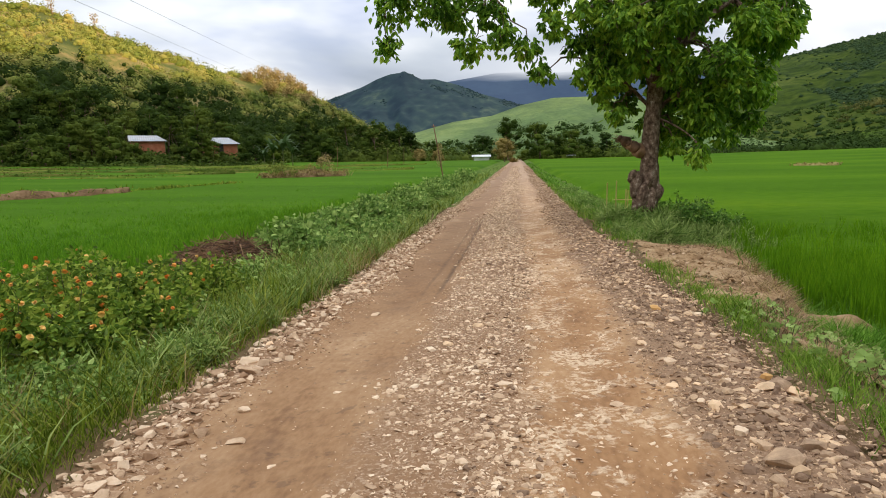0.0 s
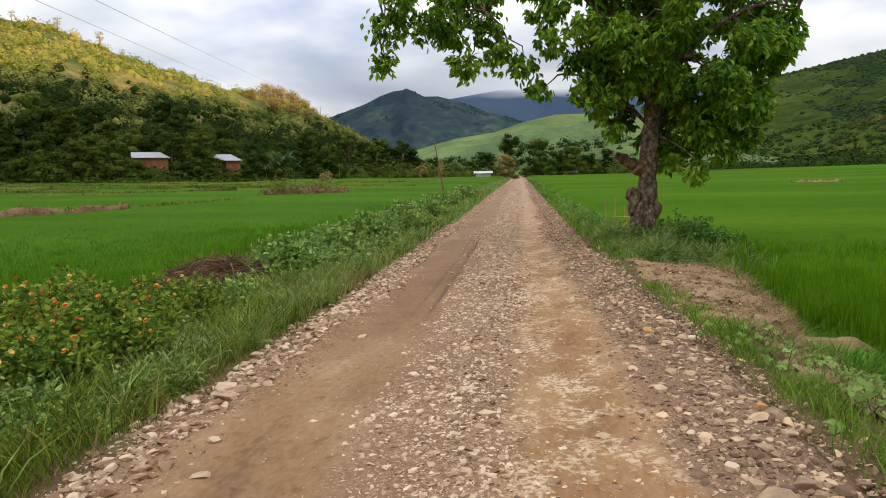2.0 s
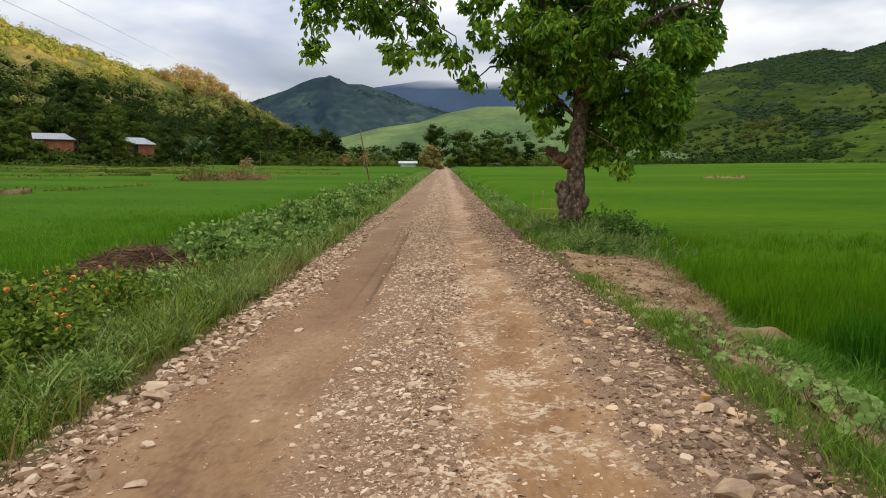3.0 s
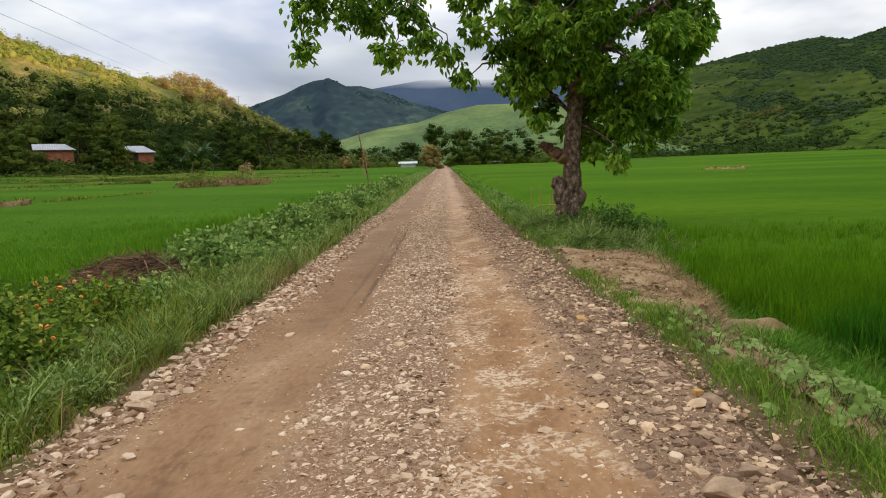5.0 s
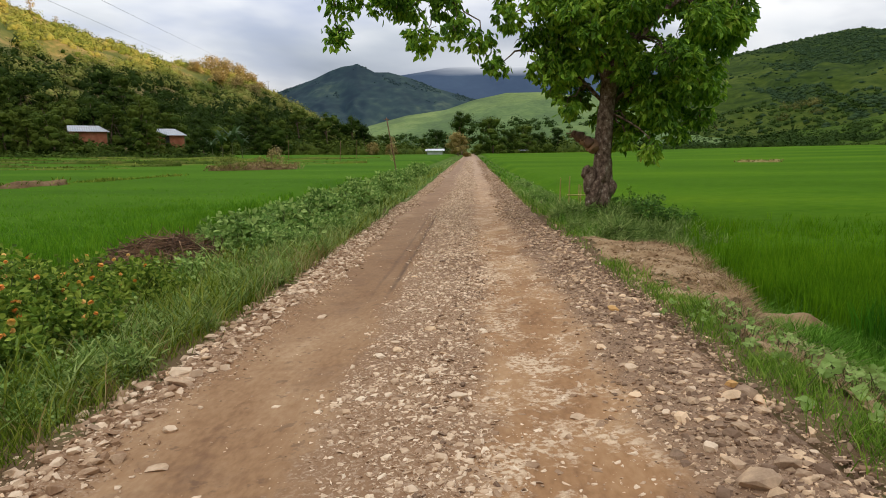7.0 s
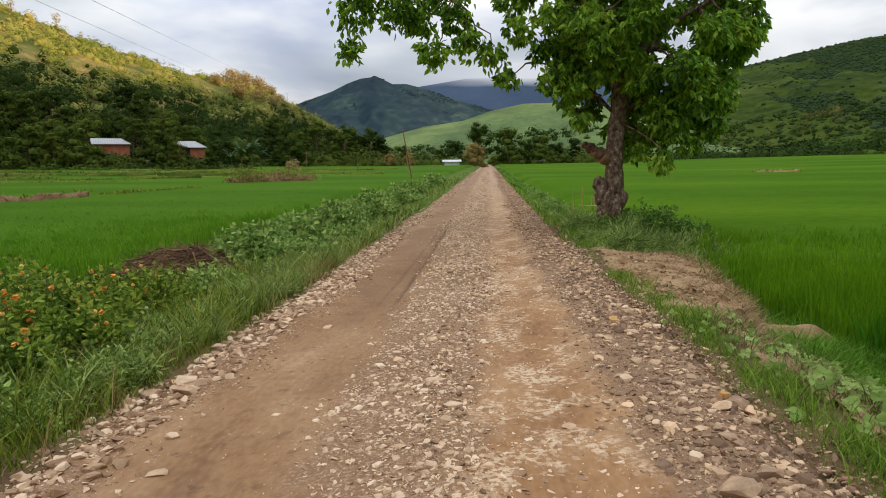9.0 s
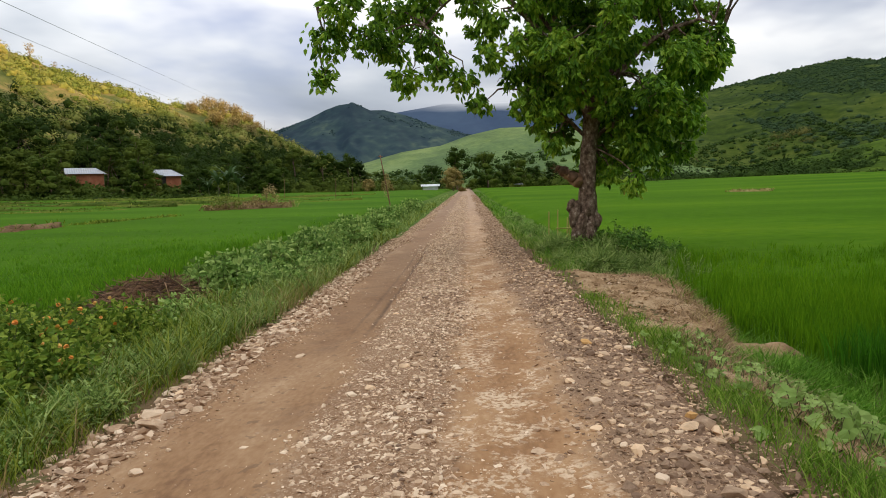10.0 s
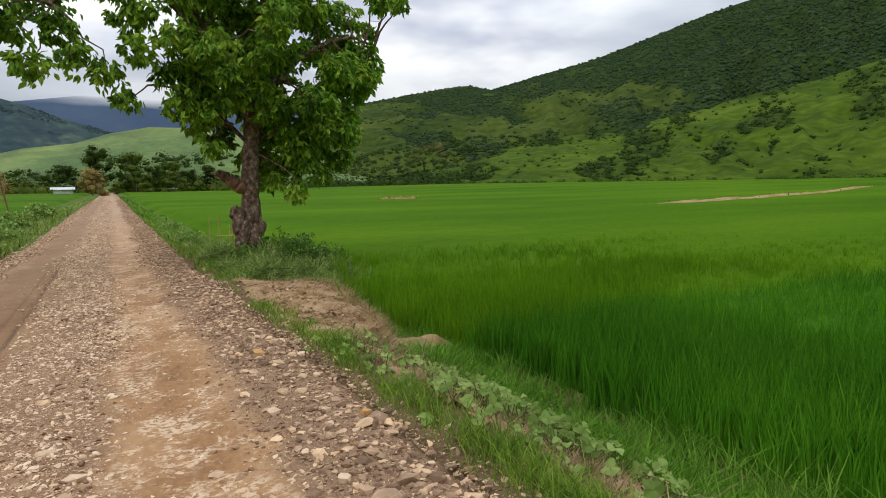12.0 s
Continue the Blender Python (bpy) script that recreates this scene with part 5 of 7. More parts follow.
def hut(name, label, at, rz, w, d, tall, rise, wall, doors=1, windows=2, roof=None, hip=0.0):
    top = empty(name, at, rz)
    bm = bmesh.new()
    box(bm, -w / 2, w / 2, -d / 2, d / 2, -2.4, tall)
    part("wall", bm, wall, top)
    bm = bmesh.new()
    # two corrugated sheets with an overhang
    n = int(w / 0.2)
    for side in (-1, 1):
        last = None
        for i in range(n + 1):
            x = -w / 2 - 0.5 + (w + 1.0) * i / n
            lift = 0.05 * (i % 2)
            # the ridge stops short of the hipped end
            a, b = bm.verts.new((min(x, w / 2 + 0.5 - hip), 0, tall + rise + lift)), bm.verts.new((x, side * (d / 2 + 0.7), tall - 0.25 + lift))
            if last:
                bm.faces.new((last[0], a, b, last[1]))
            last = (a, b)
    if hip:
        bm.faces.new([bm.verts.new(q) for q in ((w / 2 + 0.5 - hip, 0, tall + rise), (w / 2 + 0.5, -d / 2 - 0.7, tall - 0.25), (w / 2 + 0.5, d / 2 + 0.7, tall - 0.25))])
    part("roof", bm, roof or TIN, top, "pale corrugated metal roof")
    for i in range(doors):
        bm = bmesh.new()
        box(bm, -0.5 + 2.4 * i, 0.5 + 2.4 * i, -d / 2 - 0.06, -d / 2 + 0.05, -0.2, 2.0)
        part("door", bm, DARK, top, "dark doorway")
    for i in range(windows):
        x = w * (-0.32 + 0.64 * i / max(1, windows - 1))
        bm = bmesh.new()
        box(bm, x - 0.45, x + 0.45, -d / 2 - 0.05, -d / 2 + 0.05, 0.9, 1.8)
        part("window", bm, DARK, top, "small dark window")
    for sx in (-1, 1):
        bm = bmesh.new()
        box(bm, sx * (w / 2 - 0.1) - 0.07, sx * (w / 2 - 0.1) + 0.07, -d / 2 - 0.62, -d / 2 - 0.48, -1.0, tall - 0.1)
        part("post", bm, STEM, top)
    return tagged(top, label, "house")


hx, hy = HUTS[0]
hut("brick_hut", "small red brick hut with a grey metal roof under the trees", (hx, hy, float(ground_level(hx, hy)) + 1.75), 34, 7.2, 4.4, 2.0, 1.15, BRICK, 0, 0, hip=1.9)
hx, hy = HUTS[1]
hut("brick_hut", "red brick hut with a grey metal roof half hidden by trees", (hx + 1.1, hy + 0.5, float(ground_level(hx, hy)) + 1.3), 32, 7.6, 4.8, 1.9, 1.35, BRICK, 1, 0, hip=2.2)
for a, r, w, d, tall, rz in ((-3.15, 215, 5.2, 3.5, 1.9, 4), (4.5, 232, 2.6, 3, 1.5, -8), (-14.2, 0, 2.0, 2, 1.6, 20)):
    hut("far_house", "small pale house among trees at the end of the fields", polar(a, r) if r else tuple(left_slope(np.array([a]), np.array([0.02]))[0] + (0, 0, 0.6)), rz, w, d, tall, 0.45, PALE, 0, 0, PALE)


def banana(seed, tall):
    """A banana plant: a soft stem and long arching leaves with a midrib."""
    rng = np.random.default_rng(seed)
    top = empty("banana_plant")
    v, f = tube_tris(curve_points((0, 0, -0.2), (0.1, 0, tall * 0.5), 0, 5), np.linspace(0.14, 0.08, 5), sides=7)
    part_np("stem", v, f, STEM, top, smooth=True)
    for k in range(9):
        a = 0.7 * k + rng.uniform(-0.2, 0.2)
        out = np.array((math.cos(a), math.sin(a), 0.0))
        side = np.array((-math.sin(a), math.cos(a), 0.0))
        long = tall * rng.uniform(0.42, 0.56)
        t = np.linspace(0, 1, 8)[:, None]
        mid = np.array((0.1, 0, tall * 0.48)) + out * long * (0.30 * t + 0.35 * t * t) + np.array((0, 0, 1.0)) * long * (1.1 * t - (0.25 + 0.28 * (k % 3)) * t**3)
        w = 0.11 * long * np.sin(np.pi * (0.06 + 0.9 * t)) ** 0.6
        drop = np.array((0, 0, -0.35)) * w
        v = np.stack([mid - side * w + drop, mid, mid + side * w + drop], 1).reshape(-1, 3)
        part_np("leaf", v, grid_faces(8, 3), BANANA, top, smooth=True)
    return tagged(top, "banana plant with long pale green leaves below the wooded hill", "banana plant")


for k, (a, r, tall) in enumerate(((-20.9, 152, 7.0), (-20.1, 154, 8.2), (-19.3, 153, 6.4), (-21.6, 155, 5.4))):
    plant = banana(60 + k, tall)
    plant.matrix_basis = pose(*polar(a, r, -0.1), 0, 0, 70 * k)
    tagged(plant, group="banana plants by the huts")


# ---- poles and wires ----
def pole(name, label, foot, head, r0, r1, mat, arms=()):
    top = empty(name, foot)
    rel = np.asarray(head) - np.asarray(foot)
    v, f = tube_tris(curve_points((0, 0, -0.4), rel, 0, 6), np.linspace(r0, r1, 6), sides=8)
    part_np("shaft", v, f, mat, top, smooth=True)
    for at, half in arms:
        c = rel * at
        v, f = tube_tris(np.array([c + (-half, 0, 0), c, c + (half, 0, 0)]), [0.035, 0.04, 0.035], sides=6)
        part_np("crossarm", v, f, mat, top)
    return tagged(top, label, "pole")


x, y, z = polar(-6.35, 62)
leaning = pole("utility_pole", "leaning rusty brown pole in the field beside the road", (x, y, z), (x - 0.95, y, z + 5.3), 0.065, 0.045, RUST, ((0.97, 0.22),))
rng = np.random.default_rng(21)
at = np.stack([-0.18 * rng.uniform(1.4, 3.6, 260) + rng.normal(0, 0.06, 260), rng.normal(0, 0.06, 260), rng.uniform(1.4, 3.6, 260)], 1)
v, f = leaves(at, rng.normal(size=(260, 3)) + (0, 0, -0.6), rng.uniform(0.08, 0.16, 260), rng)
part_np("dry_creeper", v, f, STRAW, leaning, "brown dried creeper hanging on the pole")
for a, r, tall in ((-11.3, 120, 4.0), (-15.6, 125, 4.2), (-9.9, 150, 4.5)):
    x, y, z = polar(a, r)
    pole("field_pole", "thin grey wooden pole in the rice field", (x, y, z), (x + 0.2, y, z + tall), 0.06, 0.04, TWIG)
tower = left_slope(np.array([-17.0]), np.array([0.97]))[0]
pole("ridge_pole", "slim power pole on the hill ridge", tower, tower + (0, 0, 5.5), 0.16, 0.10, WIRE, ((0.95, 1.2),))


def way_of(az, el, d):
    a, e = radians(az), radians(el)
    return np.array((d * math.cos(e) * math.sin(a), d * math.cos(e) * math.cos(a), 1.47 + d * math.sin(e)))


near_pole = None
for (a1, e1), (a2, e2) in (((-34.6, 12.2), (-22.96, 7.4)), ((-30.8, 12.5), (-21.1, 8.05))):
    q, b = way_of(a1, e1, 62), way_of(a2, e2, 250)
    start, end = q + (b - q) * 1.35, b + (q - b) * 1.25
    near_pole = end if near_pole is None else (near_pole + end) / 2
    v, f = tube_tris(curve_points(start, end, 0.3, 30), np.full(30, 0.016), sides=5)
    tagged(part_np("power_wire", v, f, WIRE), "thin dark power line sagging across the sky", "power line")
px_, py_ = float(near_pole[0]), float(near_pole[1])
gz_ = float(ground_level(px_, py_))
pole("wire_pole", "concrete power pole that carries the lines over the field", (px_, py_, gz_), (px_, py_, float(near_pole[2]) + 0.1), 0.16, 0.10, PALE, ((0.995, 1.6),))

# ---- cloud on the far range ----
cm = bpy.data.materials.new("cloud_bank")
cm.use_nodes = True
ct = cm.node_tree
ct.nodes.clear()


def cn(kind):
    return ct.nodes.new(kind)


gtc, gsp = cn("ShaderNodeTexCoord"), cn("ShaderNodeSeparateXYZ")
ct.links.new(gtc.outputs["Generated"], gsp.inputs[0])
cno = cn("ShaderNodeTexNoise")
cno.inputs["Scale"].default_value, cno.inputs["Detail"].default_value = 4.0, 5.0
ct.links.new(gtc.outputs["Generated"], cno.inputs["Vector"])
cad = cn("ShaderNodeMath")
cad.operation = "MULTIPLY_ADD"
cad.inputs[1].default_value = 0.22
ct.links.new(cno.outputs[0], cad.inputs[0])
ct.links.new(gsp.outputs[2], cad.inputs[2])
cra = cn("ShaderNodeValToRGB")
ramp_set(cra, [(0.22, (0, 0, 0)), (0.40, (1, 1, 1)), (0.62, (1, 1, 1)), (0.98, (0, 0, 0))])
ct.links.new(cad.outputs[0], cra.inputs[0])
sid = cn("ShaderNodeValToRGB")
ramp_set(sid, [(0.02, (0, 0, 0)), (0.3, (1, 1, 1)), (0.85, (1, 1, 1)), (1.0, (0, 0, 0))])
ct.links.new(gsp.outputs[0], sid.inputs[0])
mul = cn("ShaderNodeMath")
mul.operation = "MULTIPLY"
ct.links.new(cra.outputs[0], mul.inputs[0])
ct.links.new(sid.outputs[0], mul.inputs[1])
cem, ctr, cmx, cou = cn("ShaderNodeEmission"), cn("ShaderNodeBsdfTransparent"), cn("ShaderNodeMixShader"), cn("ShaderNodeOutputMaterial")
cem.inputs[0].default_value, cem.inputs[1].default_value = (0.68, 0.71, 0.76, 1), 1.0
ct.links.new(mul.outputs[0], cmx.inputs[0])
ct.links.new(ctr.outputs[0], cmx.inputs[1])
ct.links.new(cem.outputs[0], cmx.inputs[2])
ct.links.new(cmx.outputs[0], cou.inputs[0])
az = np.radians(np.linspace(-8, 24, 40))
rows = np.tan(np.radians(np.linspace(6.0, 10.5, 10)))
V = np.stack([np.broadcast_to(2850 * np.sin(az), (10, 40)), np.broadcast_to(2850 * np.cos(az), (10, 40)), np.broadcast_to(2850 * rows[:, None] + 1.5, (10, 40))], -1).reshape(-1, 3)
tagged(part_np("cloud_backdrop", V, grid_faces(10, 40), cm), "pale grey cloud lying on the top of the distant range", "cloud", kind="structure")

# ---- loose stones on the road ----
def stone_shape(seed, points=15, flat=0.6):
    rng = np.random.default_rng(seed)
    bm = bmesh.new()
    for p in rng.normal(size=(points, 3)):
        p = p / np.linalg.norm(p)
        p = np.sign(p) * np.abs(p) ** 0.8 * (1.0, 0.78, flat)
        bm.verts.new(p * rng.uniform(0.88, 1.05))
    got = bmesh.ops.convex_hull(bm, input=bm.verts)
    bmesh.ops.delete(bm, geom=[e for e in set(got["geom_interior"] + got["geom_unused"]) if isinstance(e, bmesh.types.BMVert)], context="VERTS")
    bmesh.ops.triangulate(bm, faces=bm.faces)
    bm.verts.index_update()
    v, f = np.array([x.co[:] for x in bm.verts]), np.array([[q.index for q in x.verts] for x in bm.faces])
    bm.free()
    return v, f


TINY = [stone_shape(s, 6, 0.5) for s in range(30, 38)]
SHAPES = [stone_shape(s, 10 + s % 3, 0.36 + 0.06 * (s % 5)) for s in range(10)]


def strew(places, sizes, rng, sink=0.35):
    chunks = []
    # crumbs get a simpler shape than stones
    which = np.where(sizes * 5 > 0.21 + 0.028 * np.maximum(0, places[:, 1] - 5), rng.integers(0, len(SHAPES), len(places)), len(SHAPES) + rng.integers(0, len(TINY), len(places)))
    for k, (bv, bf) in enumerate(SHAPES + TINY):
        p, s = places[which == k], sizes[which == k]
        n = len(p)
        if not n:
            continue
        a, b = rng.uniform(0, 6.283, n), rng.normal(0, 0.35, n)
        v = bv[None] * (s[:, None, None] * 0.5) * rng.uniform(0.62, 1.3, (n, 1, 3))
        z = v[..., 2] * np.cos(b)[:, None] + v[..., 1] * np.sin(b)[:, None]
        y = v[..., 1] * np.cos(b)[:, None] - v[..., 2] * np.sin(b)[:, None]
        x = v[..., 0]
        q = np.stack([x * np.cos(a)[:, None] - y * np.sin(a)[:, None], x * np.sin(a)[:, None] + y * np.cos(a)[:, None], z], -1)
        q = q + p[:, None]
        q[..., 2] += (0.5 - sink) * 0.5 * s[:, None]
        chunks.append((q.reshape(-1, 3), (bf[None] + len(bv) * np.arange(n)[:, None, None]).reshape(-1, 3)))
    return join(chunks)


def strip(rng, x0, x1, y0, y1, dense, lo, hi, soft=0.12, patch=0.0, power=2.2, drift=True):
    n = int((x1 - x0) * (y1 - y0) * dense)
    y = rng.uniform(y0, y1, n)
    x = rng.uniform(x0, x1, n) + rng.normal(0, soft, n)
    if drift:
        x = x + 0.08 * np.sin(y * 0.23) + 0.05 * np.sin(y * 0.61 + 1) + 0.22 * fbm(y * 0.9, x * 0.4, 3, 97)
    if patch:
        k = fbm(x * 1.6, y * 0.9, 3, 91) + 0.25 * rng.normal(size=n) > patch - 0.5
        x, y = x[k], y[k]
        n = len(x)
    s = lo + (hi - lo) * rng.uniform(0, 1, n) ** power
    ok = (x > ROAD_L - 0.22) & (x < ROAD_R + 0.2)
    return np.stack([x, y, np.where((x > ROAD_R - 0.06) | (x < ROAD_L + 0.06), np.maximum(ground_level(x, y), road_height(x, y)), road_height(x, y))], 1)[ok], s[ok]


srng = np.random.default_rng(500)


def stones(name, label, mat, strips, sink=0.35):
    got = [strip(srng, *s) for s in strips]
    p, s = np.concatenate([q[0] for q in got]), np.concatenate([q[1] for q in got])
    v, f = strew(p, s, srng, sink)
    ob = part_np(name, v, f, mat, ROAD, label)
    return tagged(ob, kind="stuff")


stones("gravel", "loose pale stones along the road's edge", STONE, [(-2.34, -1.93, 2.0, 4.6, 400, 0.030, 0.13, 0.05, 0.0, 2.8), (-2.44, -1.97, 4.6, 9, 400, 0.030, 0.14, 0.05, 0.0, 2.8), (-2.36, -1.8, 2.0, 9, 1100, 0.010, 0.045, 0.08), (-2.52, -1.88, 9, 18, 480, 0.030, 0.13, 0.07, 0.0, 2.6), (-2.50, -1.84, 18, 45, 260, 0.05, 0.13, 0.08), (-2.42, -1.84, 45, 110, 50, 0.09, 0.2, 0.1)], 0.4)
stones("gravel", "crushed pale stones in the middle of the road", CHIP, [(-0.84, 0.02, 2.0, 9, 900, 0.016, 0.070, 0.12, 0.25, 2.6), (-0.86, 0.04, 2.0, 7, 1000, 0.008, 0.018, 0.10, 0.25), (-0.95, 0.08, 2.0, 9, 560, 0.010, 0.028, 0.14, 0.15), (-0.86, 0.04, 8, 18, 620, 0.022, 0.085, 0.14, 0.2, 2.4), (-0.84, 0.06, 18, 45, 360, 0.04, 0.11, 0.12), (-0.8, 0.1, 45, 110, 45, 0.08, 0.18, 0.15)], 0.55)
stones("gravel", "brown and beige stones spilling along the road's edge", STONE_GREY, [(1.02, 1.80, 2.0, 9, 330, 0.024, 0.105, 0.08, 0.1, 2.8), (0.95, 1.85, 2.0, 9, 1500, 0.012, 0.050, 0.10, 0.0, 2.0), (0.92, 1.8, 2.0, 7, 1100, 0.008, 0.018, 0.08), (0.95, 1.7, 9, 18, 380, 0.03, 0.10, 0.08, 0.1, 2.4), (0.95, 1.68, 18, 45, 130, 0.05, 0.11, 0.1), (0.95, 1.66, 45, 110, 20, 0.09, 0.18, 0.12), (0.95, 1.85, -7, 2.0, 260, 0.02, 0.08, 0.08), (-2.48, -1.85, -7, 2.0, 260, 0.02, 0.09, 0.08), (-0.85, 0.05, -7, 2.0, 260, 0.015, 0.06, 0.1)], 0.45)
stones("gravel", "pale stones among the brown ones at the road's edge", STONE, [(0.82, 1.60, 2.0, 9, 480, 0.010, 0.070, 0.13, 0.1, 3.0), (0.85, 1.6, 9, 18, 380, 0.03, 0.085, 0.12), (0.9, 1.66, 18, 45, 220, 0.045, 0.11, 0.1), (0.95, 1.7, 45, 110, 30, 0.09, 0.18, 0.12)], 0.5)
stones("gravel", "pale stones of the rim and the middle along the rest of the road", CHIP, [(-0.86, 0.04, -7, 2.0, 520, 0.012, 0.055, 0.10, 0.15, 2.2), (-2.40, -1.9, -7, 2.0, 260, 0.02, 0.10, 0.07), (-2.50, -1.92, 8, 18, 260, 0.03, 0.10, 0.07), (-2.48, -1.88, 18, 45, 170, 0.05, 0.12, 0.08), (-0.9, 0.04, 9, 24, 240, 0.03, 0.09, 0.14)], 0.5)
stones("gravel", "small flat stones pressed into the wheel tracks", CHIP, [(-1.85, -0.75, 2.0, 12, 44, 0.010, 0.08, 0.1, 0.0, 3.2), (0.05, 0.98, 2.0, 12, 430, 0.012, 0.06, 0.05, 0.5, 2.4), (0.05, 0.98, 2.0, 12, 120, 0.02, 0.12, 0.05, 0.0, 3.2), (0.05, 0.98, 12, 40, 70, 0.03, 0.09, 0.1, 0.4), (-1.85, 0.95, 12, 40, 14, 0.03, 0.08, 0.1)], 0.8)
stones("gravel", "beige chips between the pale ones in the road's middle", CHIP, [(-0.86, 0.04, 2.0, 9, 900, 0.012, 0.045, 0.12, 0.0, 2.2), (-0.86, 0.04, 2.0, 9, 260, 0.03, 0.07, 0.10, 0.2, 2.0)], 0.5)
stones("gravel", "grey crushed stones heaped in the middle ridge", STONE_GREY, [(-0.36, -0.02, 2.0, 9, 430, 0.010, 0.065, 0.07, 0.1, 2.6), (-0.35, 0.0, 9, 16, 200, 0.02, 0.06, 0.08)])
stones("gravel", "grey stones among the pale ones at the road's edge", STONE_GREY, [(-2.38, -2.1, 2.0, 10, 40, 0.03, 0.12, 0.05)])

# single larger stones
big_meshes = [mesh_np("stone", *stone_shape(60 + k, 18, 0.5 + 0.05 * (k % 4)), STONE if k < 4 else STONE_GREY) for k in range(8)]


def lay_stone(x, y, size, k, flat=1.0, mat=None, sink=0.3, label=""):
    me = big_meshes[k % 8]
    if mat:
        me = mesh_np("stone", *stone_shape(90 + k, 18, 0.6), mat)
    ob = new("stone", me)
    ob.parent = ROAD
    z = float(road_height(np.array(x), np.array(y)))
    ob.matrix_basis = pose(x, y, z + (0.5 - sink) * 0.5 * size * flat, srng.uniform(-12, 12), srng.uniform(-12, 12), srng.uniform(0, 360)) @ Matrix.Diagonal((size * 0.5, size * 0.5, size * 0.5 * flat, 1))
    return tagged(ob, label)


lay_stone(-2.13, 5.02, 0.20, 0, 0.8)
lay_stone(-2.05, 4.82, 0.22, 1, 0.5)
lay_stone(-2.33, 4.08, 0.16, 2, 0.8)
lay_stone(-1.75, 4.02, 0.11, 3, 0.6)
lay_stone(-1.6, 3.55, 0.13, 1, 0.35)
lay_stone(0.63, 4.04, 0.13, 2, 0.25, None, 0.6)
lay_stone(-0.06, 4.35, 0.15, 0, 0.5)
lay_stone(-1.51, 6.9, 0.13, 3, 0.3)
lay_stone(1.31, 6.33, 0.13, 5, 0.8, ORANGE_STONE, 0.3, "orange-brown stone")
lay_stone(1.59, 4.32, 0.10, 6, 0.9, ORANGE_STONE, 0.3, "orange-brown stone")
lay_stone(1.23, 3.1, 0.21, 4, 0.8)
lay_stone(1.50, 4.12, 0.16, 5, 0.7)
lay_stone(1.62, 4.2, 0.17, 6, 0.9)
lay_stone(1.72, 4.1, 0.16, 7, 0.9)
lay_stone(1.42, 3.25, 0.14, 4, 0.9)
lay_stone(1.64, 3.0, 0.15, 7, 0.5)
for n in range(284):
    u = srng.uniform()
    y = 2.2 + 9.0 * srng.uniform() ** 1.3
    if u < 0.42:
        x, k = srng.uniform(-2.30, -1.90), srng.integers(0, 4)
    elif u < 0.52:
        x, k = srng.uniform(-0.75, 0.0), srng.integers(0, 8)
    else:
        x, k = srng.uniform(0.98, 1.74), srng.integers(3, 8)
    lay_stone(float(x), float(y), float(srng.uniform(0.055, 0.115)), int(k), float(srng.uniform(0.55, 1.0)))

# ---- banks and verges ----
def patch(name, label, category, x0, x1, y0, y1, step, mask, mat, lift=0.012, seed=0, bump=0.02):
    """A skin of earth on the ground, ragged at its rim, where mask(x, y) is above nought."""
    x, y = np.arange(x0, x1, step), np.arange(y0, y1, step)
    X, Y = np.meshgrid(x, y)
    m = mask(X, Y)
    Z = ground_level(X, Y) + np.clip(m * 0.25, -0.06, lift) + bump * fbm(X * 5, Y * 5, 3, seed) * (m > 0)
    f = grid_faces(len(y), len(x))
    keep = (m.ravel()[f] > -0.12).all(1)
    f = f[keep]
    used, inv = np.unique(f, return_inverse=True)
    ob = part_np(name, np.stack([X, Y, Z], -1).reshape(-1, 3)[used], inv.reshape(-1, 4), mat, smooth=True)
    return tagged(ob, label, category, kind="structure")


patch("soil_bank", "bare pale reddish soil bank crumbling at its edge beside the road", "soil", 1.80, 4.0, 6.3, 12.8, 0.05, lambda x, y: np.minimum(np.minimum((x - 1.93) / 0.25, (lip(y) + 0.34 - x) / 0.2), np.minimum((y - 6.75 + 0.55 * (2.6 - x)) / 0.4, (12.0 - y) / 0.5)) + 0.7 * fbm(x * 2.2, y * 2.2, 3, 8), BARE, 0.015, 2, 0.05)
patch("soil_patch", "bare trodden soil between the grass tufts", "soil", 1.95, 3.2, 1.6, 7.0, 0.06, lambda x, y: 0.6 - ((x - 2.46) / 0.34) ** 2 + 2.2 * fbm(x * 2.6, y * 1.7, 3, 18), BARE, 0.02, 3, 0.03)
patch("soil_tongue", "low muddy ridge running out into the rice", "soil", 2.4, 4.3, 6.3, 8.4, 0.05, lambda x, y: 1 - ((y - 7.3 - 0.4 * (x - 3.2)) / 0.24) ** 2 - np.clip((x - 3.65) / 0.3, 0, 9) ** 2 - np.clip((2.7 - x) / 0.3, 0, 9) ** 2 + 0.5 * fbm(x * 3, y * 3, 2, 28), BARE, 0.05, 4, 0.03)


def litter(name, label, mat, seed, x0, x1, y0, y1, n, lo, hi):
    """Clods and chips lying on the ground."""
    rng = np.random.default_rng(seed)
    x, y = rng.uniform(x0, x1, n), rng.uniform(y0, y1, n)
    v, f = strew(np.stack([x, y, ground_level(x, y) + 0.012], 1), lo + (hi - lo) * rng.uniform(0, 1, n) ** 2.5, rng, 0.4)
    return tagged(part_np(name, v, f, mat), label, "clods", kind="stuff")


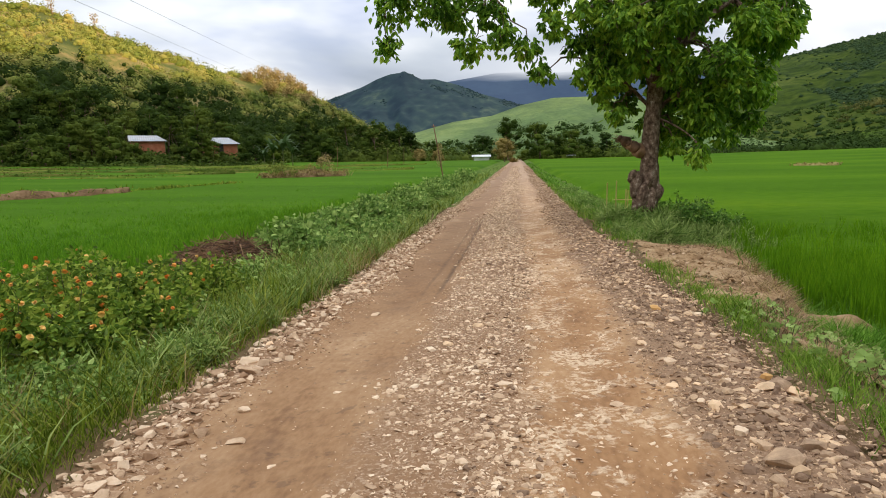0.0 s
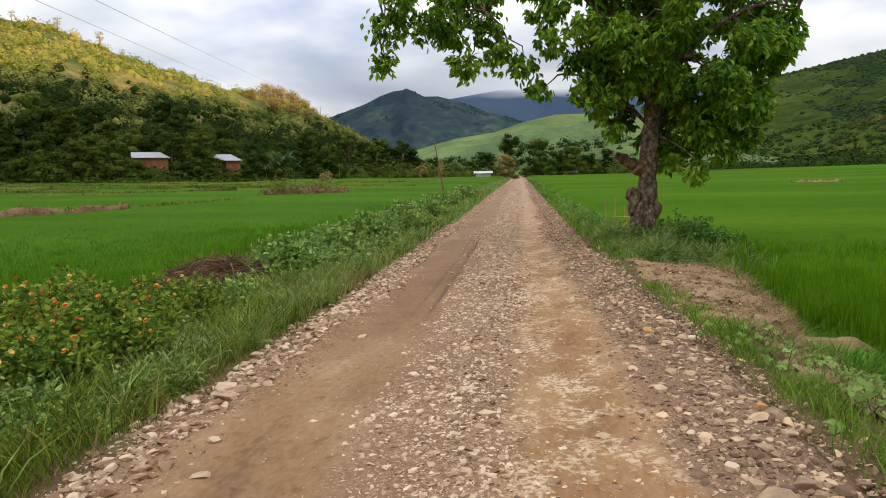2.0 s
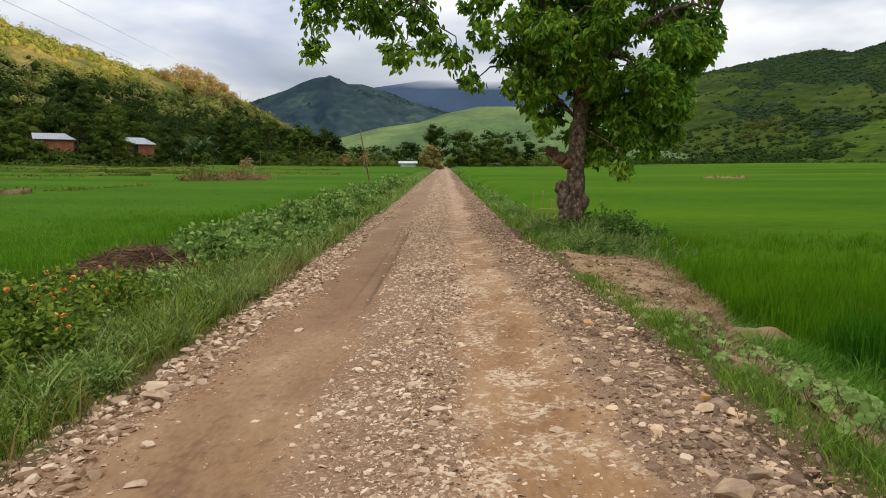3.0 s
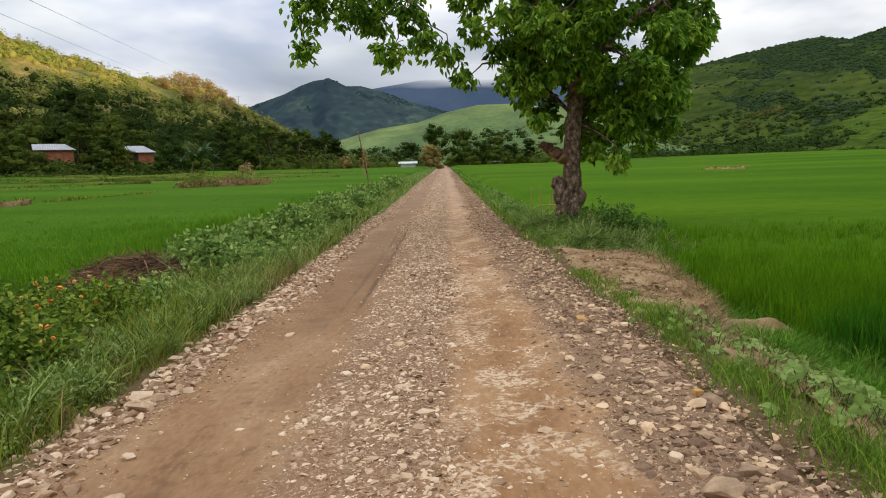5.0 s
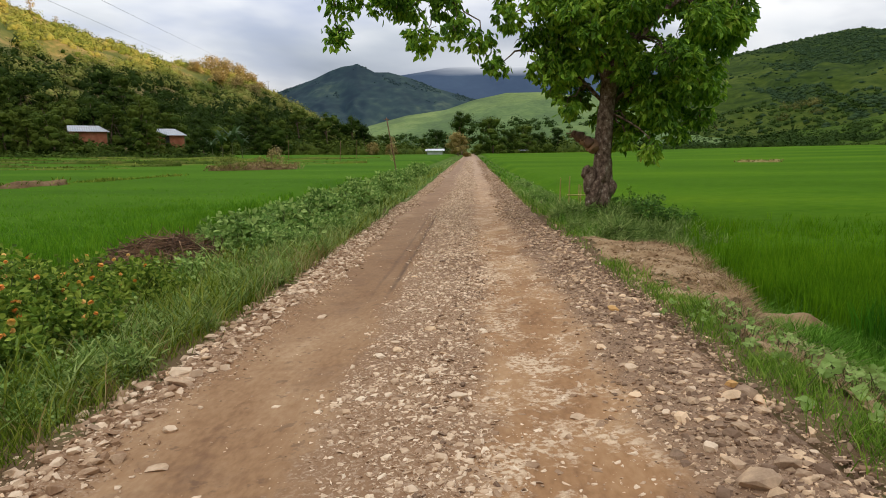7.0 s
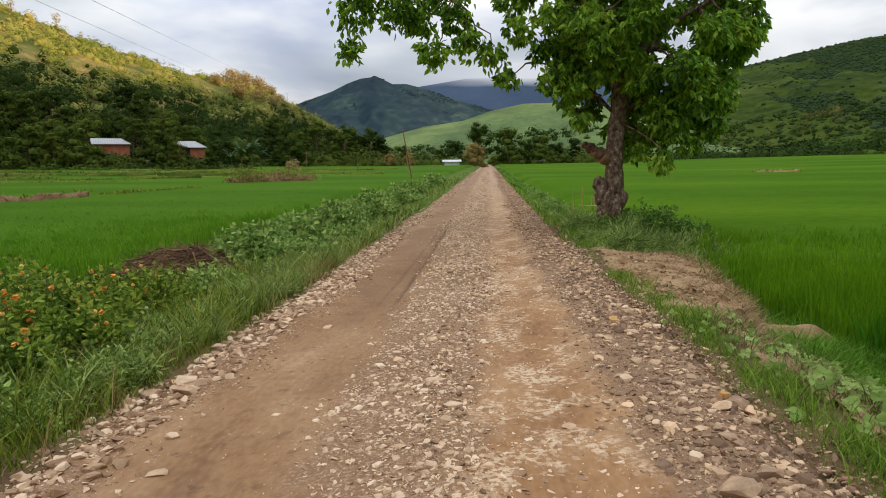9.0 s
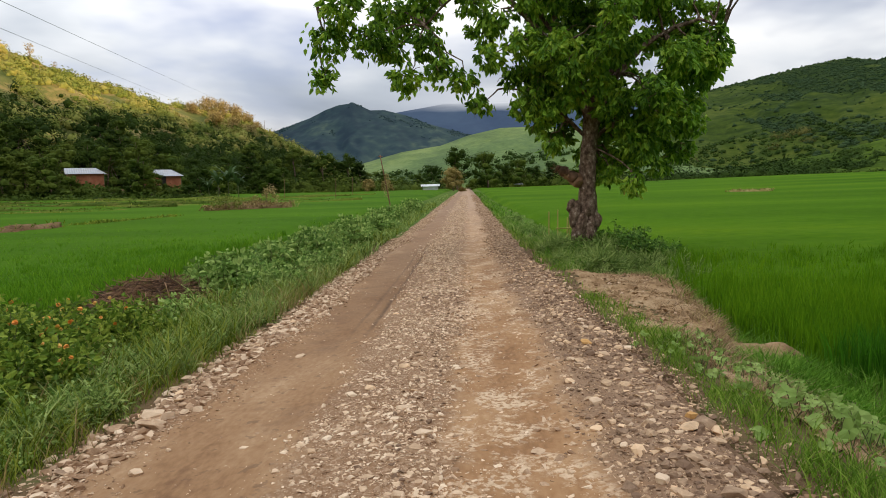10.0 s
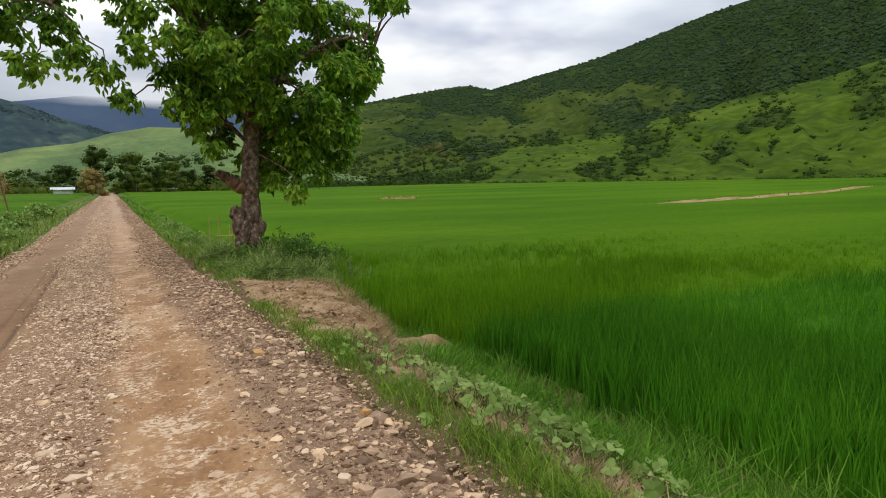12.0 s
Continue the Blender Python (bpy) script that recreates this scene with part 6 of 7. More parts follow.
litter("soil_clods", "crumbling clods of reddish soil on the bank", BARE, 640, 1.95, 3.35, 6.8, 11.7, 2000, 0.012, 0.11)
litter("pale_stones", "pale stones and bits of straw scattered on the soil bank", STONE, 642, 2.2, 3.3, 7.4, 11.6, 260, 0.02, 0.09)
litter("soil_clods", "small stones and crumbs of soil among the grass", STONE_GREY, 641, 1.8, 3.1, 1.8, 11.4, 700, 0.01, 0.06)


def grass(name, label, mat, seed, plots, mask=None):
    """plots: x from, to (functions or numbers), y from, to, blades per square metre, height from, to, width, lean."""
    rng = np.random.default_rng(seed)
    chunks = []
    for x0, x1, y0, y1, dense, lo, hi, width, lean in plots:
        n = int(dense * (y1 - y0) * max(0.3, (np.mean(x1(np.array([y0, y1]))) if callable(x1) else x1) - (np.mean(x0(np.array([y0, y1]))) if callable(x0) else x0)))
        m = max(1, n // 6)
        cy = rng.uniform(y0, y1, m)
        a, b = (x0(cy) if callable(x0) else x0), (x1(cy) if callable(x1) else x1)
        cx = a + (b - a) * rng.uniform(0, 1, m)
        tuft = rng.uniform(0.6, 1.15, m)
        y = np.repeat(cy, 6) + rng.normal(0, 0.06, m * 6)
        x = np.repeat(cx, 6) + rng.normal(0, 0.06, m * 6)
        ok = np.ones(m * 6, bool)
        if mask:
            ok = mask(x, y, rng.uniform(0, 1, m * 6))
        x, y = x[ok], y[ok]
        k = len(x)
        tall = (lo + (hi - lo) * rng.uniform(0, 1, k)) * np.repeat(tuft, 6)[ok] * (1 + 0.5 * fbm(x * 0.8, y * 0.8, 2, seed) + 0.5 * fbm(x * 2.6, y * 2.6, 2, seed + 3))
        chunks.append(blades(np.stack([x, y, ground_level(x, y) - 0.02], 1), tall, width * rng.uniform(0.6, 1.4, k), lean * tall * rng.uniform(0.3, 1.3, k), rng))
    v, f = join(chunks)
    return tagged(part_np(name, v, f, mat), label, "grass", kind="stuff")


def off_heap(x, y, u):
    heap = ((x + 4.95) / 1.25) ** 2 + ((y - 10.8) / 1.7) ** 2 > 1
    return heap


def tapered(x, y, u):
    """Thinner grass towards the stones of the road."""
    return (u < ss(ROAD_L - 0.06, ROAD_L - 0.34, x) * (0.85 + 1.3 * fbm(x * 1.4, y * 1.4, 3, 77))) & off_heap(x, y, u)


grass("long_grass", "long green grass on the sloping verge", GRASS, 601, [(-5.2, -2.3, 1.6, 6, 1500, 0.12, 0.36, 0.008, 1.0), (-7.4, -2.4, -7, 1.7, 420, 0.15, 0.36, 0.015, 0.9), (-4.2, -2.3, 6, 12, 600, 0.15, 0.36, 0.012, 0.8), (edge_left, -2.5, 6, 14, 260, 0.2, 0.45, 0.014, 0.7), (edge_left, -2.5, 14, 26, 110, 0.2, 0.4, 0.022, 0.7), (edge_left, -2.5, 26, 60, 34, 0.2, 0.45, 0.04, 0.6)], tapered)
grass("verge_grass", "short green grass creeping up to the stones", GRASS, 608, [(-7.6, -5.0, 1.5, 6, 200, 0.12, 0.3, 0.018, 0.9), (-3.05, -2.40, 1.6, 8, 1900, 0.04, 0.15, 0.006, 0.9), (-3.0, -2.45, 8, 16, 700, 0.06, 0.18, 0.01, 0.8)], off_heap)
grass("verge_grass", "greyish green tussock grass beside the stones", GRASS_GREY, 602, [(-3.6, -2.35, 5, 10, 700, 0.14, 0.36, 0.009, 1.0), (-3.4, -2.35, 8, 16, 520, 0.16, 0.40, 0.012, 1.0), (-3.6, -2.35, 16, 40, 110, 0.2, 0.4, 0.025, 0.9), (-3.6, -2.3, 40, 110, 20, 0.2, 0.4, 0.06, 0.8)], tapered)
grass("verge_grass", "dry straw-coloured grass stalks on the verge", DRY, 603, [(-4.6, -2.35, 1.6, 14, 110, 0.12, 0.40, 0.006, 0.9), (-3.2, -2.35, 8.5, 11.5, 160, 0.18, 0.42, 0.007, 0.9), (-6.2, -4.6, 9.8, 10.8, 130, 0.25, 0.6, 0.008, 0.5)], off_heap)
grass("long_grass", "long arching sage-green grass leaves on the verge", GRASS_GREY, 609, [(-3.7, -2.5, 1.7, 9, 170, 0.20, 0.42, 0.013, 1.1), (-4.2, -2.5, 9, 16, 110, 0.25, 0.48, 0.016, 1.1)], tapered)
grass("long_grass", "long bright green grass leaves standing out of the verge", GRASS, 610, [(-3.9, -2.5, 1.7, 9, 150, 0.20, 0.44, 0.012, 1.0)], tapered)


def strip_right(x, y, u):
    """Grass keeps off the bare bank, its drop and the muddy ridge."""
    bare = (y > 6.7 - 0.4 * (x - 2.4)) & (y < 12.0) & (x > 1.93 + 0.25 * fbm(y * 1.3, x * 0.5, 3, 87)) & (x < lip(y) + 0.22)
    tongue = (np.abs(y - 7.3 - 0.4 * (x - 3.2)) < 0.26) & (x > 2.6) & (x < 3.85)
    return (~bare | (u < 0.05)) & ~tongue


def tufts_right(x, y, u):
    return strip_right(x, y, u) & (u < 0.55 + 1.1 * fbm(x * 1.7, y * 1.7, 3, 89))


grass("verge_grass", "short bright green grass along the road's edge", FRESH, 604, [(1.84, 2.12, 1.6, 7.4, 4300, 0.06, 0.17, 0.006, 0.9), (1.76, 2.10, 7.2, 9.2, 1600, 0.05, 0.16, 0.008, 0.7), (1.72, 1.98, 9, 12.5, 300, 0.05, 0.12, 0.009, 0.7), (1.75, 2.6, 12, 16, 500, 0.08, 0.2, 0.010, 0.7), (1.66, 2.05, 12, 30, 420, 0.05, 0.16, 0.014, 0.9), (1.66, 2.05, 30, 70, 90, 0.1, 0.22, 0.03, 0.9)], lambda x, y, u: tufts_right(x, y, u * 0.9) | ((x < 1.98) & (u < 0.8) & (y < 9)))
grass("lush_grass", "lush green grass between the bank and the rice", LUSH, 605, [(1.85, 4.1, -7, 1.7, 620, 0.1, 0.28, 0.014, 0.9), (2.78, 3.55, 1.6, 6.6, 4600, 0.09, 0.24, 0.007, 0.9), (3.5, 3.95, 1.6, 7.0, 900, 0.14, 0.30, 0.009, 0.9), (2.2, 2.9, 1.6, 6.6, 420, 0.05, 0.15, 0.006, 1.0), (3.0, 3.75, 6.4, 7.6, 1600, 0.10, 0.28, 0.010, 1.0), (3.1, 4.0, 7.4, 12.4, 1500, 0.10, 0.28, 0.010, 1.0), (1.9, edge_right, 12.0, 20, 200, 0.10, 0.26, 0.013, 1.0), (1.8, edge_right, 20, 32, 80, 0.12, 0.3, 0.022, 0.9), (1.8, edge_right, 32, 70, 34, 0.15, 0.4, 0.05, 0.7), (1.8, 3.1, 70, 140, 10, 0.2, 0.4, 0.1, 0.6)], strip_right)
grass("verge_grass", "greyish green grass round the foot of the tree", GRASS_GREY, 606, [(1.85, 4.8, 11.8, 16, 420, 0.08, 0.24, 0.010, 1.2), (1.85, 4.0, 16, 34, 150, 0.10, 0.26, 0.018, 1.1)])
grass("dry_grass", "dry straw lying on the crumbling bank and the verge", STRAWBED, 607, [(2.5, 3.3, 6.8, 11.6, 500, 0.05, 0.12, 0.007, 2.0), (2.0, 2.6, 6.9, 11.4, 130, 0.04, 0.10, 0.006, 2.0), (2.15, 2.95, 1.6, 6.9, 1500, 0.05, 0.13, 0.006, 2.2)])


def fringe(label, mat, seed, count):
    """Dry stalks hanging over the edge of the bank."""
    rng = np.random.default_rng(seed)
    y = rng.uniform(6.7, 11.9, count)
    x = lip(y) + rng.normal(0.05, 0.10, count)
    v, f = blades(np.stack([x, y, ground_level(x, y) + 0.01], 1), rng.uniform(-0.06, 0.13, count), rng.uniform(0.004, 0.010, count), rng.uniform(0.06, 0.24, count), rng, 0.5)
    return tagged(part_np("dry_grass", v, f, mat), label, "grass", kind="stuff")


fringe("straw-coloured dead grass hanging over the edge of the bank", DRY, 611, 2600)
fringe("brown dead stalks at the edge of the bank", STRAWBED, 612, 2200)

# ---- shrubs and creepers ----
def shrub(name, label, category, tall, wide, seed, mat, leaf, count, stems=18, deep=None, droop=0.2, wide_leaf=0.66):
    """A bush on many stems, its leaves massed on an uneven outline."""
    rng = np.random.default_rng(seed)
    deep = deep or wide
    top = empty(name)
    stalks, at, ahead = [], [], []
    for k in range(stems):
        a, q = rng.uniform(0, 6.283), math.sqrt(rng.uniform())
        end = np.array((wide * 0.5 * q * math.cos(a), deep * 0.5 * q * math.sin(a), tall * rng.uniform(0.55, 1.0) * (1 - 0.4 * q * q)))
        foot = np.array((end[0] * 0.55, end[1] * 0.55, -0.05))
        pts = arc(foot, end, 0.05, 6, seed * 50 + k, 0.03)
        sv, sf = tube_tris(pts, np.linspace(0.010, 0.004, 6), sides=3)
        stalks.append(part_np("stem", sv, sf, STEM, top))
        m = count // stems
        t = rng.uniform(0.2, 1.0, m) ** 0.7 * 5
        i = np.minimum(t.astype(int), 4)
        base = pts[i] + (pts[i + 1] - pts[i]) * (t - i)[:, None]
        d = rng.normal(size=(m, 3)) * (1, 1, 0.7)
        d /= np.linalg.norm(d, axis=1, keepdims=True)
        at.append(base + d * rng.uniform(0.02, 0.16, (m, 1)) * (0.6 + wide * 0.25))
        ahead.append(d + (0, 0, -droop))
    at, ahead = np.concatenate(at), np.concatenate(ahead)
    v, f = leaves(at, ahead, leaf * rng.uniform(0.55, 1.25, len(at)), rng, wide_leaf)
    tagged(part_np("foliage", v, f, mat, top), kind="stuff")
    return tagged(top, label, category), (at, stalks)


def on_ground(x, y, dz=-0.02):
    return x, y, float(ground_level(x, y)) + dz


fb, ff = leaves(np.zeros((14, 3)), np.random.default_rng(8).normal(size=(14, 3)) * (1, 1, 0.7) + (0, 0, 0.2), np.full(14, 0.018), np.random.default_rng(8), 1.5)
flower_mesh = mesh_np("flower_head", fb, ff, FLOWER)
lrng = np.random.default_rng(700)
for n, (x, y, tall, wide, deep, blooms) in enumerate([(-4.5, 6.3, 1.0, 1.9, 1.8, 22), (-5.6, 7.2, 1.1, 2.0, 1.8, 20), (-3.9, 5.2, 0.75, 1.3, 1.4, 14), (-5.2, 5.4, 0.95, 1.8, 1.6, 16), (-4.2, 7.6, 0.75, 1.5, 1.5, 8), (-6.3, 8.6, 0.95, 1.8, 1.6, 9), (-3.75, 6.6, 0.6, 1.0, 1.1, 7), (-6.6, 6.4, 1.0, 1.8, 1.6, 12), (-3.8, 7.5, 0.7, 1.3, 1.3, 9), (-3.55, 5.7, 0.62, 1.2, 1.2, 8), (-4.6, 4.2, 0.8, 1.5, 1.4, 12), (-5.9, 5.0, 0.95, 1.7, 1.5, 14)]):
    top, (at, stalks) = shrub("lantana_bush", "flowering green bush with small orange flower heads on the verge", "bush", tall, wide, 710 + n, LANTANA, 0.064, 3700, 26, deep)
    top.matrix_basis = pose(*on_ground(x, y), 0, 0, 0)
    tagged(top, group="flowering bushes on the verge")
    outer = np.argsort(-(at[:, 2] * 1.2 - at[:, 1] * 0.5 + lrng.normal(0, 0.18, len(at))))[: blooms * 16 : 10]
    for q in outer:
        p = at[q]
        ob = new("flower_head", flower_mesh)
        ob.parent = stalks[int(q) // (len(at) // len(stalks))]
        ob.matrix_basis = pose(*(p + (0, -0.03, 0.05)), lrng.uniform(-40, 40), lrng.uniform(-40, 40), lrng.uniform(0, 360)) @ Matrix.Scale(lrng.uniform(1.1, 1.8), 4)
base_a, _ = shrub("broadleaf_shrub", "broad-leaved pale green weed shrub growing by the road", "shrub", 0.85, 1.3, 801, SHRUB, 0.115, 1150, 22)
base_b, _ = shrub("broadleaf_shrub", "spreading light green weeds with large leaves on the verge", "shrub", 0.6, 1.5, 802, SHRUB, 0.095, 1250, 24)
spots_a = [(-4.0, 11.3, 0.95), (-3.75, 13.4, 1.0), (-4.9, 13.6, 1.05), (-4.4, 15.2, 1.1), (-3.6, 16.8, 0.95), (-5.0, 17.0, 1.0), (-4.2, 19.0, 1.1), (-3.5, 21.0, 1.0), (-4.9, 21.6, 1.1), (-4.1, 24.0, 1.1), (-3.5, 26.5, 1.0), (-4.6, 27.5, 1.2), (-3.9, 31, 1.2), (-3.4, 35, 1.1), (-4.4, 38, 1.2), (-3.6, 43, 1.2), (-3.9, 50, 1.3)]
spots_b = [(-3.4, 12.3, 0.9), (-4.4, 12.4, 0.9), (-3.3, 14.6, 0.9), (-5.3, 15.4, 1.0), (-3.3, 18.4, 0.9), (-5.4, 19.4, 1.0), (-3.4, 23.0, 1.0), (-3.2, 29, 1.0), (-5.2, 25, 1.1), (2.3, 24, 0.6), (2.2, 30, 0.7), (2.3, 21.5, 0.5), (3.3, 13.1, 0.45), (-2.9, 5.2, 0.3), (-3.2, 4.6, 0.35), (-2.85, 6.3, 0.28), (-3.1, 7.9, 0.4), (-3.3, 3.8, 0.4), (-3.0, 9.4, 0.4), (-3.7, 3.4, 0.45), (-2.8, 8.6, 0.3)]
for proto, spots in ((base_a, spots_a), (base_b, spots_b)):
    scatter_tree(proto, [(*on_ground(x, y), s) for x, y, s in spots], 820, "weed shrubs along the verge")
weed, _ = shrub("leafy_weed", "leafy green weed among the grass of the verge", "weed", 0.36, 0.72, 803, SHRUB, 0.060, 520, 14)
scatter_tree(weed, [(*on_ground(x, y), s) for x, y, s in ((-2.85, 3.1, 0.7), (-3.3, 2.9, 1.1), (-3.9, 3.0, 1.3), (-2.95, 4.2, 0.7), (-3.4, 4.3, 1.0), (-4.2, 3.6, 1.3), (-3.1, 5.6, 0.9), (-2.85, 6.0, 0.6), (-3.3, 6.5, 1.0), (-3.0, 7.2, 0.8), (-3.4, 8.2, 1.1), (-2.9, 8.1, 0.6), (-3.6, 9.0, 1.2), (-3.0, 9.0, 0.8), (-3.9, 9.8, 1.2), (-3.3, 10.4, 1.0), (-3.0, 11.2, 0.9), (-3.7, 4.9, 1.2), (-3.55, 2.4, 1.0), (-4.6, 3.0, 1.4), (-4.9, 8.6, 1.2), (-4.3, 9.0, 1.2)) + tuple((-2.65 - 0.9 * u, 4.2 + 7.5 * v, 0.4 + 0.4 * w) for u, v, w in np.random.default_rng(822).uniform(0, 1, (30, 3)))], 821, "leafy weeds in the grass")
spots_c = np.random.default_rng(825).uniform(0, 1, (26, 3))
scatter_tree(shrub("low_weed", "low bright green weed between the bank and the rice", "weed", 0.2, 0.5, 805, LUSH, 0.05, 260, 10, None, 0.1, 0.35)[0], [(*on_ground(2.6 + 0.85 * u, 2.4 + 4.3 * v), 0.45 + 0.5 * w) for u, v, w in spots_c], 826, "low weeds beside the rice")
herb, _ = shrub("lance_leaved_weed", "sage-green weed with narrow pointed leaves beside the stones", "weed", 0.34, 0.7, 804, GRASS_GREY, 0.085, 420, 14, None, 0.1, 0.24)
hrng = np.random.default_rng(823)
scatter_tree(herb, [(*on_ground(-2.6 - 1.0 * u**0.8, 4.6 + 7.5 * v), 0.42 + 0.45 * w) for u, v, w in hrng.uniform(0, 1, (44, 3))], 824, "narrow-leaved weeds on the verge")
scatter_tree(shrub("tussock", "soft sage-green grass tussock round the foot of the tree", "grass", 0.4, 0.7, 806, GRASS_GREY, 0.2, 300, 16, None, 0.0, 0.09)[0], [(*on_ground(1.95 + 3.1 * u, 12.3 + 3.6 * v), 0.5 + 0.6 * w) for u, v, w in hrng.uniform(0, 1, (46, 3))], 827, "tussocks round the tree")
for x, y, tall, wide, n in ((3.75, 15.9, 0.95, 1.3, 1), (4.35, 16.5, 0.85, 1.4, 2), (4.9, 16.2, 0.6, 1.2, 3)):
    top, _ = shrub("dark_shrub", "dark green leafy shrub beside the tree trunk", "shrub", tall, wide, 830 + n, SHADE_LEAF, 0.085, 1100, 20)
    top.matrix_basis = pose(*on_ground(x, y), 0, 0, 40 * n)


def creeper(label, spots, seed, leaf, lift, spread=0.19):
    """Round lobed leaves on runners over the ground."""
    rng = np.random.default_rng(seed)
    x0, y0 = spots[0]
    z0 = float(ground_level(x0, y0))
    top = empty("creeper", (x0, y0, z0))
    runners, blade = [], []
    tri = 18
    ang = np.linspace(0, 2 * np.pi, tri, endpoint=False)
    for (cx, cy) in spots:
        for k in range(int(rng.integers(16, 54))):
            x, y = cx + rng.normal(0, spread), cy + rng.normal(0, spread * 1.3)
            h = lift * rng.uniform(0.15, 1.2)
            c = np.array((x, y, float(ground_level(x, y)) + h)) - (x0, y0, z0)
            foot = c - (rng.normal(0, 0.04), rng.normal(0, 0.04), h + 0.01)
            runners.append(tube_tris(curve_points(foot, c, 0, 4), np.full(4, 0.003), sides=4))
            nor = np.array((rng.normal(0, 0.7), -0.3 + rng.normal(0, 0.7), 1.0))
            nor /= np.linalg.norm(nor)
            u = np.cross(nor, (1, 0, 0.1))
            u = u / np.linalg.norm(u)
            w = np.cross(nor, u)
            spin = rng.uniform(0, 6.283)
            u, w = u * math.cos(spin) + w * math.sin(spin), w * math.cos(spin) - u * math.sin(spin)
            r = leaf * rng.uniform(0.35, 1.35) * 0.5
            # three blunt lobes, a notch at the stalk, and a wavy rim
            rad = r * (0.74 + 0.19 * np.cos(ang * 3) + 0.09 * np.cos(ang * 5)) * (1 - 0.45 * np.exp(-(((ang - np.pi) / 0.35) ** 2))) + 0.22 * r
            wave = r * (0.22 * np.sin(ang * 3 + spin) - 0.18 * np.cos(ang))
            rim = c + np.cos(ang)[:, None] * u * rad[:, None] + np.sin(ang)[:, None] * w * rad[:, None] + nor * wave[:, None]
            f = np.stack([np.zeros(tri, int), 1 + np.arange(tri), 1 + (np.arange(tri) + 1) % tri], 1)
            blade.append((np.concatenate([(c - nor * 0.12 * r)[None], rim]), f))
    v, f = join(runners)
    tagged(part_np("runner_rest", v, f, STEM, top), kind="stuff")
    v, f = join(blade)
    tagged(part_np("foliage", v, f, VINE, top, "pale grey-green lobed leaves"), kind="stuff")
    return tagged(top, label, "creeper")


creeper("pale green creeper with lobed leaves over the dry bank", [(2.24, 6.15), (2.29, 5.8), (2.36, 5.45), (2.42, 5.2), (2.50, 4.95), (2.56, 4.7), (2.62, 5.1)], 901, 0.062, 0.11, 0.25)
creeper("clump of large grey-green lobed leaves by the rice field", [(2.66, 4.5), (2.60, 4.25), (2.56, 4.05), (2.50, 3.85), (2.50, 3.6), (2.56, 3.3), (2.62, 3.0), (2.70, 4.2)], 902, 0.082, 0.16, 0.25)

# ---- heap of cut brush ----
brush = np.random.default_rng(950)
chunks = []
for k in range(1300):
    a, q = brush.uniform(0, 6.283), math.sqrt(brush.uniform())
    x, y = 1.35 * q * math.cos(a), 1.3 * q * math.sin(a)
    h = 0.58 * (1 - q * q) + brush.uniform(-0.03, 0.06)
    d = brush.normal(size=3) * (1, 1, 0.35)
    d = d / np.linalg.norm(d) * brush.uniform(0.1, 0.32)
    c = np.array((x, y, h))
    chunks.append(tube_tris(curve_points(c - d, c + d, brush.normal(0, 0.03), 4), np.full(4, brush.uniform(0.003, 0.008)), sides=3))
v, f = join(chunks)
heap = part_np("brush_heap", v, f, TWIG)
heap.location = on_ground(-5.0, 11.0)
tagged(heap, "heap of dead brown cut twigs and stalks", "brush", kind="stuff")

# ---- bamboo stakes by the tree ----
fence = tagged(empty("bamboo_fence", on_ground(3.05, 21.0)), "broken little fence of yellow bamboo stakes", "fence")
for x0, y0, tall in ((-0.24, 0.3, 0.92), (0.0, 0.0, 0.98), (0.31, 0.1, 0.72), (0.38, 0.15, 0.68)):
    v, f = tube_tris(curve_points((x0, y0, -0.1), (x0 + 0.02, y0, tall), 0, 4), [0.022, 0.021, 0.02, 0.019], sides=7)
    part_np("stake", v, f, BAMBOO, fence)
v, f = tube_tris(curve_points((-0.05, -0.03, 0.40), (0.8, 0.1, 0.38), 0, 4), np.full(4, 0.018), sides=7)
part_np("rail", v, f, BAMBOO, fence)


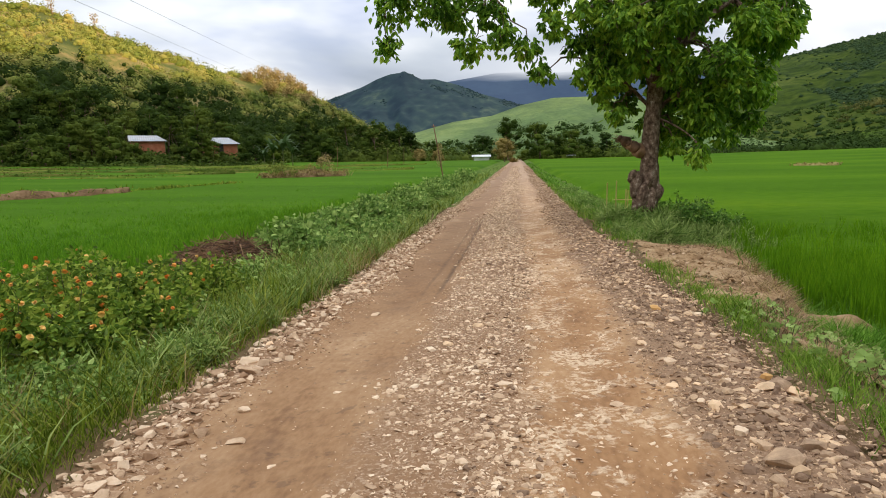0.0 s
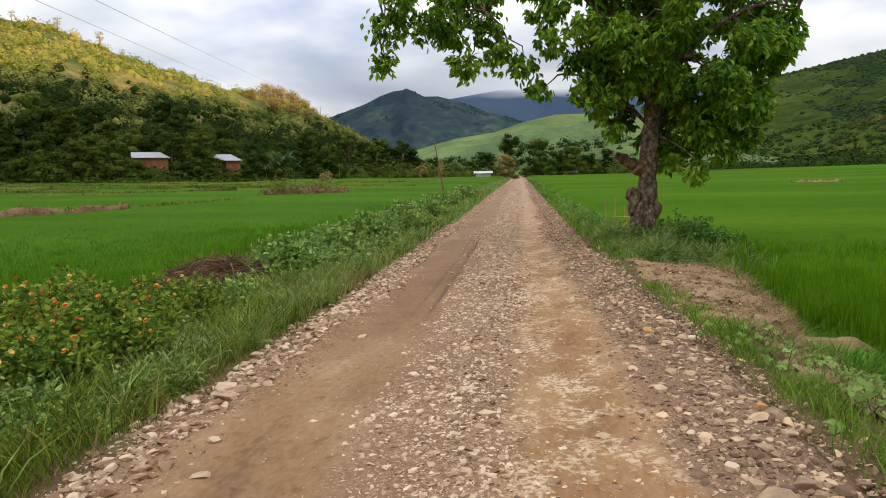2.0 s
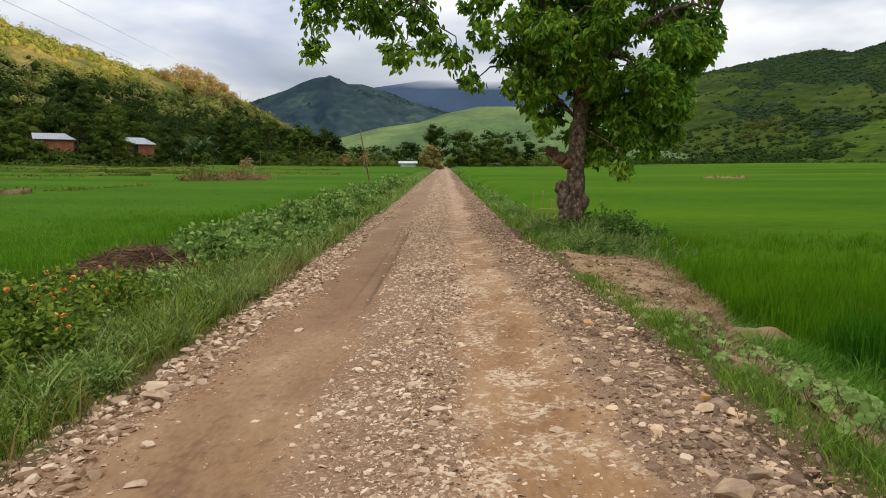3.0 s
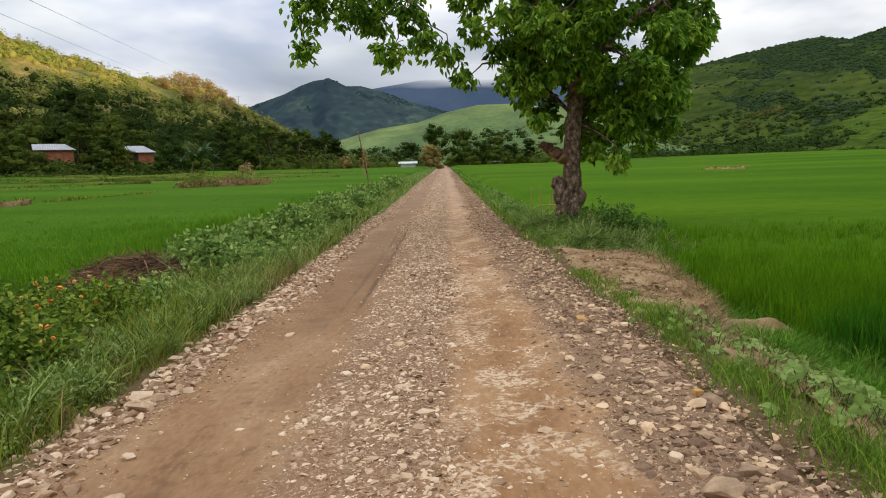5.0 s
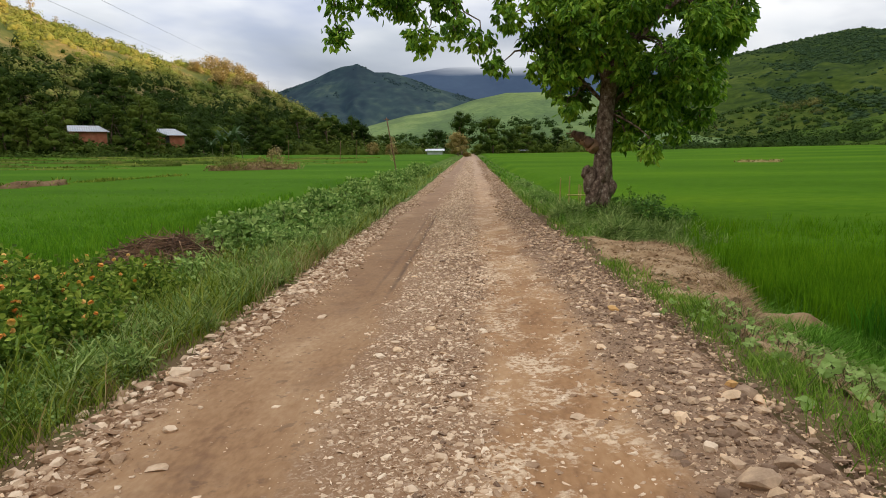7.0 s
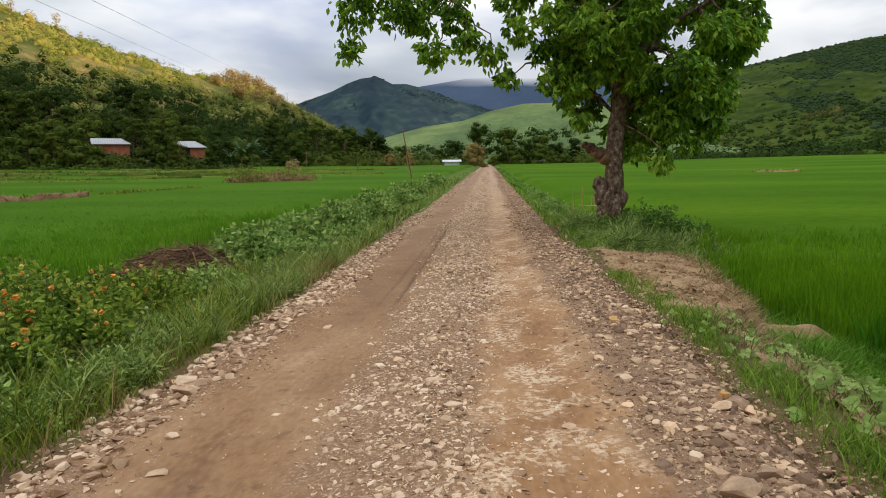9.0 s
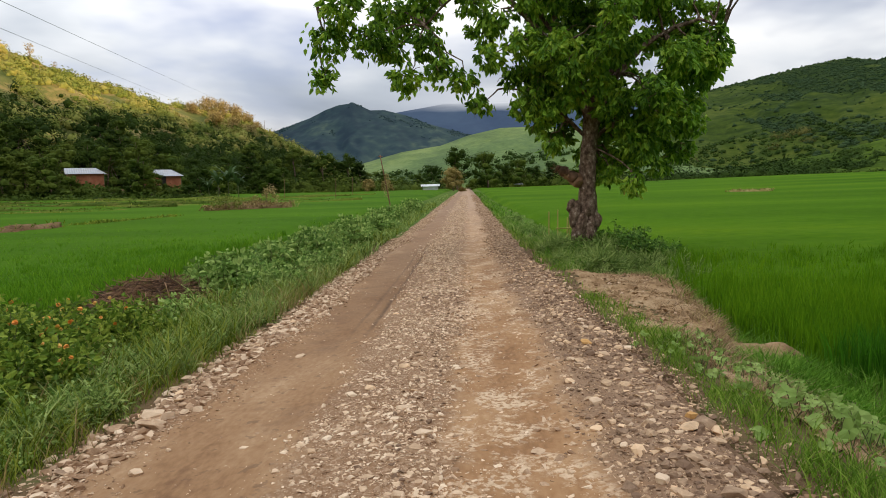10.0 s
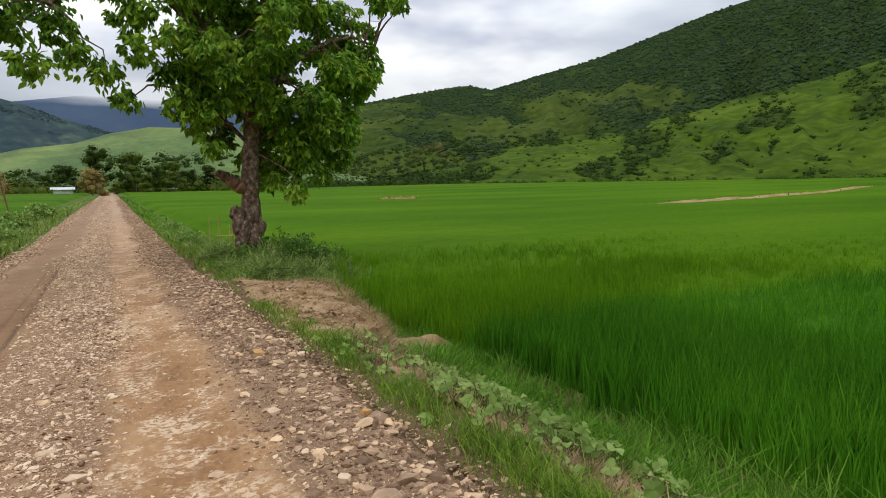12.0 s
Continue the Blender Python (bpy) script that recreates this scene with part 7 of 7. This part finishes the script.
# ---- bunds, mounds and terraces in the fields ----
def bund(name, label, points, wide, tall, mat, seed=0, n=60, tufts=420):
    """A low rounded bank along a line over the fields."""
    pts = np.asarray(points, float)
    t = np.linspace(0, len(pts) - 1, n)
    x, y = np.interp(t, np.arange(len(pts)), pts[:, 0]), np.interp(t, np.arange(len(pts)), pts[:, 1])
    dx, dy = np.gradient(x), np.gradient(y)
    ln = np.hypot(dx, dy)
    nx, ny = -dy / ln, dx / ln
    s = np.linspace(-1, 1, 9)
    w = wide * (0.75 + 0.35 * fbm(t * 2.1, t * 0 + seed, 3, seed)) * np.clip(6 * (1 - np.abs(2 * t / (len(pts) - 1) - 1)), 0.15, 1)
    X, Y = x[:, None] + nx[:, None] * s * w[:, None], y[:, None] + ny[:, None] * s * w[:, None]
    Z = ground_level(X, Y) + (tall * (0.8 + 0.4 * fbm(t * 1.7, t * 0 + 5 + seed, 3, seed + 2)))[:, None] * np.sqrt(np.clip(1 - s * s, 0, 1))[None] - 0.05 + 0.1 * tall * fbm(X * 2, Y * 2, 3, seed + 4)
    ob = part_np(name, np.stack([X, Y, Z], -1).reshape(-1, 3), grid_faces(n, 9), mat, smooth=True)
    rng = np.random.default_rng(seed + 7000)
    k = int(len(pts) * tufts)
    i, j = rng.integers(0, n, k), rng.integers(1, 8, k)
    root = np.stack([X, Y, Z], -1)[i, j] + rng.normal(0, 0.25, (k, 3)) * (1, 1, 0.0)
    root[:, 2] -= 0.05
    far = np.hypot(root[:, 0], root[:, 1])
    v, f = blades(root, rng.uniform(0.06, 0.26, k), 0.0014 * far, rng.uniform(0.05, 0.25, k), rng)
    tagged(part_np("bank_grass", v, f, DRY if mat in (DRY, BARE) or seed == 3 else mat if mat is TERRACE else GRASS, None, "tufts of grass on the field bank"), category="grass", kind="stuff")
    return tagged(ob, label, "field bank", kind="structure")


def ap(a, r):
    return r * math.sin(radians(a)), r * math.cos(radians(a))


bund("earth_bund", "bare brown earth bank between the paddies", [ap(-48, 40), ap(-41, 38), ap(-36, 40), ap(-32, 43)], 0.9, 0.88, BROWN_BANK, 1, 60, 60)
bund("grass_bund", "grassy edge of a paddy terrace", [ap(-32, 44), ap(-28, 49), ap(-24, 55)], 0.5, 0.66, TURF, 2)
bund("dry_mound", "mound overgrown with dry yellow grass in the paddy", [ap(-21.8, 66), ap(-18.5, 67), ap(-15, 70)], 2.4, 1.3, BROWN_BANK, 3, 60, 900)
for k, (r, a0, a1) in enumerate(((84, -46, -24), (100, -48, -12), (118, -44, -20), (134, -46, -10), (150, -46, -24))):
    bund("grass_bund", "grassy edge of a paddy terrace", [ap(a0, r), ap((a0 * 2 + a1) / 3, r * 1.03), ap((a0 + a1 * 2) / 3, r * 0.99), ap(a1, r * 1.05)], 0.9, 0.92, TERRACE, 10 + k, 60, 160)
for k, (r, a0, a1) in enumerate(((76, -44, -26), (92, -30, -9), (108, -46, -30), (110, -24, -9), (126, -34, -12), (142, -30, -8))):
    bund("grass_bund", "pale yellow-green edge of a paddy terrace", [ap(a0, r), ap((a0 * 2 + a1) / 3, r * 1.02), ap((a0 + a1 * 2) / 3, r * 0.985), ap(a1, r * 1.04)], 0.9, 0.90, PALE_TURF, 50 + k, 60, 40)
bund("sand_bund", "pale sandy bank running across the green paddies", [ap(43.5, 47), ap(51, 58), ap(56, 74), ap(60, 100)], 0.8, 0.8, SAND, 21, 60, 24)
bund("dry_mound", "small dry grassy mound in the paddy", [ap(21.5, 78), ap(23, 77), ap(24.5, 78)], 0.6, 0.8, DRY, 22, 60, 60)
for k, (r, a0, a1) in enumerate(((92, 9, 40), (125, 6, 60), (170, 5, 62), (72, 26, 34))):
    bund("grass_bund", "grassy edge of a paddy field", [ap(a0, r), ap((a0 * 2 + a1) / 3, r * 1.04), ap((a0 + a1 * 2) / 3, r), ap(a1, r * 1.05)], 0.5, 0.56, TERRACE, 30 + k, 60, 12)
mound_bush = wood_tree("dry_bush", "reddish-brown dry bush on a mound in the paddy", 1.9, 2.6, 41, STRAW, 10, 400, 0.22, 0.1)
x, y = ap(-16.9, 67.5)
scatter_tree(mound_bush, [(x, y, float(ground_level(x, y)) + 0.9, 1.0)], 41)
x, y = ap(-20.2, 66)
mound_bush = wood_tree("dry_bush", "low yellow-green bush on a mound in the paddy", 1.1, 3.0, 42, SCRUB, 10, 400, 0.22, 0.1)
scatter_tree(mound_bush, [(x, y, float(ground_level(x, y)) + 0.9, 1.0)], 42)
